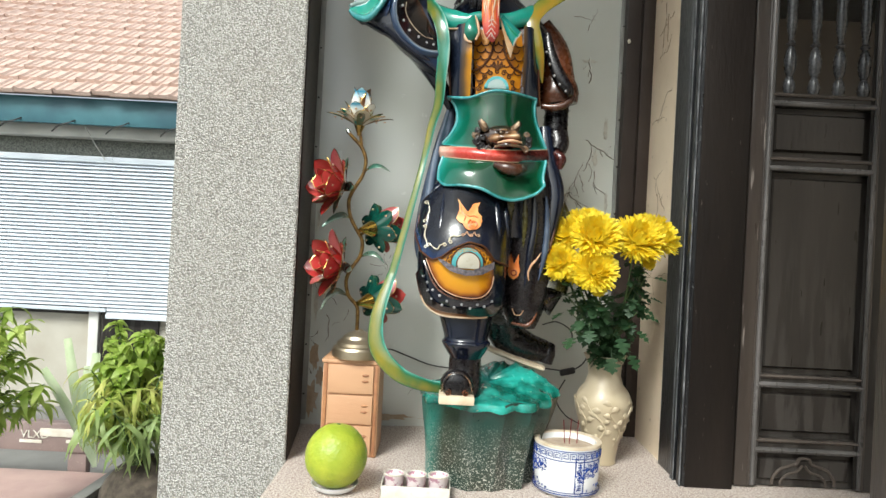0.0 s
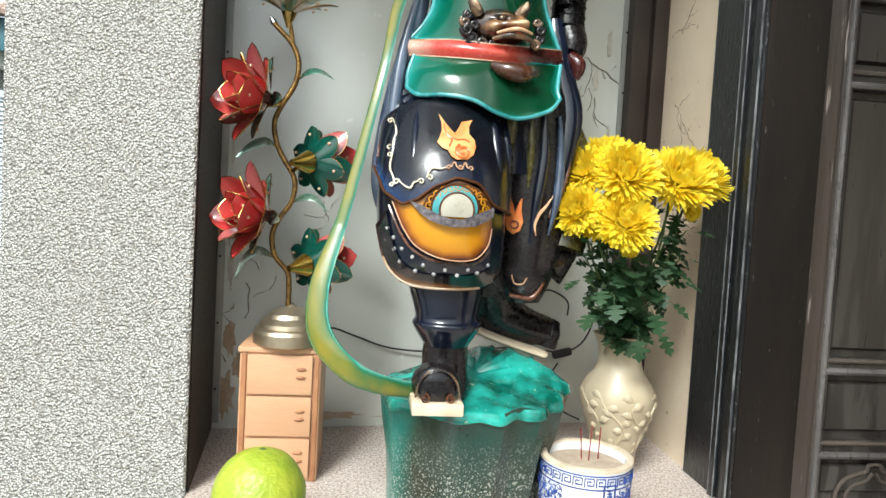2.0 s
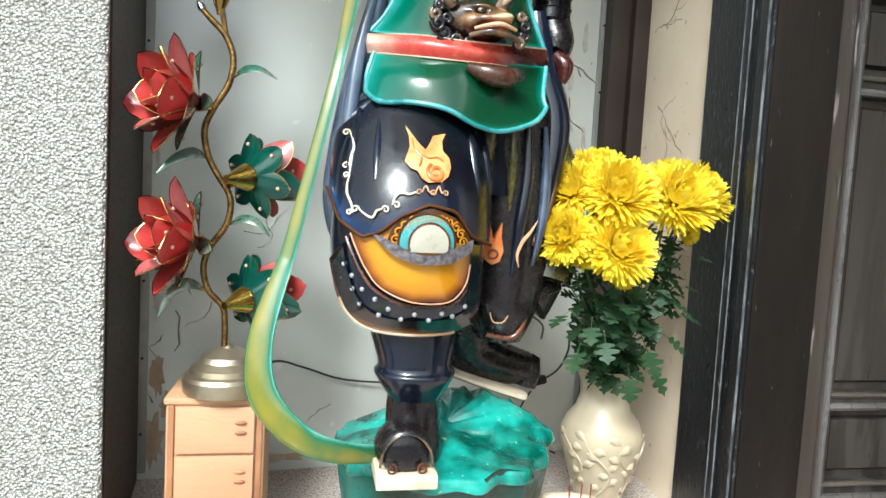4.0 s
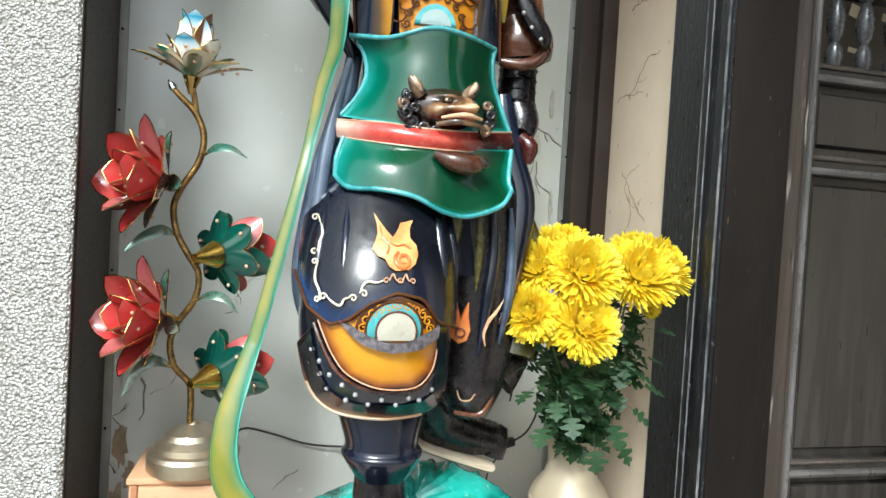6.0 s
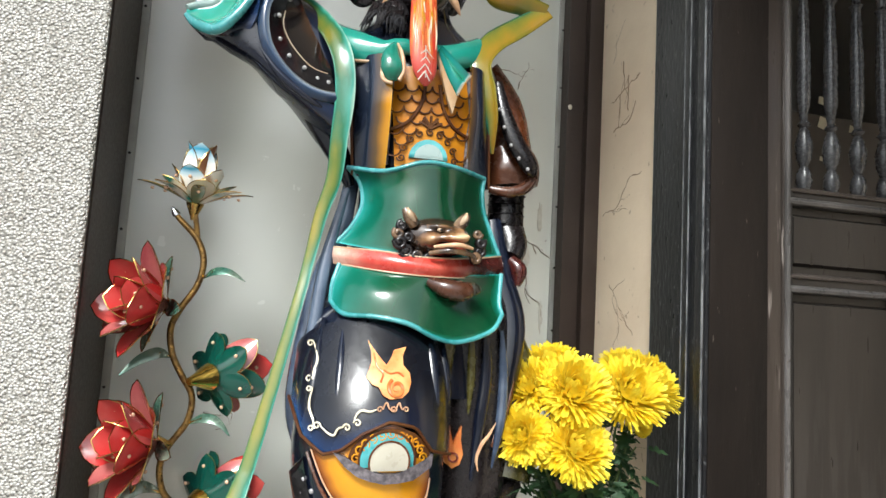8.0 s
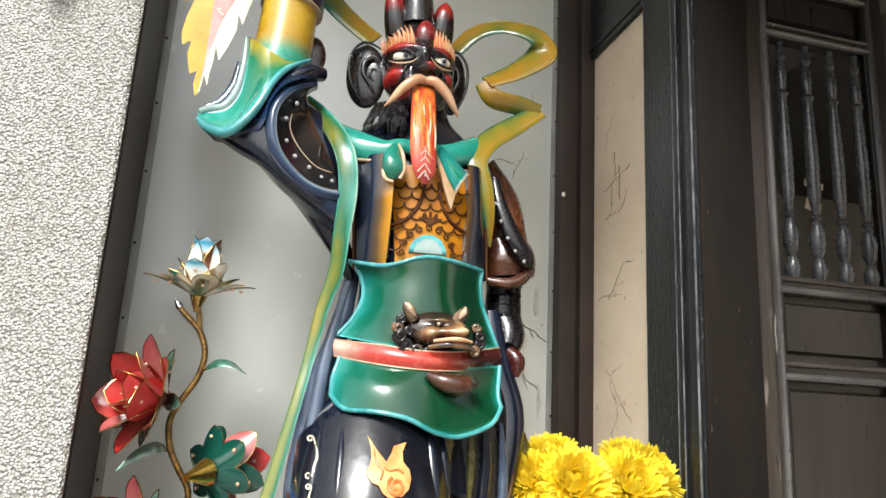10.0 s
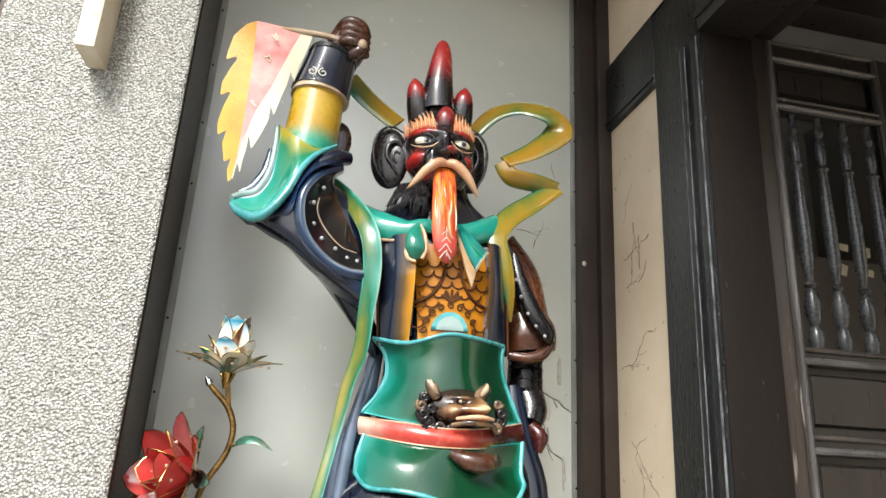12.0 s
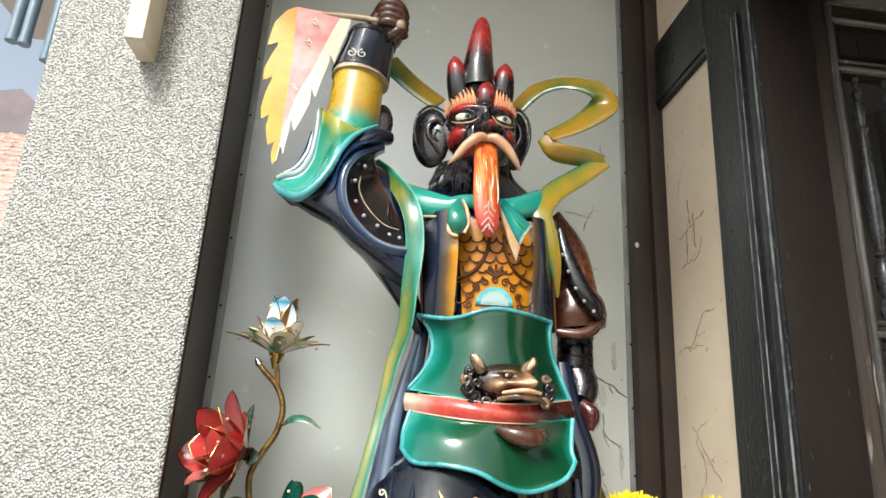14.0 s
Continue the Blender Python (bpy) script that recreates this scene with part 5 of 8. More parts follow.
    scroll((0.014, 0.722), (0.050, 0.744), (-0.006, 0.008), 0.006, (-1, 0))
    scroll((0.060, 0.744), (0.074, 0.744), (0.0, 0.010), 0.005, (1, -1), 0.0011, "lip")
    scroll((0.082, 0.744), (0.094, 0.744), (0.0, 0.010), 0.005, (1, -1), 0.0011, "lip")

    # standing leg and boot
    b.add(loft([(0.065, 0.251, 0.053, 1.975, 0.055), (0.087, 0.279, 0.051, 1.995, 0.050), (0.085, 0.345, 0.050, 2.005, 0.045), (0.085, 0.382, 0.048, 2.005, 0.046)], 26), "black")
    b.add(loft([(0.086, 0.375, 0.048, 2.005, 0.047), (0.085, 0.418, 0.074, 2.005, 0.070), (0.084, 0.437, 0.067, 2.005, 0.062), (0.081, 0.496, 0.081, 2.01, 0.070), (0.080, 0.522, 0.078, 2.01, 0.070)], 30, folds=0.02, nfold=5), "navy")
    tx, ty, tz = (0.060, 1.905, 0.309)
    b.add(ball((tx, ty + 0.04, tz - 0.006), (0.050, 0.070, 0.046)), "black")
    b.add(ball((tx, ty - 0.014, tz + 0.006), (0.045, 0.020, 0.042), 24, 16), "black")
    b.add(tube([(tx - 0.044, ty - 0.026, tz - 0.016), (tx - 0.038, ty - 0.032, tz + 0.016), (tx - 0.018, ty - 0.036, tz + 0.038), (tx + 0.012, ty - 0.036, tz + 0.040), (tx + 0.036, ty - 0.032, tz + 0.016), (tx + 0.044, ty - 0.026, tz - 0.016)], 0.0022, 8), "bronze")
    for s in (-1, 1):
        b.add(tube([(tx + x, ty - 0.036, tz + z) for x, z in curl(s * 0.026, -0.016, 0.010, 90, s * 1.2)], 0.0018, 6, 2), "brown")
    b.add(moved(box((-0.051, -0.060, -0.013), (0.051, 0.08, 0.012), 0.004), Matrix.Translation((tx, ty + 0.018, tz - 0.036))), "sole")
    # lifted foot behind, sole turned to the viewer
    b.add(tube([(0.210, 2.180, 0.489), (0.228, 2.200, 0.427), (0.293, 2.200, 0.392), (0.362, 2.200, 0.377)], [0.066, 0.060, 0.048, 0.036], 18), "black")
    b.add(tube([(0.359, 2.195, 0.340), (0.369, 2.195, 0.378), (0.383, 2.195, 0.405)], [0.026, 0.026, 0.010], 12), "black")
    p0, p1 = Vector((0.166, 2.170, 0.383)), Vector((0.341, 2.170, 0.326))
    b.add(tube([p0, (p0 + p1) / 2 + Vector((0, 0, -0.002)), p1, p1 + Vector((0.006, 0, -0.004))], [0.010, 0.011, 0.012, 0.008], 10, flat=2.2), "sole")

    # raised arm: sleeve, cuff, forearm, bracer and fist
    b.add(tube([(0.010, 2.150, 1.290), (-0.045, 2.140, 1.372), (-0.120, 2.125, 1.438), (-0.190, 2.110, 1.490), (-0.215, 2.100, 1.560)], [0.060, 0.085, 0.080, 0.062, 0.045], 24), "navy")
    rim = [(-0.126, 2.050, 1.595), (-0.167, 2.010, 1.549), (-0.194, 1.990, 1.502), (-0.215, 1.980, 1.446), (-0.241, 1.980, 1.406), (-0.269, 1.990, 1.388), (-0.303, 2.010, 1.401), (-0.324, 2.020, 1.421)]
    drape(b, [[(-0.256, 2.070, 1.636), (-0.251, 2.050, 1.557), (-0.255, 2.040, 1.499), (-0.273, 2.040, 1.461), (-0.298, 2.040, 1.447), (-0.327, 2.040, 1.441)],
              [(-0.219, 2.025, 1.595), (-0.221, 2.015, 1.530), (-0.232, 2.012, 1.476), (-0.252, 2.012, 1.434), (-0.283, 2.018, 1.415), (-0.326, 2.030, 1.432)],
              [(-0.169, 2.020, 1.569), (-0.197, 1.995, 1.525), (-0.219, 1.985, 1.464), (-0.245, 1.985, 1.419), (-0.278, 2.000, 1.400), (-0.325, 2.025, 1.426)], rim],
          "cuffair", lambda s, t: min(1.0, 0.18 + 1.5 * s) * (0.98 if t < 0.06 else 0.62) if t < 0.4 else min(1.0, 0.26 + 1.3 * s) * 0.62 + (t - 0.4) ** 1.5 * 0.85 * min(1.0, 0.3 + 2 * s), 36, 8, 0.008)
    b.add(tube(rim, [0.003, 0.006, 0.007, 0.008, 0.009, 0.010, 0.009, 0.005], 10, 5), "cyan")
    b.add(tube([(-0.258, 2.065, 1.630), (-0.256, 2.055, 1.560), (-0.262, 2.050, 1.505), (-0.282, 2.050, 1.466), (-0.308, 2.045, 1.453), (-0.326, 2.035, 1.440)], [0.005, 0.007, 0.008, 0.008, 0.008, 0.006], 10, 5), "greypaint")
    b.add(tube([(-0.266, 2.075, 1.575), (-0.270, 2.070, 1.520), (-0.290, 2.065, 1.478), (-0.316, 2.060, 1.462)], [0.006, 0.012, 0.012, 0.006], 10, 5), "bluegrey")
    # dark outer fold under the cuff
    drape(b, [[(-0.118, 2.050, 1.585), (-0.166, 2.020, 1.550), (-0.194, 2.004, 1.503), (-0.215, 1.996, 1.446), (-0.242, 1.996, 1.407), (-0.280, 2.015, 1.389), (-0.320, 2.035, 1.415)],
              [(-0.096, 2.060, 1.567), (-0.132, 2.000, 1.530), (-0.167, 1.985, 1.504), (-0.192, 1.980, 1.461), (-0.200, 1.980, 1.414), (-0.226, 2.005, 1.385), (-0.293, 2.050, 1.396)]],
          "skirtair", lambda s, t: 0.35 + 0.4 * t * math.sin(math.pi * s), 30, 6, 0.02)
    b.add(tube([(-0.100, 2.062, 1.572), (-0.130, 2.030, 1.556), (-0.160, 2.010, 1.530)], [0.016, 0.018, 0.006], 12, 5), "navy")
    band = [(-0.107, 2.040, 1.544), (-0.135, 2.010, 1.520), (-0.161, 1.990, 1.494), (-0.182, 1.980, 1.455), (-0.185, 1.975, 1.414), (-0.175, 1.975, 1.372), (-0.151, 1.980, 1.339), (-0.115, 1.985, 1.311), (-0.078, 1.990, 1.298), (-0.045, 2.000, 1.299)]
    inner = [(-0.124, 2.020, 1.510), (-0.140, 2.020, 1.482), (-0.151, 2.020, 1.455), (-0.148, 2.020, 1.425), (-0.130, 2.020, 1.387), (-0.100, 2.020, 1.361), (-0.057, 2.020, 1.347)]
    outer_b = [tuple(Vector(q) + (Vector(q) - Vector((-0.085, q[1], 1.42))).normalized() * 0.012 + Vector((0, 0.008, 0))) for q in band]
    inner_b = [tuple(Vector(q) - (Vector(q) - Vector((-0.085, q[1], 1.42))).normalized() * 0.009 + Vector((0, 0.004, 0))) for q in band]
    drape(b, [outer_b, band, inner_b], "bandair", lambda s, t: 0.10 + 0.95 * t ** 1.4 * (0.45 + 0.55 * s), 36, 5, 0.012)
    drape(b, [inner_b, inner, [(-0.122, 2.050, 1.501), (-0.115, 2.050, 1.476), (-0.105, 2.050, 1.456), (-0.096, 2.050, 1.437), (-0.082, 2.050, 1.413), (-0.070, 2.050, 1.389), (-0.056, 2.050, 1.370)]],
          "brownair", lambda s, t: 0.1 + 0.85 * max(0.0, t - 0.35), 30, 6, 0.02, shift=(0, -0.004, 0))
    b.add(tube([(-0.150, 2.012, 1.454), (-0.151, 2.012, 1.424), (-0.131, 2.012, 1.387), (-0.095, 2.012, 1.353), (-0.063, 2.012, 1.344)], 0.0011, 6, 5), "cream")
    for q in ((-0.143, 2.004, 1.474), (-0.160, 1.998, 1.437), (-0.155, 1.996, 1.391), (-0.136, 1.996, 1.362), (-0.107, 1.998, 1.344), (-0.082, 2.002, 1.328), (-0.061, 2.004, 1.324)):
        b.add(ball(q, 0.0044, 8, 6), "stud2")
    # heavy under-sleeve that swings back to the waist
    drape(b, [[(-0.200, 1.985, 1.415), (-0.181, 1.985, 1.370), (-0.155, 1.990, 1.334), (-0.119, 1.995, 1.307), (-0.081, 2.000, 1.291), (-0.043, 2.010, 1.283)],
              [(-0.250, 2.005, 1.398), (-0.214, 1.998, 1.361), (-0.177, 1.998, 1.330), (-0.140, 2.005, 1.301), (-0.101, 2.015, 1.275), (-0.042, 2.030, 1.245)],
              [(-0.314, 2.050, 1.413), (-0.250, 2.060, 1.380), (-0.206, 2.070, 1.362), (-0.169, 2.080, 1.329), (-0.127, 2.090, 1.296), (-0.070, 2.110, 1.235)],
              [(-0.290, 2.100, 1.430), (-0.235, 2.120, 1.410), (-0.190, 2.130, 1.390), (-0.150, 2.140, 1.360), (-0.110, 2.150, 1.320), (-0.050, 2.160, 1.260)]],
          "skirtair", lambda s, t: 0.25 + 0.5 * s * (1 - t), 30, 6, 0.012)
    for pts, r in (([(-0.190, 1.985, 1.368), (-0.150, 1.988, 1.322), (-0.100, 2.000, 1.290), (-0.050, 2.018, 1.270)], 0.007), ([(-0.235, 2.004, 1.392), (-0.190, 2.002, 1.345), (-0.140, 2.008, 1.305), (-0.095, 2.020, 1.280)], 0.006)):
        b.add(tube(pts, [0.001, r, r, 0.002], 10, 5), "navy")
    b.add(tube([(-0.180, 2.060, 1.378), (-0.118, 2.070, 1.322), (-0.066, 2.080, 1.264), (-0.022, 2.090, 1.200), (0.000, 2.10, 1.150)], [0.008, 0.018, 0.026, 0.022, 0.010], 16, 5), "navy")
    b.add(ball((-0.122, 2.140, 1.650), (0.030, 0.012, 0.048), 18, 12), "brown")
    b.add(tube([(-0.189, 2.090, 1.578), (-0.183, 2.090, 1.642), (-0.179, 2.090, 1.723)], [0.062, 0.060, 0.058], 20), "yellow")
    b.add(tube([(-0.176, 2.090, 1.722), (-0.175, 2.090, 1.734)], [0.067, 0.065], 20, steps=2), "cream")
    b.add(tube([(-0.176, 2.090, 1.731), (-0.165, 2.090, 1.793), (-0.157, 2.090, 1.838)], [0.068, 0.060, 0.056], 22), "navy")
    b.add(tube([(-0.158, 2.090, 1.828), (-0.156, 2.090, 1.841)], [0.059, 0.057], 20, steps=2), "black")
    c = Vector((-0.186, 2.022, 1.753))
    for s in (-1, 1):
        b.add(tube([(c.x + x, c.y, c.z + z) for x, z in curl(s * 0.012, 0, 0.011, 90, 1.2 * s)], 0.0016, 6, 2), "white")
    b.add(ball((-0.129, 2.090, 1.869), (0.048, 0.046, 0.056)), "brown")
    hx, hy, hz = (-0.116, 2.050, 1.868)
    for k in range(4):
        z = hz + 0.026 - 0.017 * k
        b.add(tube([(hx - 0.040, hy + 0.045, z + 0.014), (hx - 0.016, hy - 0.004, z + 0.016), (hx + 0.018, hy - 0.006, z + 0.010), (hx + 0.034, hy + 0.022, z)], [0.011, 0.0135, 0.0125, 0.010], 9), "brown")
    b.add(tube([(hx - 0.02, hy + 0.03, hz - 0.045), (hx + 0.012, hy - 0.006, hz - 0.036), (hx + 0.026, hy - 0.004, hz - 0.014)], [0.014, 0.013, 0.010], 9), "brown")
    b.add(ball((hx + 0.022, hy - 0.014, hz - 0.018), (0.012, 0.010, 0.013), 10, 8), "cream")

    # lowered arm: sleeve, bracer, hand on the hip
    b.add(tube([(0.270, 2.150, 1.435), (0.324, 2.160, 1.366), (0.346, 2.160, 1.286), (0.356, 2.150, 1.221)], [0.052, 0.056, 0.056, 0.054], 20), "brown")
    b.add(tube([(0.326, 2.130, 1.277), (0.346, 2.130, 1.233), (0.352, 2.130, 1.190)], [0.045, 0.066, 0.060], 20, flat=0.8), "brown")
    b.add(tube([(0.290, 2.090, 1.173), (0.330, 2.080, 1.168), (0.366, 2.080, 1.181), (0.386, 2.090, 1.214), (0.372, 2.100, 1.250)], [0.009, 0.012, 0.013, 0.012, 0.006], 10), "brown")
    b.add(tube([(0.298, 2.085, 1.403), (0.312, 2.070, 1.328), (0.338, 2.060, 1.264), (0.368, 2.060, 1.222), (0.381, 2.070, 1.205)], [0.010, 0.017, 0.020, 0.018, 0.008], 12, flat=0.6), "black")
    for px in ((0.293, 2.052, 1.334), (0.304, 2.048, 1.296), (0.319, 2.044, 1.259), (0.337, 2.044, 1.233), (0.358, 2.046, 1.213)):
        b.add(ball(px, 0.0042, 8, 6), "stud2")
        b.add(tube([(0.350, 2.150, 1.205), (0.346, 2.140, 1.102)], [0.038, 0.040], 18, steps=4), "black")
    for v in ((0.349, 2.145, 1.172), (0.347, 2.142, 1.150), (0.347, 2.142, 1.127), (0.347, 2.140, 1.102)):
        b.add(ball(v, (0.042, 0.042, 0.006), 18, 6), "black")
    b.add(tube([(0.348, 2.140, 1.096), (0.354, 2.120, 1.059), (0.342, 2.100, 1.027)], [0.039, 0.036, 0.028], 14), "black")
    b.add(tube([(0.340, 2.080, 1.026), (0.357, 2.070, 1.004), (0.354, 2.070, 0.972)], [0.012, 0.018, 0.008], 10), "red")

    # collar and scarf
    b.add(tube([(-0.087, 2.120, 1.486), (-0.030, 2.050, 1.425), (0.037, 2.020, 1.405), (0.075, 2.012, 1.420), (0.150, 2.012, 1.412), (0.192, 2.025, 1.422), (0.248, 2.060, 1.457)], [0.022, 0.034, 0.026, 0.016, 0.022, 0.027, 0.028], 14, flat=0.6), "teal")
    b.add(tube([(-0.026, 2.036, 1.386), (0.010, 2.014, 1.380), (0.037, 2.004, 1.382)], [0.003, 0.0035, 0.003], 8), "cream")
    b.add(tube([(0.060, 1.992, 1.414), (0.050, 1.976, 1.384), (0.052, 1.970, 1.354), (0.054, 1.974, 1.334)], [0.006, 0.017, 0.021, 0.010], 14, flat=0.7), "teal")
    for pts in ([(0.060, 1.988, 1.412), (0.040, 1.976, 1.372), (0.034, 1.972, 1.345), (0.040, 1.970, 1.331), (0.054, 1.968, 1.327)], [(0.062, 1.984, 1.412), (0.070, 1.972, 1.386), (0.074, 1.968, 1.356), (0.066, 1.968, 1.334)]):
        b.add(tube(pts, [0.002, 0.004, 0.004, 0.004, 0.003][:len(pts)], 8), "lip")
    drape(b, [[(0.137, 1.985, 1.408), (0.148, 1.972, 1.360), (0.160, 1.970, 1.318), (0.174, 1.974, 1.287)],
              [(0.139, 1.978, 1.406), (0.158, 1.966, 1.355), (0.172, 1.966, 1.330), (0.181, 1.970, 1.318)]], "hemair", lambda s, t: 0.92, 18, 4, 0.010)
    drape(b, [[(0.139, 1.978, 1.406), (0.158, 1.966, 1.355), (0.172, 1.966, 1.332), (0.181, 1.970, 1.321)],
              [(0.141, 1.966, 1.408), (0.164, 1.954, 1.366), (0.178, 1.952, 1.346), (0.189, 1.956, 1.341)],
              [(0.142, 1.976, 1.410), (0.168, 1.964, 1.374), (0.184, 1.964, 1.360), (0.196, 1.968, 1.350)],
              [(0.144, 1.966, 1.414), (0.172, 1.955, 1.384), (0.190, 1.956, 1.368), (0.203, 1.960, 1.360)]], "cuffair", lambda s, t: 0.60 + 0.2 * math.sin(9 * t) + (0.35 if s > 0.93 else 0), 22, 5, 0.008, rim="cream", rim_r=0.0016, rim_sides="r")

    # head
    hc = Vector((0.110, 2.090, 1.621))
    HEAD = [(hc.x + 0.004, hc.z - 0.105, 0.030, hc.y - 0.045, 0.035), (hc.x + 0.003, hc.z - 0.085, 0.052, hc.y - 0.030, 0.055), (hc.x, hc.z - 0.045, 0.074, hc.y - 0.018, 0.078), (hc.x, hc.z, 0.081, hc.y, 0.086),
                (hc.x, hc.z + 0.055, 0.080, hc.y + 0.005, 0.084), (hc.x, hc.z + 0.098, 0.060, hc.y + 0.010, 0.064), (hc.x, hc.z + 0.116, 0.022, hc.y + 0.012, 0.026)]
    H = Skin(HEAD)
    # x, z, reach across, reach up, height: sockets, brows, bridge, tip and wings of the nose, cheeks, muzzle
    forms = ((0.064, 1.622, 0.020, 0.011, -0.009), (0.146, 1.620, 0.019, 0.011, -0.009), (0.058, 1.644, 0.028, 0.009, 0.011), (0.150, 1.643, 0.026, 0.009, 0.011), (0.104, 1.640, 0.014, 0.012, 0.007), (0.108, 1.614, 0.010, 0.020, 0.013),
             (0.114, 1.590, 0.013, 0.012, 0.028), (0.096, 1.584, 0.009, 0.008, 0.015), (0.131, 1.585, 0.009, 0.008, 0.013), (0.048, 1.580, 0.020, 0.017, 0.013), (0.163, 1.582, 0.016, 0.016, 0.011), (0.108, 1.553, 0.034, 0.013, 0.013), (0.080, 1.580, 0.006, 0.016, -0.005), (0.145, 1.580, 0.006, 0.016, -0.005))
    relief = lambda x, z: sum(a * hill(x, z, cx, cz, sx, sz) for cx, cz, sx, sz, a in forms)
    flush = lambda x, z: (0.95 * hill(x, z, 0.046, 1.579, 0.022, 0.018) + 0.85 * hill(x, z, 0.164, 1.581, 0.018, 0.016) + 1.1 * hill(x, z, 0.058, 1.652, 0.032, 0.014) + 1.1 * hill(x, z, 0.152, 1.651, 0.028, 0.014)
                          + 1.0 * hill(x, z, 0.117, 1.592, 0.011, 0.011) + 0.6 * hill(x, z, 0.070, 1.540, 0.03, 0.012) + 0.35 * hill(x, z, 0.06, 1.604, 0.03, 0.006))
    sculpted(b, loft(HEAD, 150, 16), (hc.x, hc.y, hc.z), relief, flush, "faceair")
    skin = lambda x, z, off=0.0: H.on(x, z, off + relief(x, z))
    fxc, fy = 0.108, hc.y - 0.078
    for s, ex, ez in ((-1, 0.064, 1.622), (1, 0.146, 1.620)):
        c = Vector(skin(ex, ez, 0.0)) + Vector((0, -0.009, 0))
        b.add(ball(c + Vector((0, 0.005, 0)), (0.0210, 0.012, 0.0122), 20, 14), "eyewhite")
        b.add(ball(c + Vector((0.004, -0.0052, 0)), (0.0085, 0.003, 0.0085), 14, 8), "stud2")
        b.add(ball(c + Vector((0.004, -0.0070, 0)), (0.0056, 0.002, 0.0056), 12, 8), "black")
        top = [(-0.022, 0.000), (-0.013, 0.0095), (0.0, 0.0125), (0.013, 0.009), (0.022, -0.003)]
        low = [(-0.022, 0.000), (-0.012, -0.0085), (0.0, -0.0115), (0.013, -0.009), (0.022, -0.003)]
        for row, r, m in ((top, 0.0030, "black"), (low, 0.0022, "black"), ([(x * 1.25, z * 1.7 - 0.003) for x, z in low], 0.0016, "lip")):
            b.add(tube([skin(ex + x, ez + z, 0.006) for x, z in row], [r * 0.4, r, r, r, r * 0.4], 8, 4), m)
        # brow hair sprayed like flames
        for k in range(30):
            u = k / 29
            x = ex - s * 0.020 + s * 0.058 * u
            z0, ln = ez + 0.030 + 0.006 * math.sin(3 * u) + 0.003 * (k % 3), 0.030 + 0.008 * (k % 4) - 0.008 * u
            b.add(tube([skin(x, z0 - 0.006, 0.0006), skin(x + s * 0.001, z0 + ln * 0.5, 0.0012), skin(x + s * (0.003 + 0.004 * u), z0 + ln, 0.0006)], [0.0007, 0.0016, 0.0004], 5, 3), ("flame", "flame2", "eyewhite", "flame")[k % 4])
        # long lip that sweeps down like a tusk
        b.add(tube([(fxc, 1.982, 1.556), (fxc + s * 0.020, 1.976, 1.553), (fxc + s * 0.044, 1.978, 1.533), (fxc + s * 0.064, 1.986, 1.508), (fxc + s * 0.078 - 0.002, 1.994, 1.492)], [0.008, 0.0105, 0.010, 0.0065, 0.001], 12), "lip")
        b.add(tube([skin(fxc + s * 0.006, 1.568, 0.004), skin(fxc + s * 0.022, 1.564, 0.006), skin(fxc + s * 0.040, 1.548, 0.004)], [0.005, 0.006, 0.003], 8), "brown")
        b.add(tube([skin(fxc + s * 0.028, 1.602, 0.002), skin(fxc + s * 0.040, 1.588, 0.003), skin(fxc + s * 0.046, 1.562, 0.002), skin(fxc + s * 0.040, 1.545, 0.0)], [0.001, 0.003, 0.003, 0.001], 8), "black")
    # ears
    for s, e0, wd in ((-1, Vector((-0.002, 2.118, 1.612)), 0.046), (1, Vector((0.200, 2.124, 1.628)), 0.034)):
        q = Euler((0, s * 0.10, s * 0.42)).to_matrix()
        b.add(ball(e0, (wd, 0.016, 0.077), 28, 18, q), "black")
        b.add(tube([e0 + Vector((s * x * wd / 0.046, -0.016 - 0.12 * abs(x), z)) for x, z in ((-0.030, 0.060), (0.006, 0.074), (0.034, 0.046), (0.040, 0.004), (0.028, -0.040), (0.002, -0.072))], [0.002, 0.003, 0.0035, 0.0035, 0.003, 0.0015], 8, 5), "black")
        b.add(tube([e0 + Vector((s * x * wd / 0.046, -0.022, z)) for x, z in ((-0.024, 0.024), (-0.010, 0.034), (0.006, 0.022), (0.008, -0.004), (-0.006, -0.026), (-0.018, -0.046))], [0.003, 0.0055, 0.006, 0.006, 0.0055, 0.003], 8, 5), "blackred")
        b.add(tube([e0 + Vector((s * x * wd / 0.046, -0.020, z)) for x, z in ((-0.022, 0.004), (-0.012, 0.010), (-0.006, -0.004), (-0.016, -0.018))], 0.0040, 8, 4), "black")
    b.add(ball(Vector(skin(0.108, 1.676)) + Vector((0, 0.004, 0)), (0.021, 0.016, 0.036), 20, 14), "gem")
    # horns
    base, ht = Vector((0.098, hc.y - 0.018, hc.z + 0.105)), Vector((0.099, 2.060, 1.914))
    b.add(tube([base, base.lerp(ht, 0.25) + Vector((-0.003, 0, 0)), base.lerp(ht, 0.5) + Vector((-0.002, 0, 0)), base.lerp(ht, 0.78), base.lerp(ht, 0.94), ht], [0.041, 0.037, 0.031, 0.023, 0.014, 0.003], 22), "blackred")
    for root, tip in (((0.058, hc.y - 0.010, hc.z + 0.080), (0.036, 2.060, 1.797)), ((0.154, hc.y - 0.010, hc.z + 0.080), (0.159, 2.060, 1.793))):
        r0, tip = Vector(root), Vector(tip)
        b.add(tube([r0, r0.lerp(tip, 0.4), r0.lerp(tip, 0.8), tip], [0.028, 0.027, 0.019, 0.004], 16), "sidehorn")
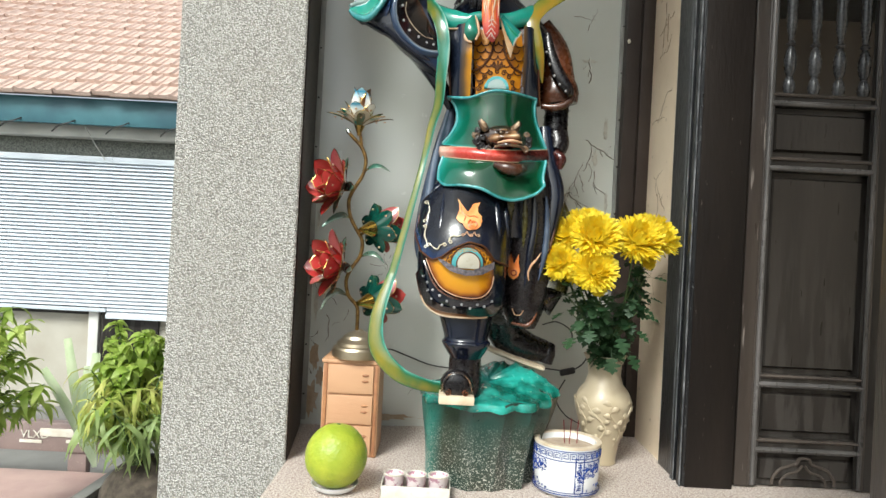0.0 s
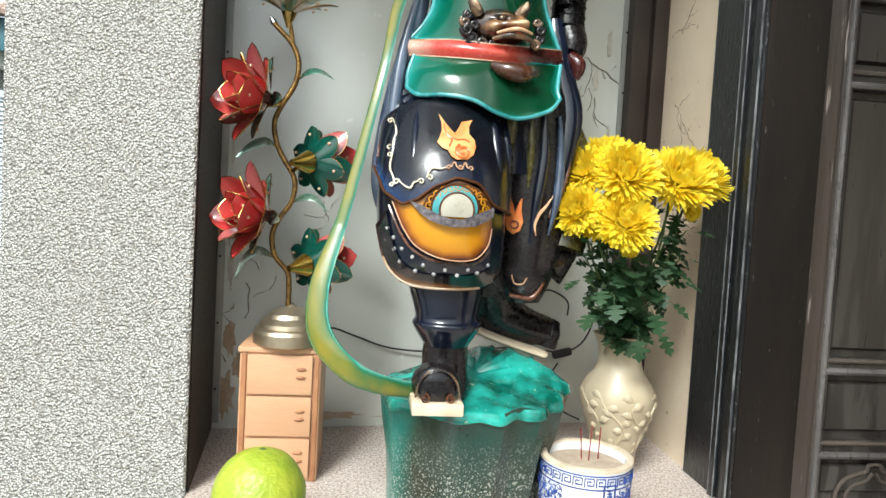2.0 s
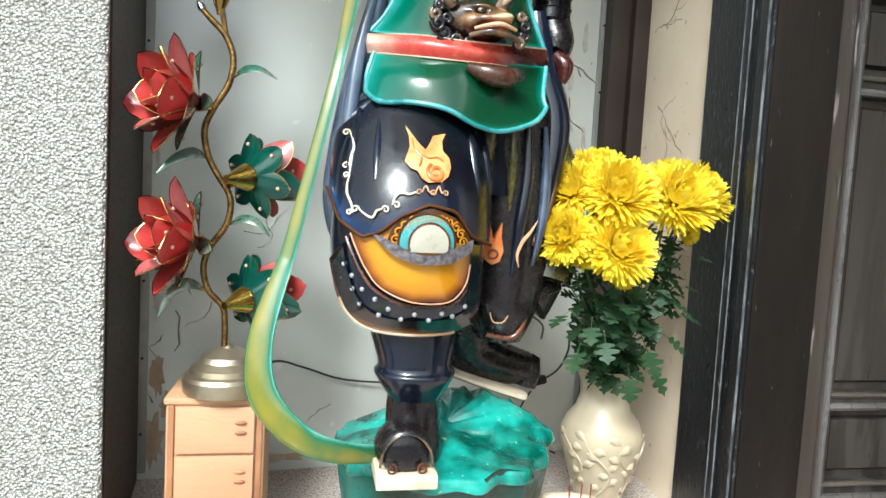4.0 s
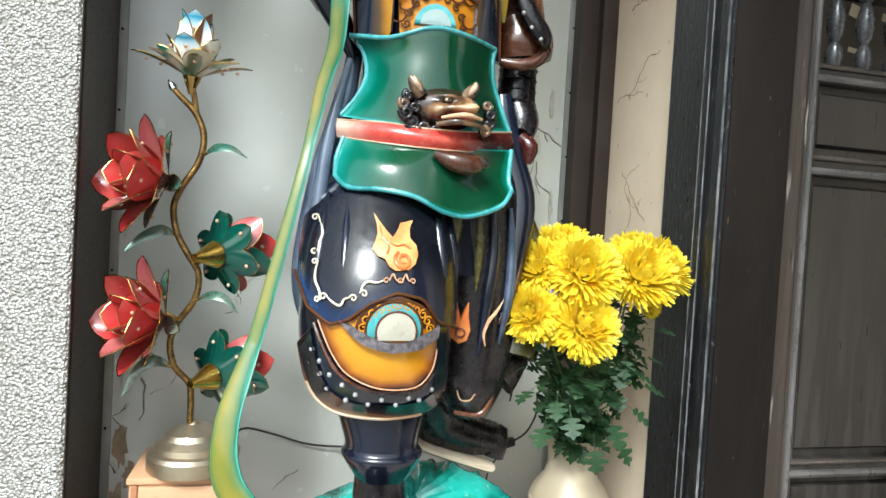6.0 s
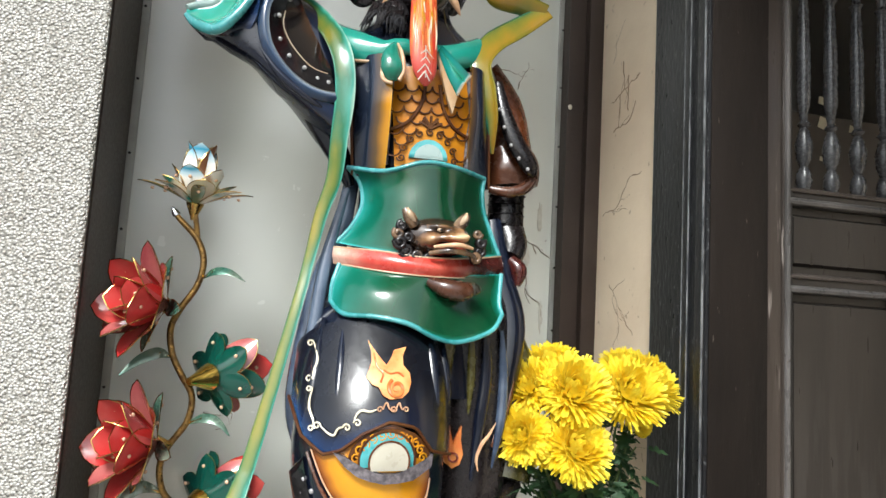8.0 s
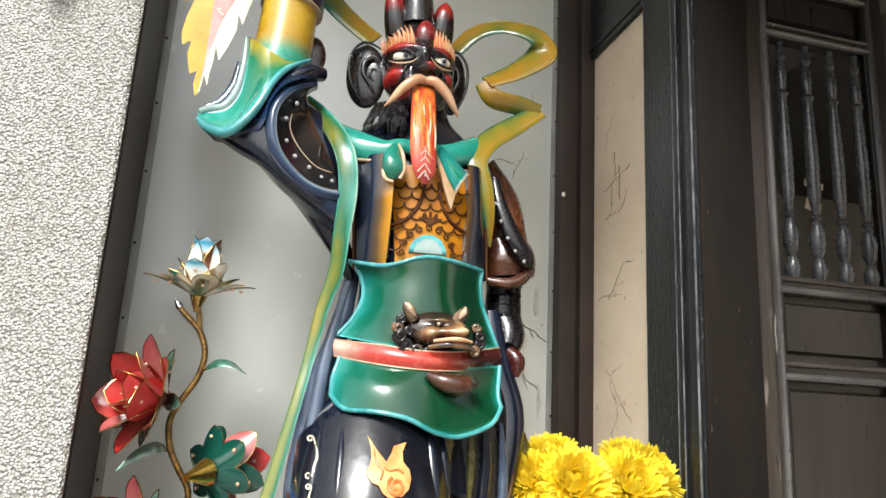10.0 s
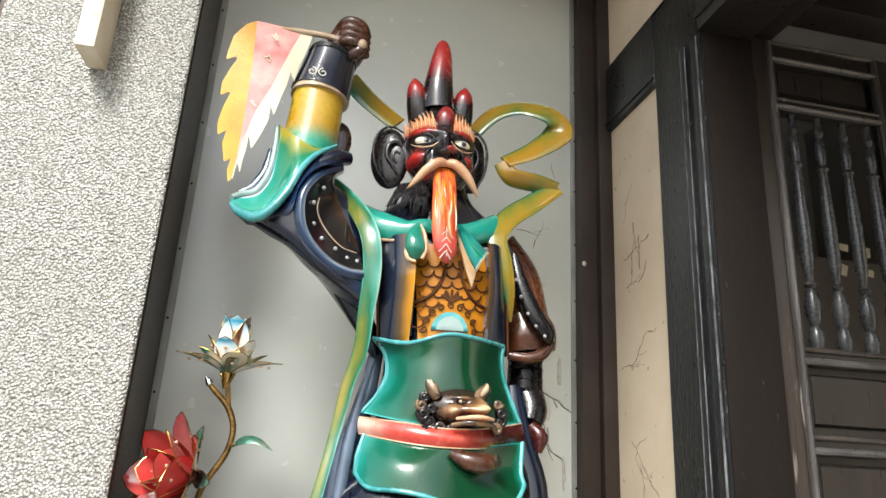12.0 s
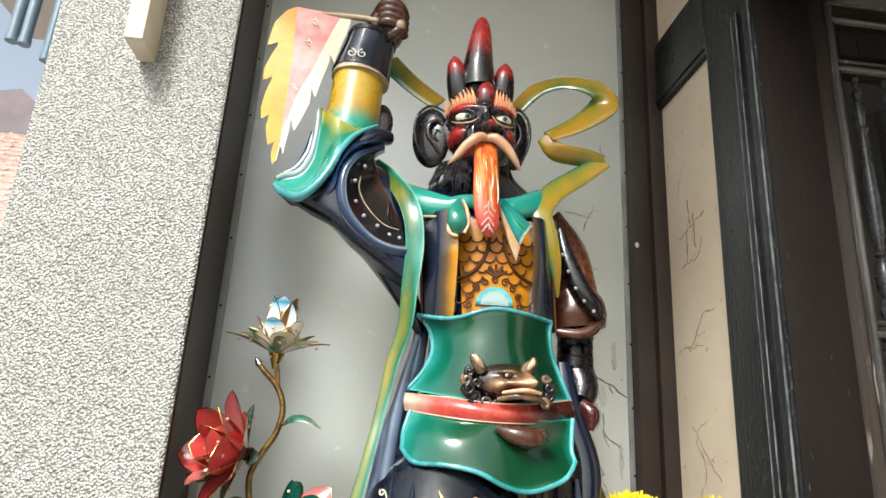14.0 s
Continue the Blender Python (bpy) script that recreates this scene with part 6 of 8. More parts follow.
    # tongue and beard
    b.add(tube([(0.108, 1.995, 1.545), (0.106, 1.968, 1.470), (0.107, 1.956, 1.395), (0.113, 1.956, 1.350), (0.116, 1.962, 1.328)], [0.024, 0.026, 0.026, 0.021, 0.004], 16, flat=0.35), "tongue")
    rnd = random.Random(6)
    for k in range(26):
        x, z, ln = 0.106 + rnd.uniform(-0.021, 0.021), rnd.uniform(1.44, 1.52), rnd.uniform(0.03, 0.07)
        y = 1.9625 + (z - 1.47) * 0.30 + 22 * (x - 0.106) ** 2 - 0.0095
        b.add(tube([(x, y, z), (x + rnd.uniform(-0.003, 0.003), y - 0.001 - 0.15 * ln, z - ln / 2), (x, y - 0.3 * ln, z - ln)], [0.0004, 0.0017, 0.0004], 5, 3), ("flame", "gold", "flame2", "eyewhite")[k % 4])
    tz = Vector((0.110, 1.946, 1.366))
    b.add(tube([tz + Vector((-0.001, 0, 0.034)), tz + Vector((0.003, 0.004, -0.026))], 0.0012, 6, 2), "white")
    for k in range(4):
        for s in (-1, 1):
            b.add(tube([tz + Vector((0, -0.001, 0.026 - 0.014 * k)), tz + Vector((s * (0.017 - 0.002 * k), 0.004, 0.010 - 0.014 * k))], 0.0012, 6, 2), "white")
    for k in range(34):
        u = k / 33
        x, y = 0.022 + 0.060 * u, hc.y + 0.004 - 0.052 * math.sin(u * 2.0)
        z = 1.540 - 0.018 * u
        out = -0.030 * (1 - u) + rnd.uniform(-0.008, 0.008)
        w = rnd.uniform(-0.006, 0.006)
        b.add(tube([(x, y, z), (x + out * 0.35 + w, y - 0.012, z - 0.026), (x + out * 0.7 - w, y - 0.016, z - 0.050), (x + out, y - 0.014, z - 0.062 - rnd.uniform(0, 0.018))], [0.0022, 0.0028, 0.0024, 0.0006], 6, 3), "black")

    # flying ribbons, broad and thin
    def ribbon(pts, rad, mat="ribbon", up=(0, -1, 0), flat=0.22, tint=(0.14, 0.22, 0.22)):
        o = len(b.v)
        b.add(tube(pts, rad, 16, 6, flat=flat, up=up), mat)
        for k in range(o, len(b.v)):
            c = math.cos(2 * math.pi * ((k - o) % 16) / 16)
            b.across[k] = max(0.0, tint[0] + tint[1] * c + tint[2] * abs(c) ** 3)
        p = [Vector(q) for q in pts]
        for s in (-1, 1):
            o = len(b.v)
            b.add(tube([q + side_of(p, i, up) * (s * rad[i] * 0.97) for i, q in enumerate(p)], [r * 0.10 for r in rad], 6, 6), mat)
            for k in range(o, len(b.v)):
                b.across[k] = max(0.0, tint[0] + tint[1] * s + tint[2] * 1.15)

    def side_of(p, i, up):
        d = (p[min(i + 1, len(p) - 1)] - p[max(i - 1, 0)]).normalized()
        u = Vector(up)
        u = (u - d * u.dot(d)).normalized()
        return d.cross(u)

    ribbon([(-0.115, 2.160, 1.829), (-0.055, 2.160, 1.775), (0.015, 2.150, 1.721)], [0.030, 0.028, 0.026], up=(0.3, -1, 0.2))
    ribbon([(0.204, 2.130, 1.720), (0.252, 2.120, 1.772), (0.319, 2.100, 1.788), (0.385, 2.080, 1.765), (0.402, 2.080, 1.724), (0.341, 2.080, 1.667), (0.268, 2.080, 1.627)], [0.022, 0.028, 0.030, 0.032, 0.034, 0.030, 0.020], up=(-0.2, -0.8, 0.55))
    ribbon([(0.262, 2.085, 1.628), (0.286, 2.080, 1.591), (0.348, 2.080, 1.582), (0.395, 2.080, 1.571)], [0.020, 0.022, 0.022, 0.020], up=(0.1, -0.6, -0.7))
    ribbon([(0.400, 2.080, 1.577), (0.331, 2.070, 1.524), (0.271, 2.050, 1.474), (0.240, 2.030, 1.419), (0.254, 2.020, 1.360), (0.271, 2.030, 1.301), (0.284, 2.060, 1.240)], [0.018, 0.024, 0.024, 0.022, 0.018, 0.012, 0.003], up=(-0.1, -0.9, 0.3))
    ribbon([(-0.128, 2.120, 1.536), (-0.080, 2.060, 1.471), (-0.042, 2.010, 1.393), (-0.029, 2.000, 1.312), (-0.033, 2.010, 1.220), (-0.037, 2.020, 1.146), (-0.055, 2.030, 1.077), (-0.071, 2.030, 0.985), (-0.092, 2.010, 0.879), 
            (-0.141, 1.980, 0.654), (-0.155, 1.970, 0.602), (-0.184, 1.940, 0.493), (-0.177, 1.920, 0.404), (-0.119, 1.900, 0.340), (-0.053, 1.910, 0.308), (0.023, 1.950, 0.287)],
           [0.014, 0.018, 0.019, 0.018, 0.016, 0.014, 0.012, 0.010, 0.010, 0.012, 0.014, 0.020, 0.024, 0.022, 0.019, 0.015], up=(-0.25, -0.95, 0.1), tint=(0.52, -0.20, 0.30))
    ob = b.make("statue", origin=(0.13, 2.08, 0.28), sharp=55)
    return tagged(ob, "lacquered guardian statue in dark robes, green waist plates, arm raised", "statue")


guardian()


# ---- the rock it stands on ----
def rock_base():
    thing = empty("rock_base", (0.12, 2.09, 0), "green glazed rock plinth with worn white-flecked sides", "plinth")
    rnd = random.Random(3)
    keys = [(0.143, -0.015, 0.168, 2.08, 0.165), (0.150, 0.096, 0.181, 2.08, 0.170), (0.159, 0.194, 0.205, 2.09, 0.175), (0.163, 0.250, 0.212, 2.09, 0.178)]
    n, rows, v = 46, spline(keys, 5), []
    for j, (cx, cz, rx, cy, ry) in enumerate(rows):
        for k in range(n):
            a = 2 * math.pi * k / n
            w = 1 + 0.04 * math.sin(3 * a + 0.6) * j / len(rows) + 0.025 * math.sin(7 * a + 1.4) + 0.06 * max(0.0, math.cos(a + 0.75)) * math.sin(13 * a + 0.06 * j)
            v.append((cx + rx * w * math.cos(a), cy + ry * w * math.sin(a), 0.0 if j == 0 else cz + 0.008 * math.sin(4 * a) * j / len(rows)))
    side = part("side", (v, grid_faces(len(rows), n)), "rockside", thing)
    cx, cz, rx, cy, ry = rows[-1]
    # folded top: ridges run out from the middle and hang over the edge like drips
    v, n, m = [], 120, 26
    for j in range(m):
        f = 1.02 - 0.98 * max(0, j - 4) / (m - 5)
        for k in range(n):
            a = 2 * math.pi * k / n
            w = 1 + 0.04 * math.sin(3 * a + 0.6) + 0.025 * math.sin(7 * a + 1.4) + 0.05 * max(0.0, math.cos(a + 0.75)) * math.sin(13 * a + 1.2)
            swirl = a + 0.9 * (1 - f)
            g = noise.noise(Vector((3.2 * math.cos(swirl), 3.2 * math.sin(swirl), 1.1 * f)))
            h = noise.noise(Vector((7 * math.cos(swirl), 7 * math.sin(swirl), 2.3 * f + 4)))
            calm = max(0.12, min(1.0, 0.45 + 0.75 * math.sin(a + 0.35)))
            fold = (0.034 * (0.35 - abs(g)) + 0.012 * (0.3 - abs(h))) * min(1, 0.35 + f) * calm
            hump = 0.070 * max(0, math.cos(a - 0.9)) * max(0.0, 1.1 - f) * f * 3
            drip = 0.008 + 0.014 * max(0.0, g + 0.1)
            z = cz + 0.004 + 0.035 * (1 - f) + hump + fold
            if j < 5:
                z -= drip * (1 - j / 4) ** 0.8 + 0.010 * (4 - j) / 4
                f = 1.0 + 0.025 * math.sin(math.pi * min(1.0, 0.3 + j / 5))
            v.append((cx + rx * w * f * math.cos(a), cy + ry * w * f * math.sin(a), z))
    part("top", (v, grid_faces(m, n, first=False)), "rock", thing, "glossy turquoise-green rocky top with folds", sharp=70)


rock_base()


# ---- the flag in its raised hand ----
def flag():
    thing = empty("flag", (-0.179, 2.070, 1.878), "small triangular silk flag, pink field with flame-cut yellow border", "flag")
    part("pole", tube([(-0.346, 2.060, 1.866), (-0.179, 2.060, 1.873), (-0.088, 2.040, 1.839)], 0.007, 10), "cream", thing, "pale wooden flag pole")
    tl, tr, tip = Vector((-0.328, 2.050, 1.867)), Vector((-0.209, 2.050, 1.879)), Vector((-0.336, 2.050, 1.493))

    def cloth(name, cols, m, label, wave=0.012, thick=0.0016):
        v, nu = [], len(cols[0])
        for row in cols:
            for p in row:
                w = wave * math.sin(14 * p.x + 9 * p.z)
                v.append((p.x, p.y + w, p.z))
        nr = len(cols)
        back = [(x, y + thick, z) for x, y, z in v]
        f = grid_faces(nr, nu, closed=False, caps=False)
        k = len(v)
        f += [tuple(a + k for a in reversed(q)) for q in f]
        ring = [i for i in range(nu)] + [r * nu + nu - 1 for r in range(1, nr)] + [(nr - 1) * nu + i for i in range(nu - 2, -1, -1)] + [r * nu for r in range(nr - 2, 0, -1)]
        f += [(ring[i], ring[(i + 1) % len(ring)], ring[(i + 1) % len(ring)] + k, ring[i] + k) for i in range(len(ring))]
        part(name, (v + back, f), m, thing, label)

    def strip(name, one, other, m, label):
        n = 90
        a, c = evenly_sharp(one, n), evenly_sharp(other, n)
        cloth(name, [[Vector(p).lerp(Vector(q), k / 4) for k in range(5)] for p, q in zip(a, c)], m, label)

    def evenly_sharp(pts, n):
        k = np.array([(x, 2.05, z) for x, z in pts])
        d = np.concatenate(([0], np.cumsum(np.abs(np.diff(k[:, 2])) + 0.25 * np.abs(np.diff(k[:, 0])))))
        return [tuple(float(np.interp(d[-1] * i / n, d, k[:, c])) for c in range(3)) for i in range(n + 1)]

    outer = [(-0.333, 1.872), (-0.354, 1.856), (-0.376, 1.819), (-0.381, 1.791), (-0.385, 1.758), (-0.370, 1.774), (-0.360, 1.765), (-0.372, 1.739), (-0.385, 1.705), (-0.385, 1.674), (-0.374, 1.689), (-0.364, 1.683),
             (-0.376, 1.645), (-0.382, 1.609), (-0.378, 1.585), (-0.371, 1.608), (-0.360, 1.602), (-0.366, 1.567), (-0.357, 1.525), (-0.352, 1.539), (-0.343, 1.536), (-0.348, 1.506), (-0.342, 1.481)]
    seam = [(-0.333, 1.872), (-0.328, 1.773), (-0.327, 1.699), (-0.328, 1.627), (-0.330, 1.577), (-0.333, 1.532), (-0.337, 1.490)]
    seam_in = [(-0.232, 1.876), (-0.250, 1.820), (-0.266, 1.760), (-0.282, 1.704), (-0.307, 1.641), (-0.319, 1.593), (-0.331, 1.532), (-0.336, 1.492)]
    inner = [(-0.207, 1.881), (-0.214, 1.837), (-0.227, 1.780), (-0.235, 1.735), (-0.245, 1.760), (-0.248, 1.728), (-0.259, 1.679), (-0.267, 1.639), (-0.277, 1.666), (-0.277, 1.625), (-0.290, 1.588), (-0.304, 1.557), (-0.313, 1.589), (-0.314, 1.560), (-0.319, 1.530), (-0.321, 1.503), (-0.329, 1.531), (-0.334, 1.488)]
    strip("field", seam, seam_in, "pinksilk", "faded pink silk field")
    strip("outer_border", outer, seam, "yellowsilk", "golden yellow silk border cut like flames")
    strip("inner_border", seam_in, inner, "palesilk", "pale cream silk border cut like flames")
    left, right = [tl.lerp(tip, j / 110) for j in range(111)], [tr.lerp(tip + Vector((0.012, 0, 0.03)), j / 110) for j in range(111)]
    for k in range(4):
        c = left[12 + 17 * k].lerp(right[12 + 17 * k], 0.38)
        for a, d in ((-0.008, 0.006), (0.0, -0.002), (0.006, 0.007)):
            part("mark", moved(box((-0.0065, -0.0012, -0.0011), (0.0065, 0.0012, 0.0011)), Matrix.Translation(c + Vector((a * 0.4, -0.010, d))) @ Euler((0, 0.5 + 90 * a, 0)).to_matrix().to_4x4()), "palesilk", thing)


flag()

# ---- door leaf with turned balusters ----
def flat_panel(x0, x1, z0, z1, y):
    """A raised panel: sunk field, sloping border and raised middle."""
    def ring(d, dy):
        return [(x0 + d, y + dy, z0 + d), (x1 - d, y + dy, z0 + d), (x1 - d, y + dy, z1 - d), (x0 + d, y + dy, z1 - d)]
    v = ring(0, 0.014) + ring(0.020, 0.014) + ring(0.027, 0.003) + ring(0.034, 0.003)
    return v + [(x, y + 0.022, z) for x, _, z in ring(0, 0)], grid_faces(4, 4, caps=False) + [(12, 13, 14, 15), (16, 19, 18, 17), (0, 1, 17, 16), (1, 2, 18, 17), (2, 3, 19, 18), (3, 0, 16, 19)]


def mould(x0, x1, z, y, r=0.008):
    return tube([(x0, y, z), (x1, y, z)], r, 8, 1)


def turned(c, h):
    prof = [(0.014, 0.0), (0.019, 0.02), (0.016, 0.04), (0.009, 0.055), (0.017, 0.075), (0.020, 0.11), (0.013, 0.14), (0.008, 0.150), (0.016, 0.158), (0.008, 0.168), (0.010, 0.185), (0.0155, 0.215), (0.0165, 0.32), (0.0125, 0.44), (0.010, 0.47),
            (0.016, 0.482), (0.009, 0.492), (0.014, 0.52), (0.012, 0.56), (0.007, 0.572), (0.013, 0.585), (0.008, 0.60), (0.010, 0.63)]
    return lathe(c, [(r, z * h / 0.63) for r, z in prof], 14)


def door_leaf():
    d = empty("door_1", (1.15, 2.08, 0), "black panelled wooden door leaf standing open, turned balusters above", "door", kind="structure")
    x0, x1, y0, y1 = 0.952, 1.398, 2.066, 2.104
    part("stile", box((x0, y0, 0.004), (x0 + 0.050, y1, 2.10), 0.004), "doorworn", d, "brown-black worn stile")
    part("stile", box((x1 - 0.050, y0, 0.004), (x1, y1, 2.10), 0.004), "door", d)
    for k, x in enumerate((x0 + 0.055, x1 - 0.055)):
        part("bead", tube([(x, y0 - 0.002, 0.01), (x, y0 - 0.002, 2.09)], 0.007, 8, 1), "doorsheen", d)
        part("bead", tube([(x + (-0.011 if k == 0 else 0.011), y0 - 0.001, 0.01), (x + (-0.011 if k == 0 else 0.011), y0 - 0.001, 2.09)], 0.0035, 8, 1), "doorworn", d)
        part("bead", tube([(x + (0.011 if k == 0 else -0.011), y0 + 0.002, 0.01), (x + (0.011 if k == 0 else -0.011), y0 + 0.002, 2.09)], 0.005, 8, 1), "door", d)
    xi, xo = x0 + 0.062, x1 - 0.062
    for z0, z1 in ((2.03, 2.10), (1.885, 1.925), (1.205, 1.250), (1.000, 1.048), (0.318, 0.362), (0.112, 0.160)):
        rail = part("rail", box((xi - 0.012, y0 + 0.002, z0), (xo + 0.012, y1, z1), 0.004), "door", d)
        part("moulding", mould(xi - 0.010, xo + 0.010, z0 + 0.010, y0 + 0.001, 0.009), "doorsheen", rail)
        part("moulding", mould(xi - 0.010, xo + 0.010, z1 - 0.008, y0 + 0.001, 0.006), "doorworn", rail)
    for z0, z1 in ((1.92, 2.035), (1.045, 1.208), (0.358, 1.003), (0.157, 0.321), (0.004, 0.115)):
        part("panel", flat_panel(xi - 0.004, xo + 0.004, z0, z1, y0 + 0.008), "door", d)
    # carved scroll on the lowest panel
    cx = (xi + xo) / 2
    for s in (-1, 1):
        part("carving", tube([(cx + s * x, y0 + 0.010, z) for x, z in ((0.0, 0.098), (0.016, 0.094), (0.022, 0.080), (0.045, 0.072), (0.075, 0.060), (0.095, 0.035), (0.100, 0.012))], 0.005, 8), "doorworn", d, "carved scroll")
        part("carving", tube([(cx + s * x, y0 + 0.010, z) for x, z in ((0.004, 0.075), (0.020, 0.055), (0.050, 0.045), (0.070, 0.025), (0.072, 0.010))], 0.004, 8), "doorworn", d)
    zb = 1.250
    first = 1.073
    for k in range(7):
        x = first + 0.079 * k
        if x < xo - 0.012:
            part("baluster", turned((x, 2.086, zb), 0.635), "balus", d, "turned black baluster")


door_leaf()
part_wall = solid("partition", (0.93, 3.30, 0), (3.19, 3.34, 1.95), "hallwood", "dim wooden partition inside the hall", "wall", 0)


def sheet(c, w, h, tilt):
    ob = Build().add(moved(box((-w / 2, -0.004, -h / 2), (w / 2, 0.0, h / 2), 0.001), Matrix.Translation(c) @ Euler((0, tilt, 0)).to_matrix().to_4x4()), "palesilk").make("paper_notice")
    return tagged(ob, "pale paper notice pinned to the dim partition", "notice", group="paper notices")


for c, w, h, tilt in (((2.319, 3.298, 2.017), 0.11, 0.035, 0.12), ((2.309, 3.298, 1.906), 0.09, 0.055, 0.3), ((2.472, 3.298, 2.002), 0.05, 0.05, 0.1), ((2.295, 3.298, 1.738), 0.05, 0.022, 0.15), ((2.470, 3.298, 1.899), 0.06, 0.035, 0.2)):
    sheet(c, w, h, tilt)
tagged(Build().add(ball((0.697, 2.605, 1.564), (0.007, 0.004, 0.009), 10, 6), "white").make("wall_plug"), "small white plaster-filled nail hole on the post", "fixing")

# nails along the edging strips
for x in (-0.512, 0.689):
    for k in range(13):
        m = pose(0.0, 2.59, 0, 0, 0, 6.5) @ Matrix.Translation((x, -0.013, 0.12 + 0.19 * k))
        tagged(Build().add(moved(ball((0, 0, 0), (0.0035, 0.002, 0.0035), 8, 6), m), "black").make("nail"), "small dark nail head in the edging strip", "nail", group="nails in the edging strips")


# ---- cracks in the plaster ----
def crack(name, plane, start, way, length, seed, r=0.0016, fork=0.35):
    """A hairline crack that wanders over a wall; plane maps (u, z) to the wall's face."""
    rnd = random.Random(seed)
    b, todo = Build(), [(start, way, length, r)]
    while todo:
        (u, z), a, left, w = todo.pop()
        pts = [(u, z)]
        while left > 0:
            a += rnd.uniform(-0.9, 0.9)
            a += (way - a) * 0.25
            s = rnd.uniform(0.010, 0.022)
            u, z = u + s * math.cos(a), z + s * math.sin(a)
            left -= s
            pts.append((u, z))
            if rnd.random() < fork and w > 0.0009:
                todo.append(((u, z), a + rnd.choice((-1, 1)) * rnd.uniform(0.7, 1.3), left * 0.4, w * 0.6))
        if len(pts) > 2:
            b.add(tube([plane(*p) for p in pts], [w * rnd.uniform(0.4, 1.3) for _ in pts], 5, 1), "crackbeige" if plane is east else "crack")
            if w > 0.0012 and plane is not east:
                b.add(tube([plane(p[0] + 0.003, p[1] + 0.002) for p in pts], [w * rnd.uniform(0.5, 1.6) for _ in pts], 5, 1), "flake")
    return b


NM = pose(0.0, 2.59, 0, 0, 0, 6.5)
north = lambda u, z: NM @ Vector((u, 0.0, z))
east = lambda u, z: Vector((0.79, u, z))


def on_wall(px):
    return ((NM.inverted() @ Vector(px)).x, px[2])


def add_cracks(wall, plane, rows):
    for k, (st, way, ln, w) in enumerate(rows):
        crack("crack", plane, st, way, ln, 11 + k, w * (0.8 if plane is east else 0.9)).make("crack", wall)


add_cracks(wall_north, north, [
    (on_wall((0.484, 2.620, 1.667)), 0.1, 0.12, 0.0018), (on_wall((0.579, 2.620, 1.707)), -1.5, 0.10, 0.0018), (on_wall((0.559, 2.620, 1.505)), -1.5, 0.10, 0.0030), (on_wall((0.610, 2.620, 1.924)), -1.2, 0.06, 0.0012),
    (on_wall((0.559, 2.620, 1.172)), -0.9, 0.16, 0.0028), (on_wall((0.585, 2.620, 1.124)), -1.6, 0.24, 0.0028), (on_wall((0.555, 2.600, 1.081)), -1.9, 0.22, 0.0026), (on_wall((0.504, 2.600, 0.977)), -1.3, 0.26, 0.0026), (on_wall((0.602, 2.600, 1.049)), -1.7, 0.16, 0.0022),
    (on_wall((-0.227, 2.560, 0.672)), -2.2, 0.10, 0.0020), (on_wall((-0.179, 2.560, 0.688)), -2.0, 0.13, 0.0020), (on_wall((-0.493, 2.550, 0.564)), -1.6, 0.14, 0.0018), (on_wall((-0.438, 2.550, 0.426)), -1.6, 0.09, 0.0022), (on_wall((-0.520, 2.550, 0.313)), 0.5, 0.07, 0.0024),
    (on_wall((-0.354, 2.550, 0.448)), -1.6, 0.09, 0.0014), (on_wall((-0.535, 2.550, 0.424)), -1.5, 0.16, 0.0014), (on_wall((-0.531, 2.550, 0.235)), -0.4, 0.05, 0.0030), (on_wall((-0.045, 2.560, 0.173)), -2.0, 0.08, 0.0012)])
add_cracks(wall_east, east, [(((0.784, 2.450, 1.548)[1], 1.664), -1.5, 0.16, 0.0022), ((2.52, 1.562), -2.9, 0.16, 0.0020), ((2.50, 1.467), 3.0, 0.14, 0.0020), ((2.55, 1.225), 3.1, 0.24, 0.0018),
                             ((2.5, 1.021), 3.6, 0.20, 0.0018), ((2.45, 1.790), -0.6, 0.12, 0.0012), ((2.42, 1.612), -1.5, 0.10, 0.0026), ((2.52, 0.62), 2.7, 0.2, 0.0012), ((2.45, 0.95), -2.0, 0.14, 0.0012)])


def peeled(u, z, w, h, seed, mat):
    """A shallow scab where the paint has come away, with a raised ragged lip."""
    rnd, n = random.Random(seed), 22
    r = [rnd.uniform(0.55, 1.1) for _ in range(n)]
    at = lambda k, f, d: NM @ Vector((u + w * r[k] * f * math.cos(2 * math.pi * k / n), -d, z + h * r[k] * f * math.sin(2 * math.pi * k / n)))
    v = [at(k, 1.0, 0.0) for k in range(n)] + [at(k, 0.92, 0.0016) for k in range(n)] + [at(k, 0.5, 0.0012) for k in range(n)] + [NM @ Vector((u, -0.0012, z))]
    f = grid_faces(3, n, caps=False) + [(2 * n + k, 2 * n + (k + 1) % n, 3 * n) for k in range(n)]
    part("peeled_patch", (v, f), mat, wall_north, "peeled paint patch showing the old coat")


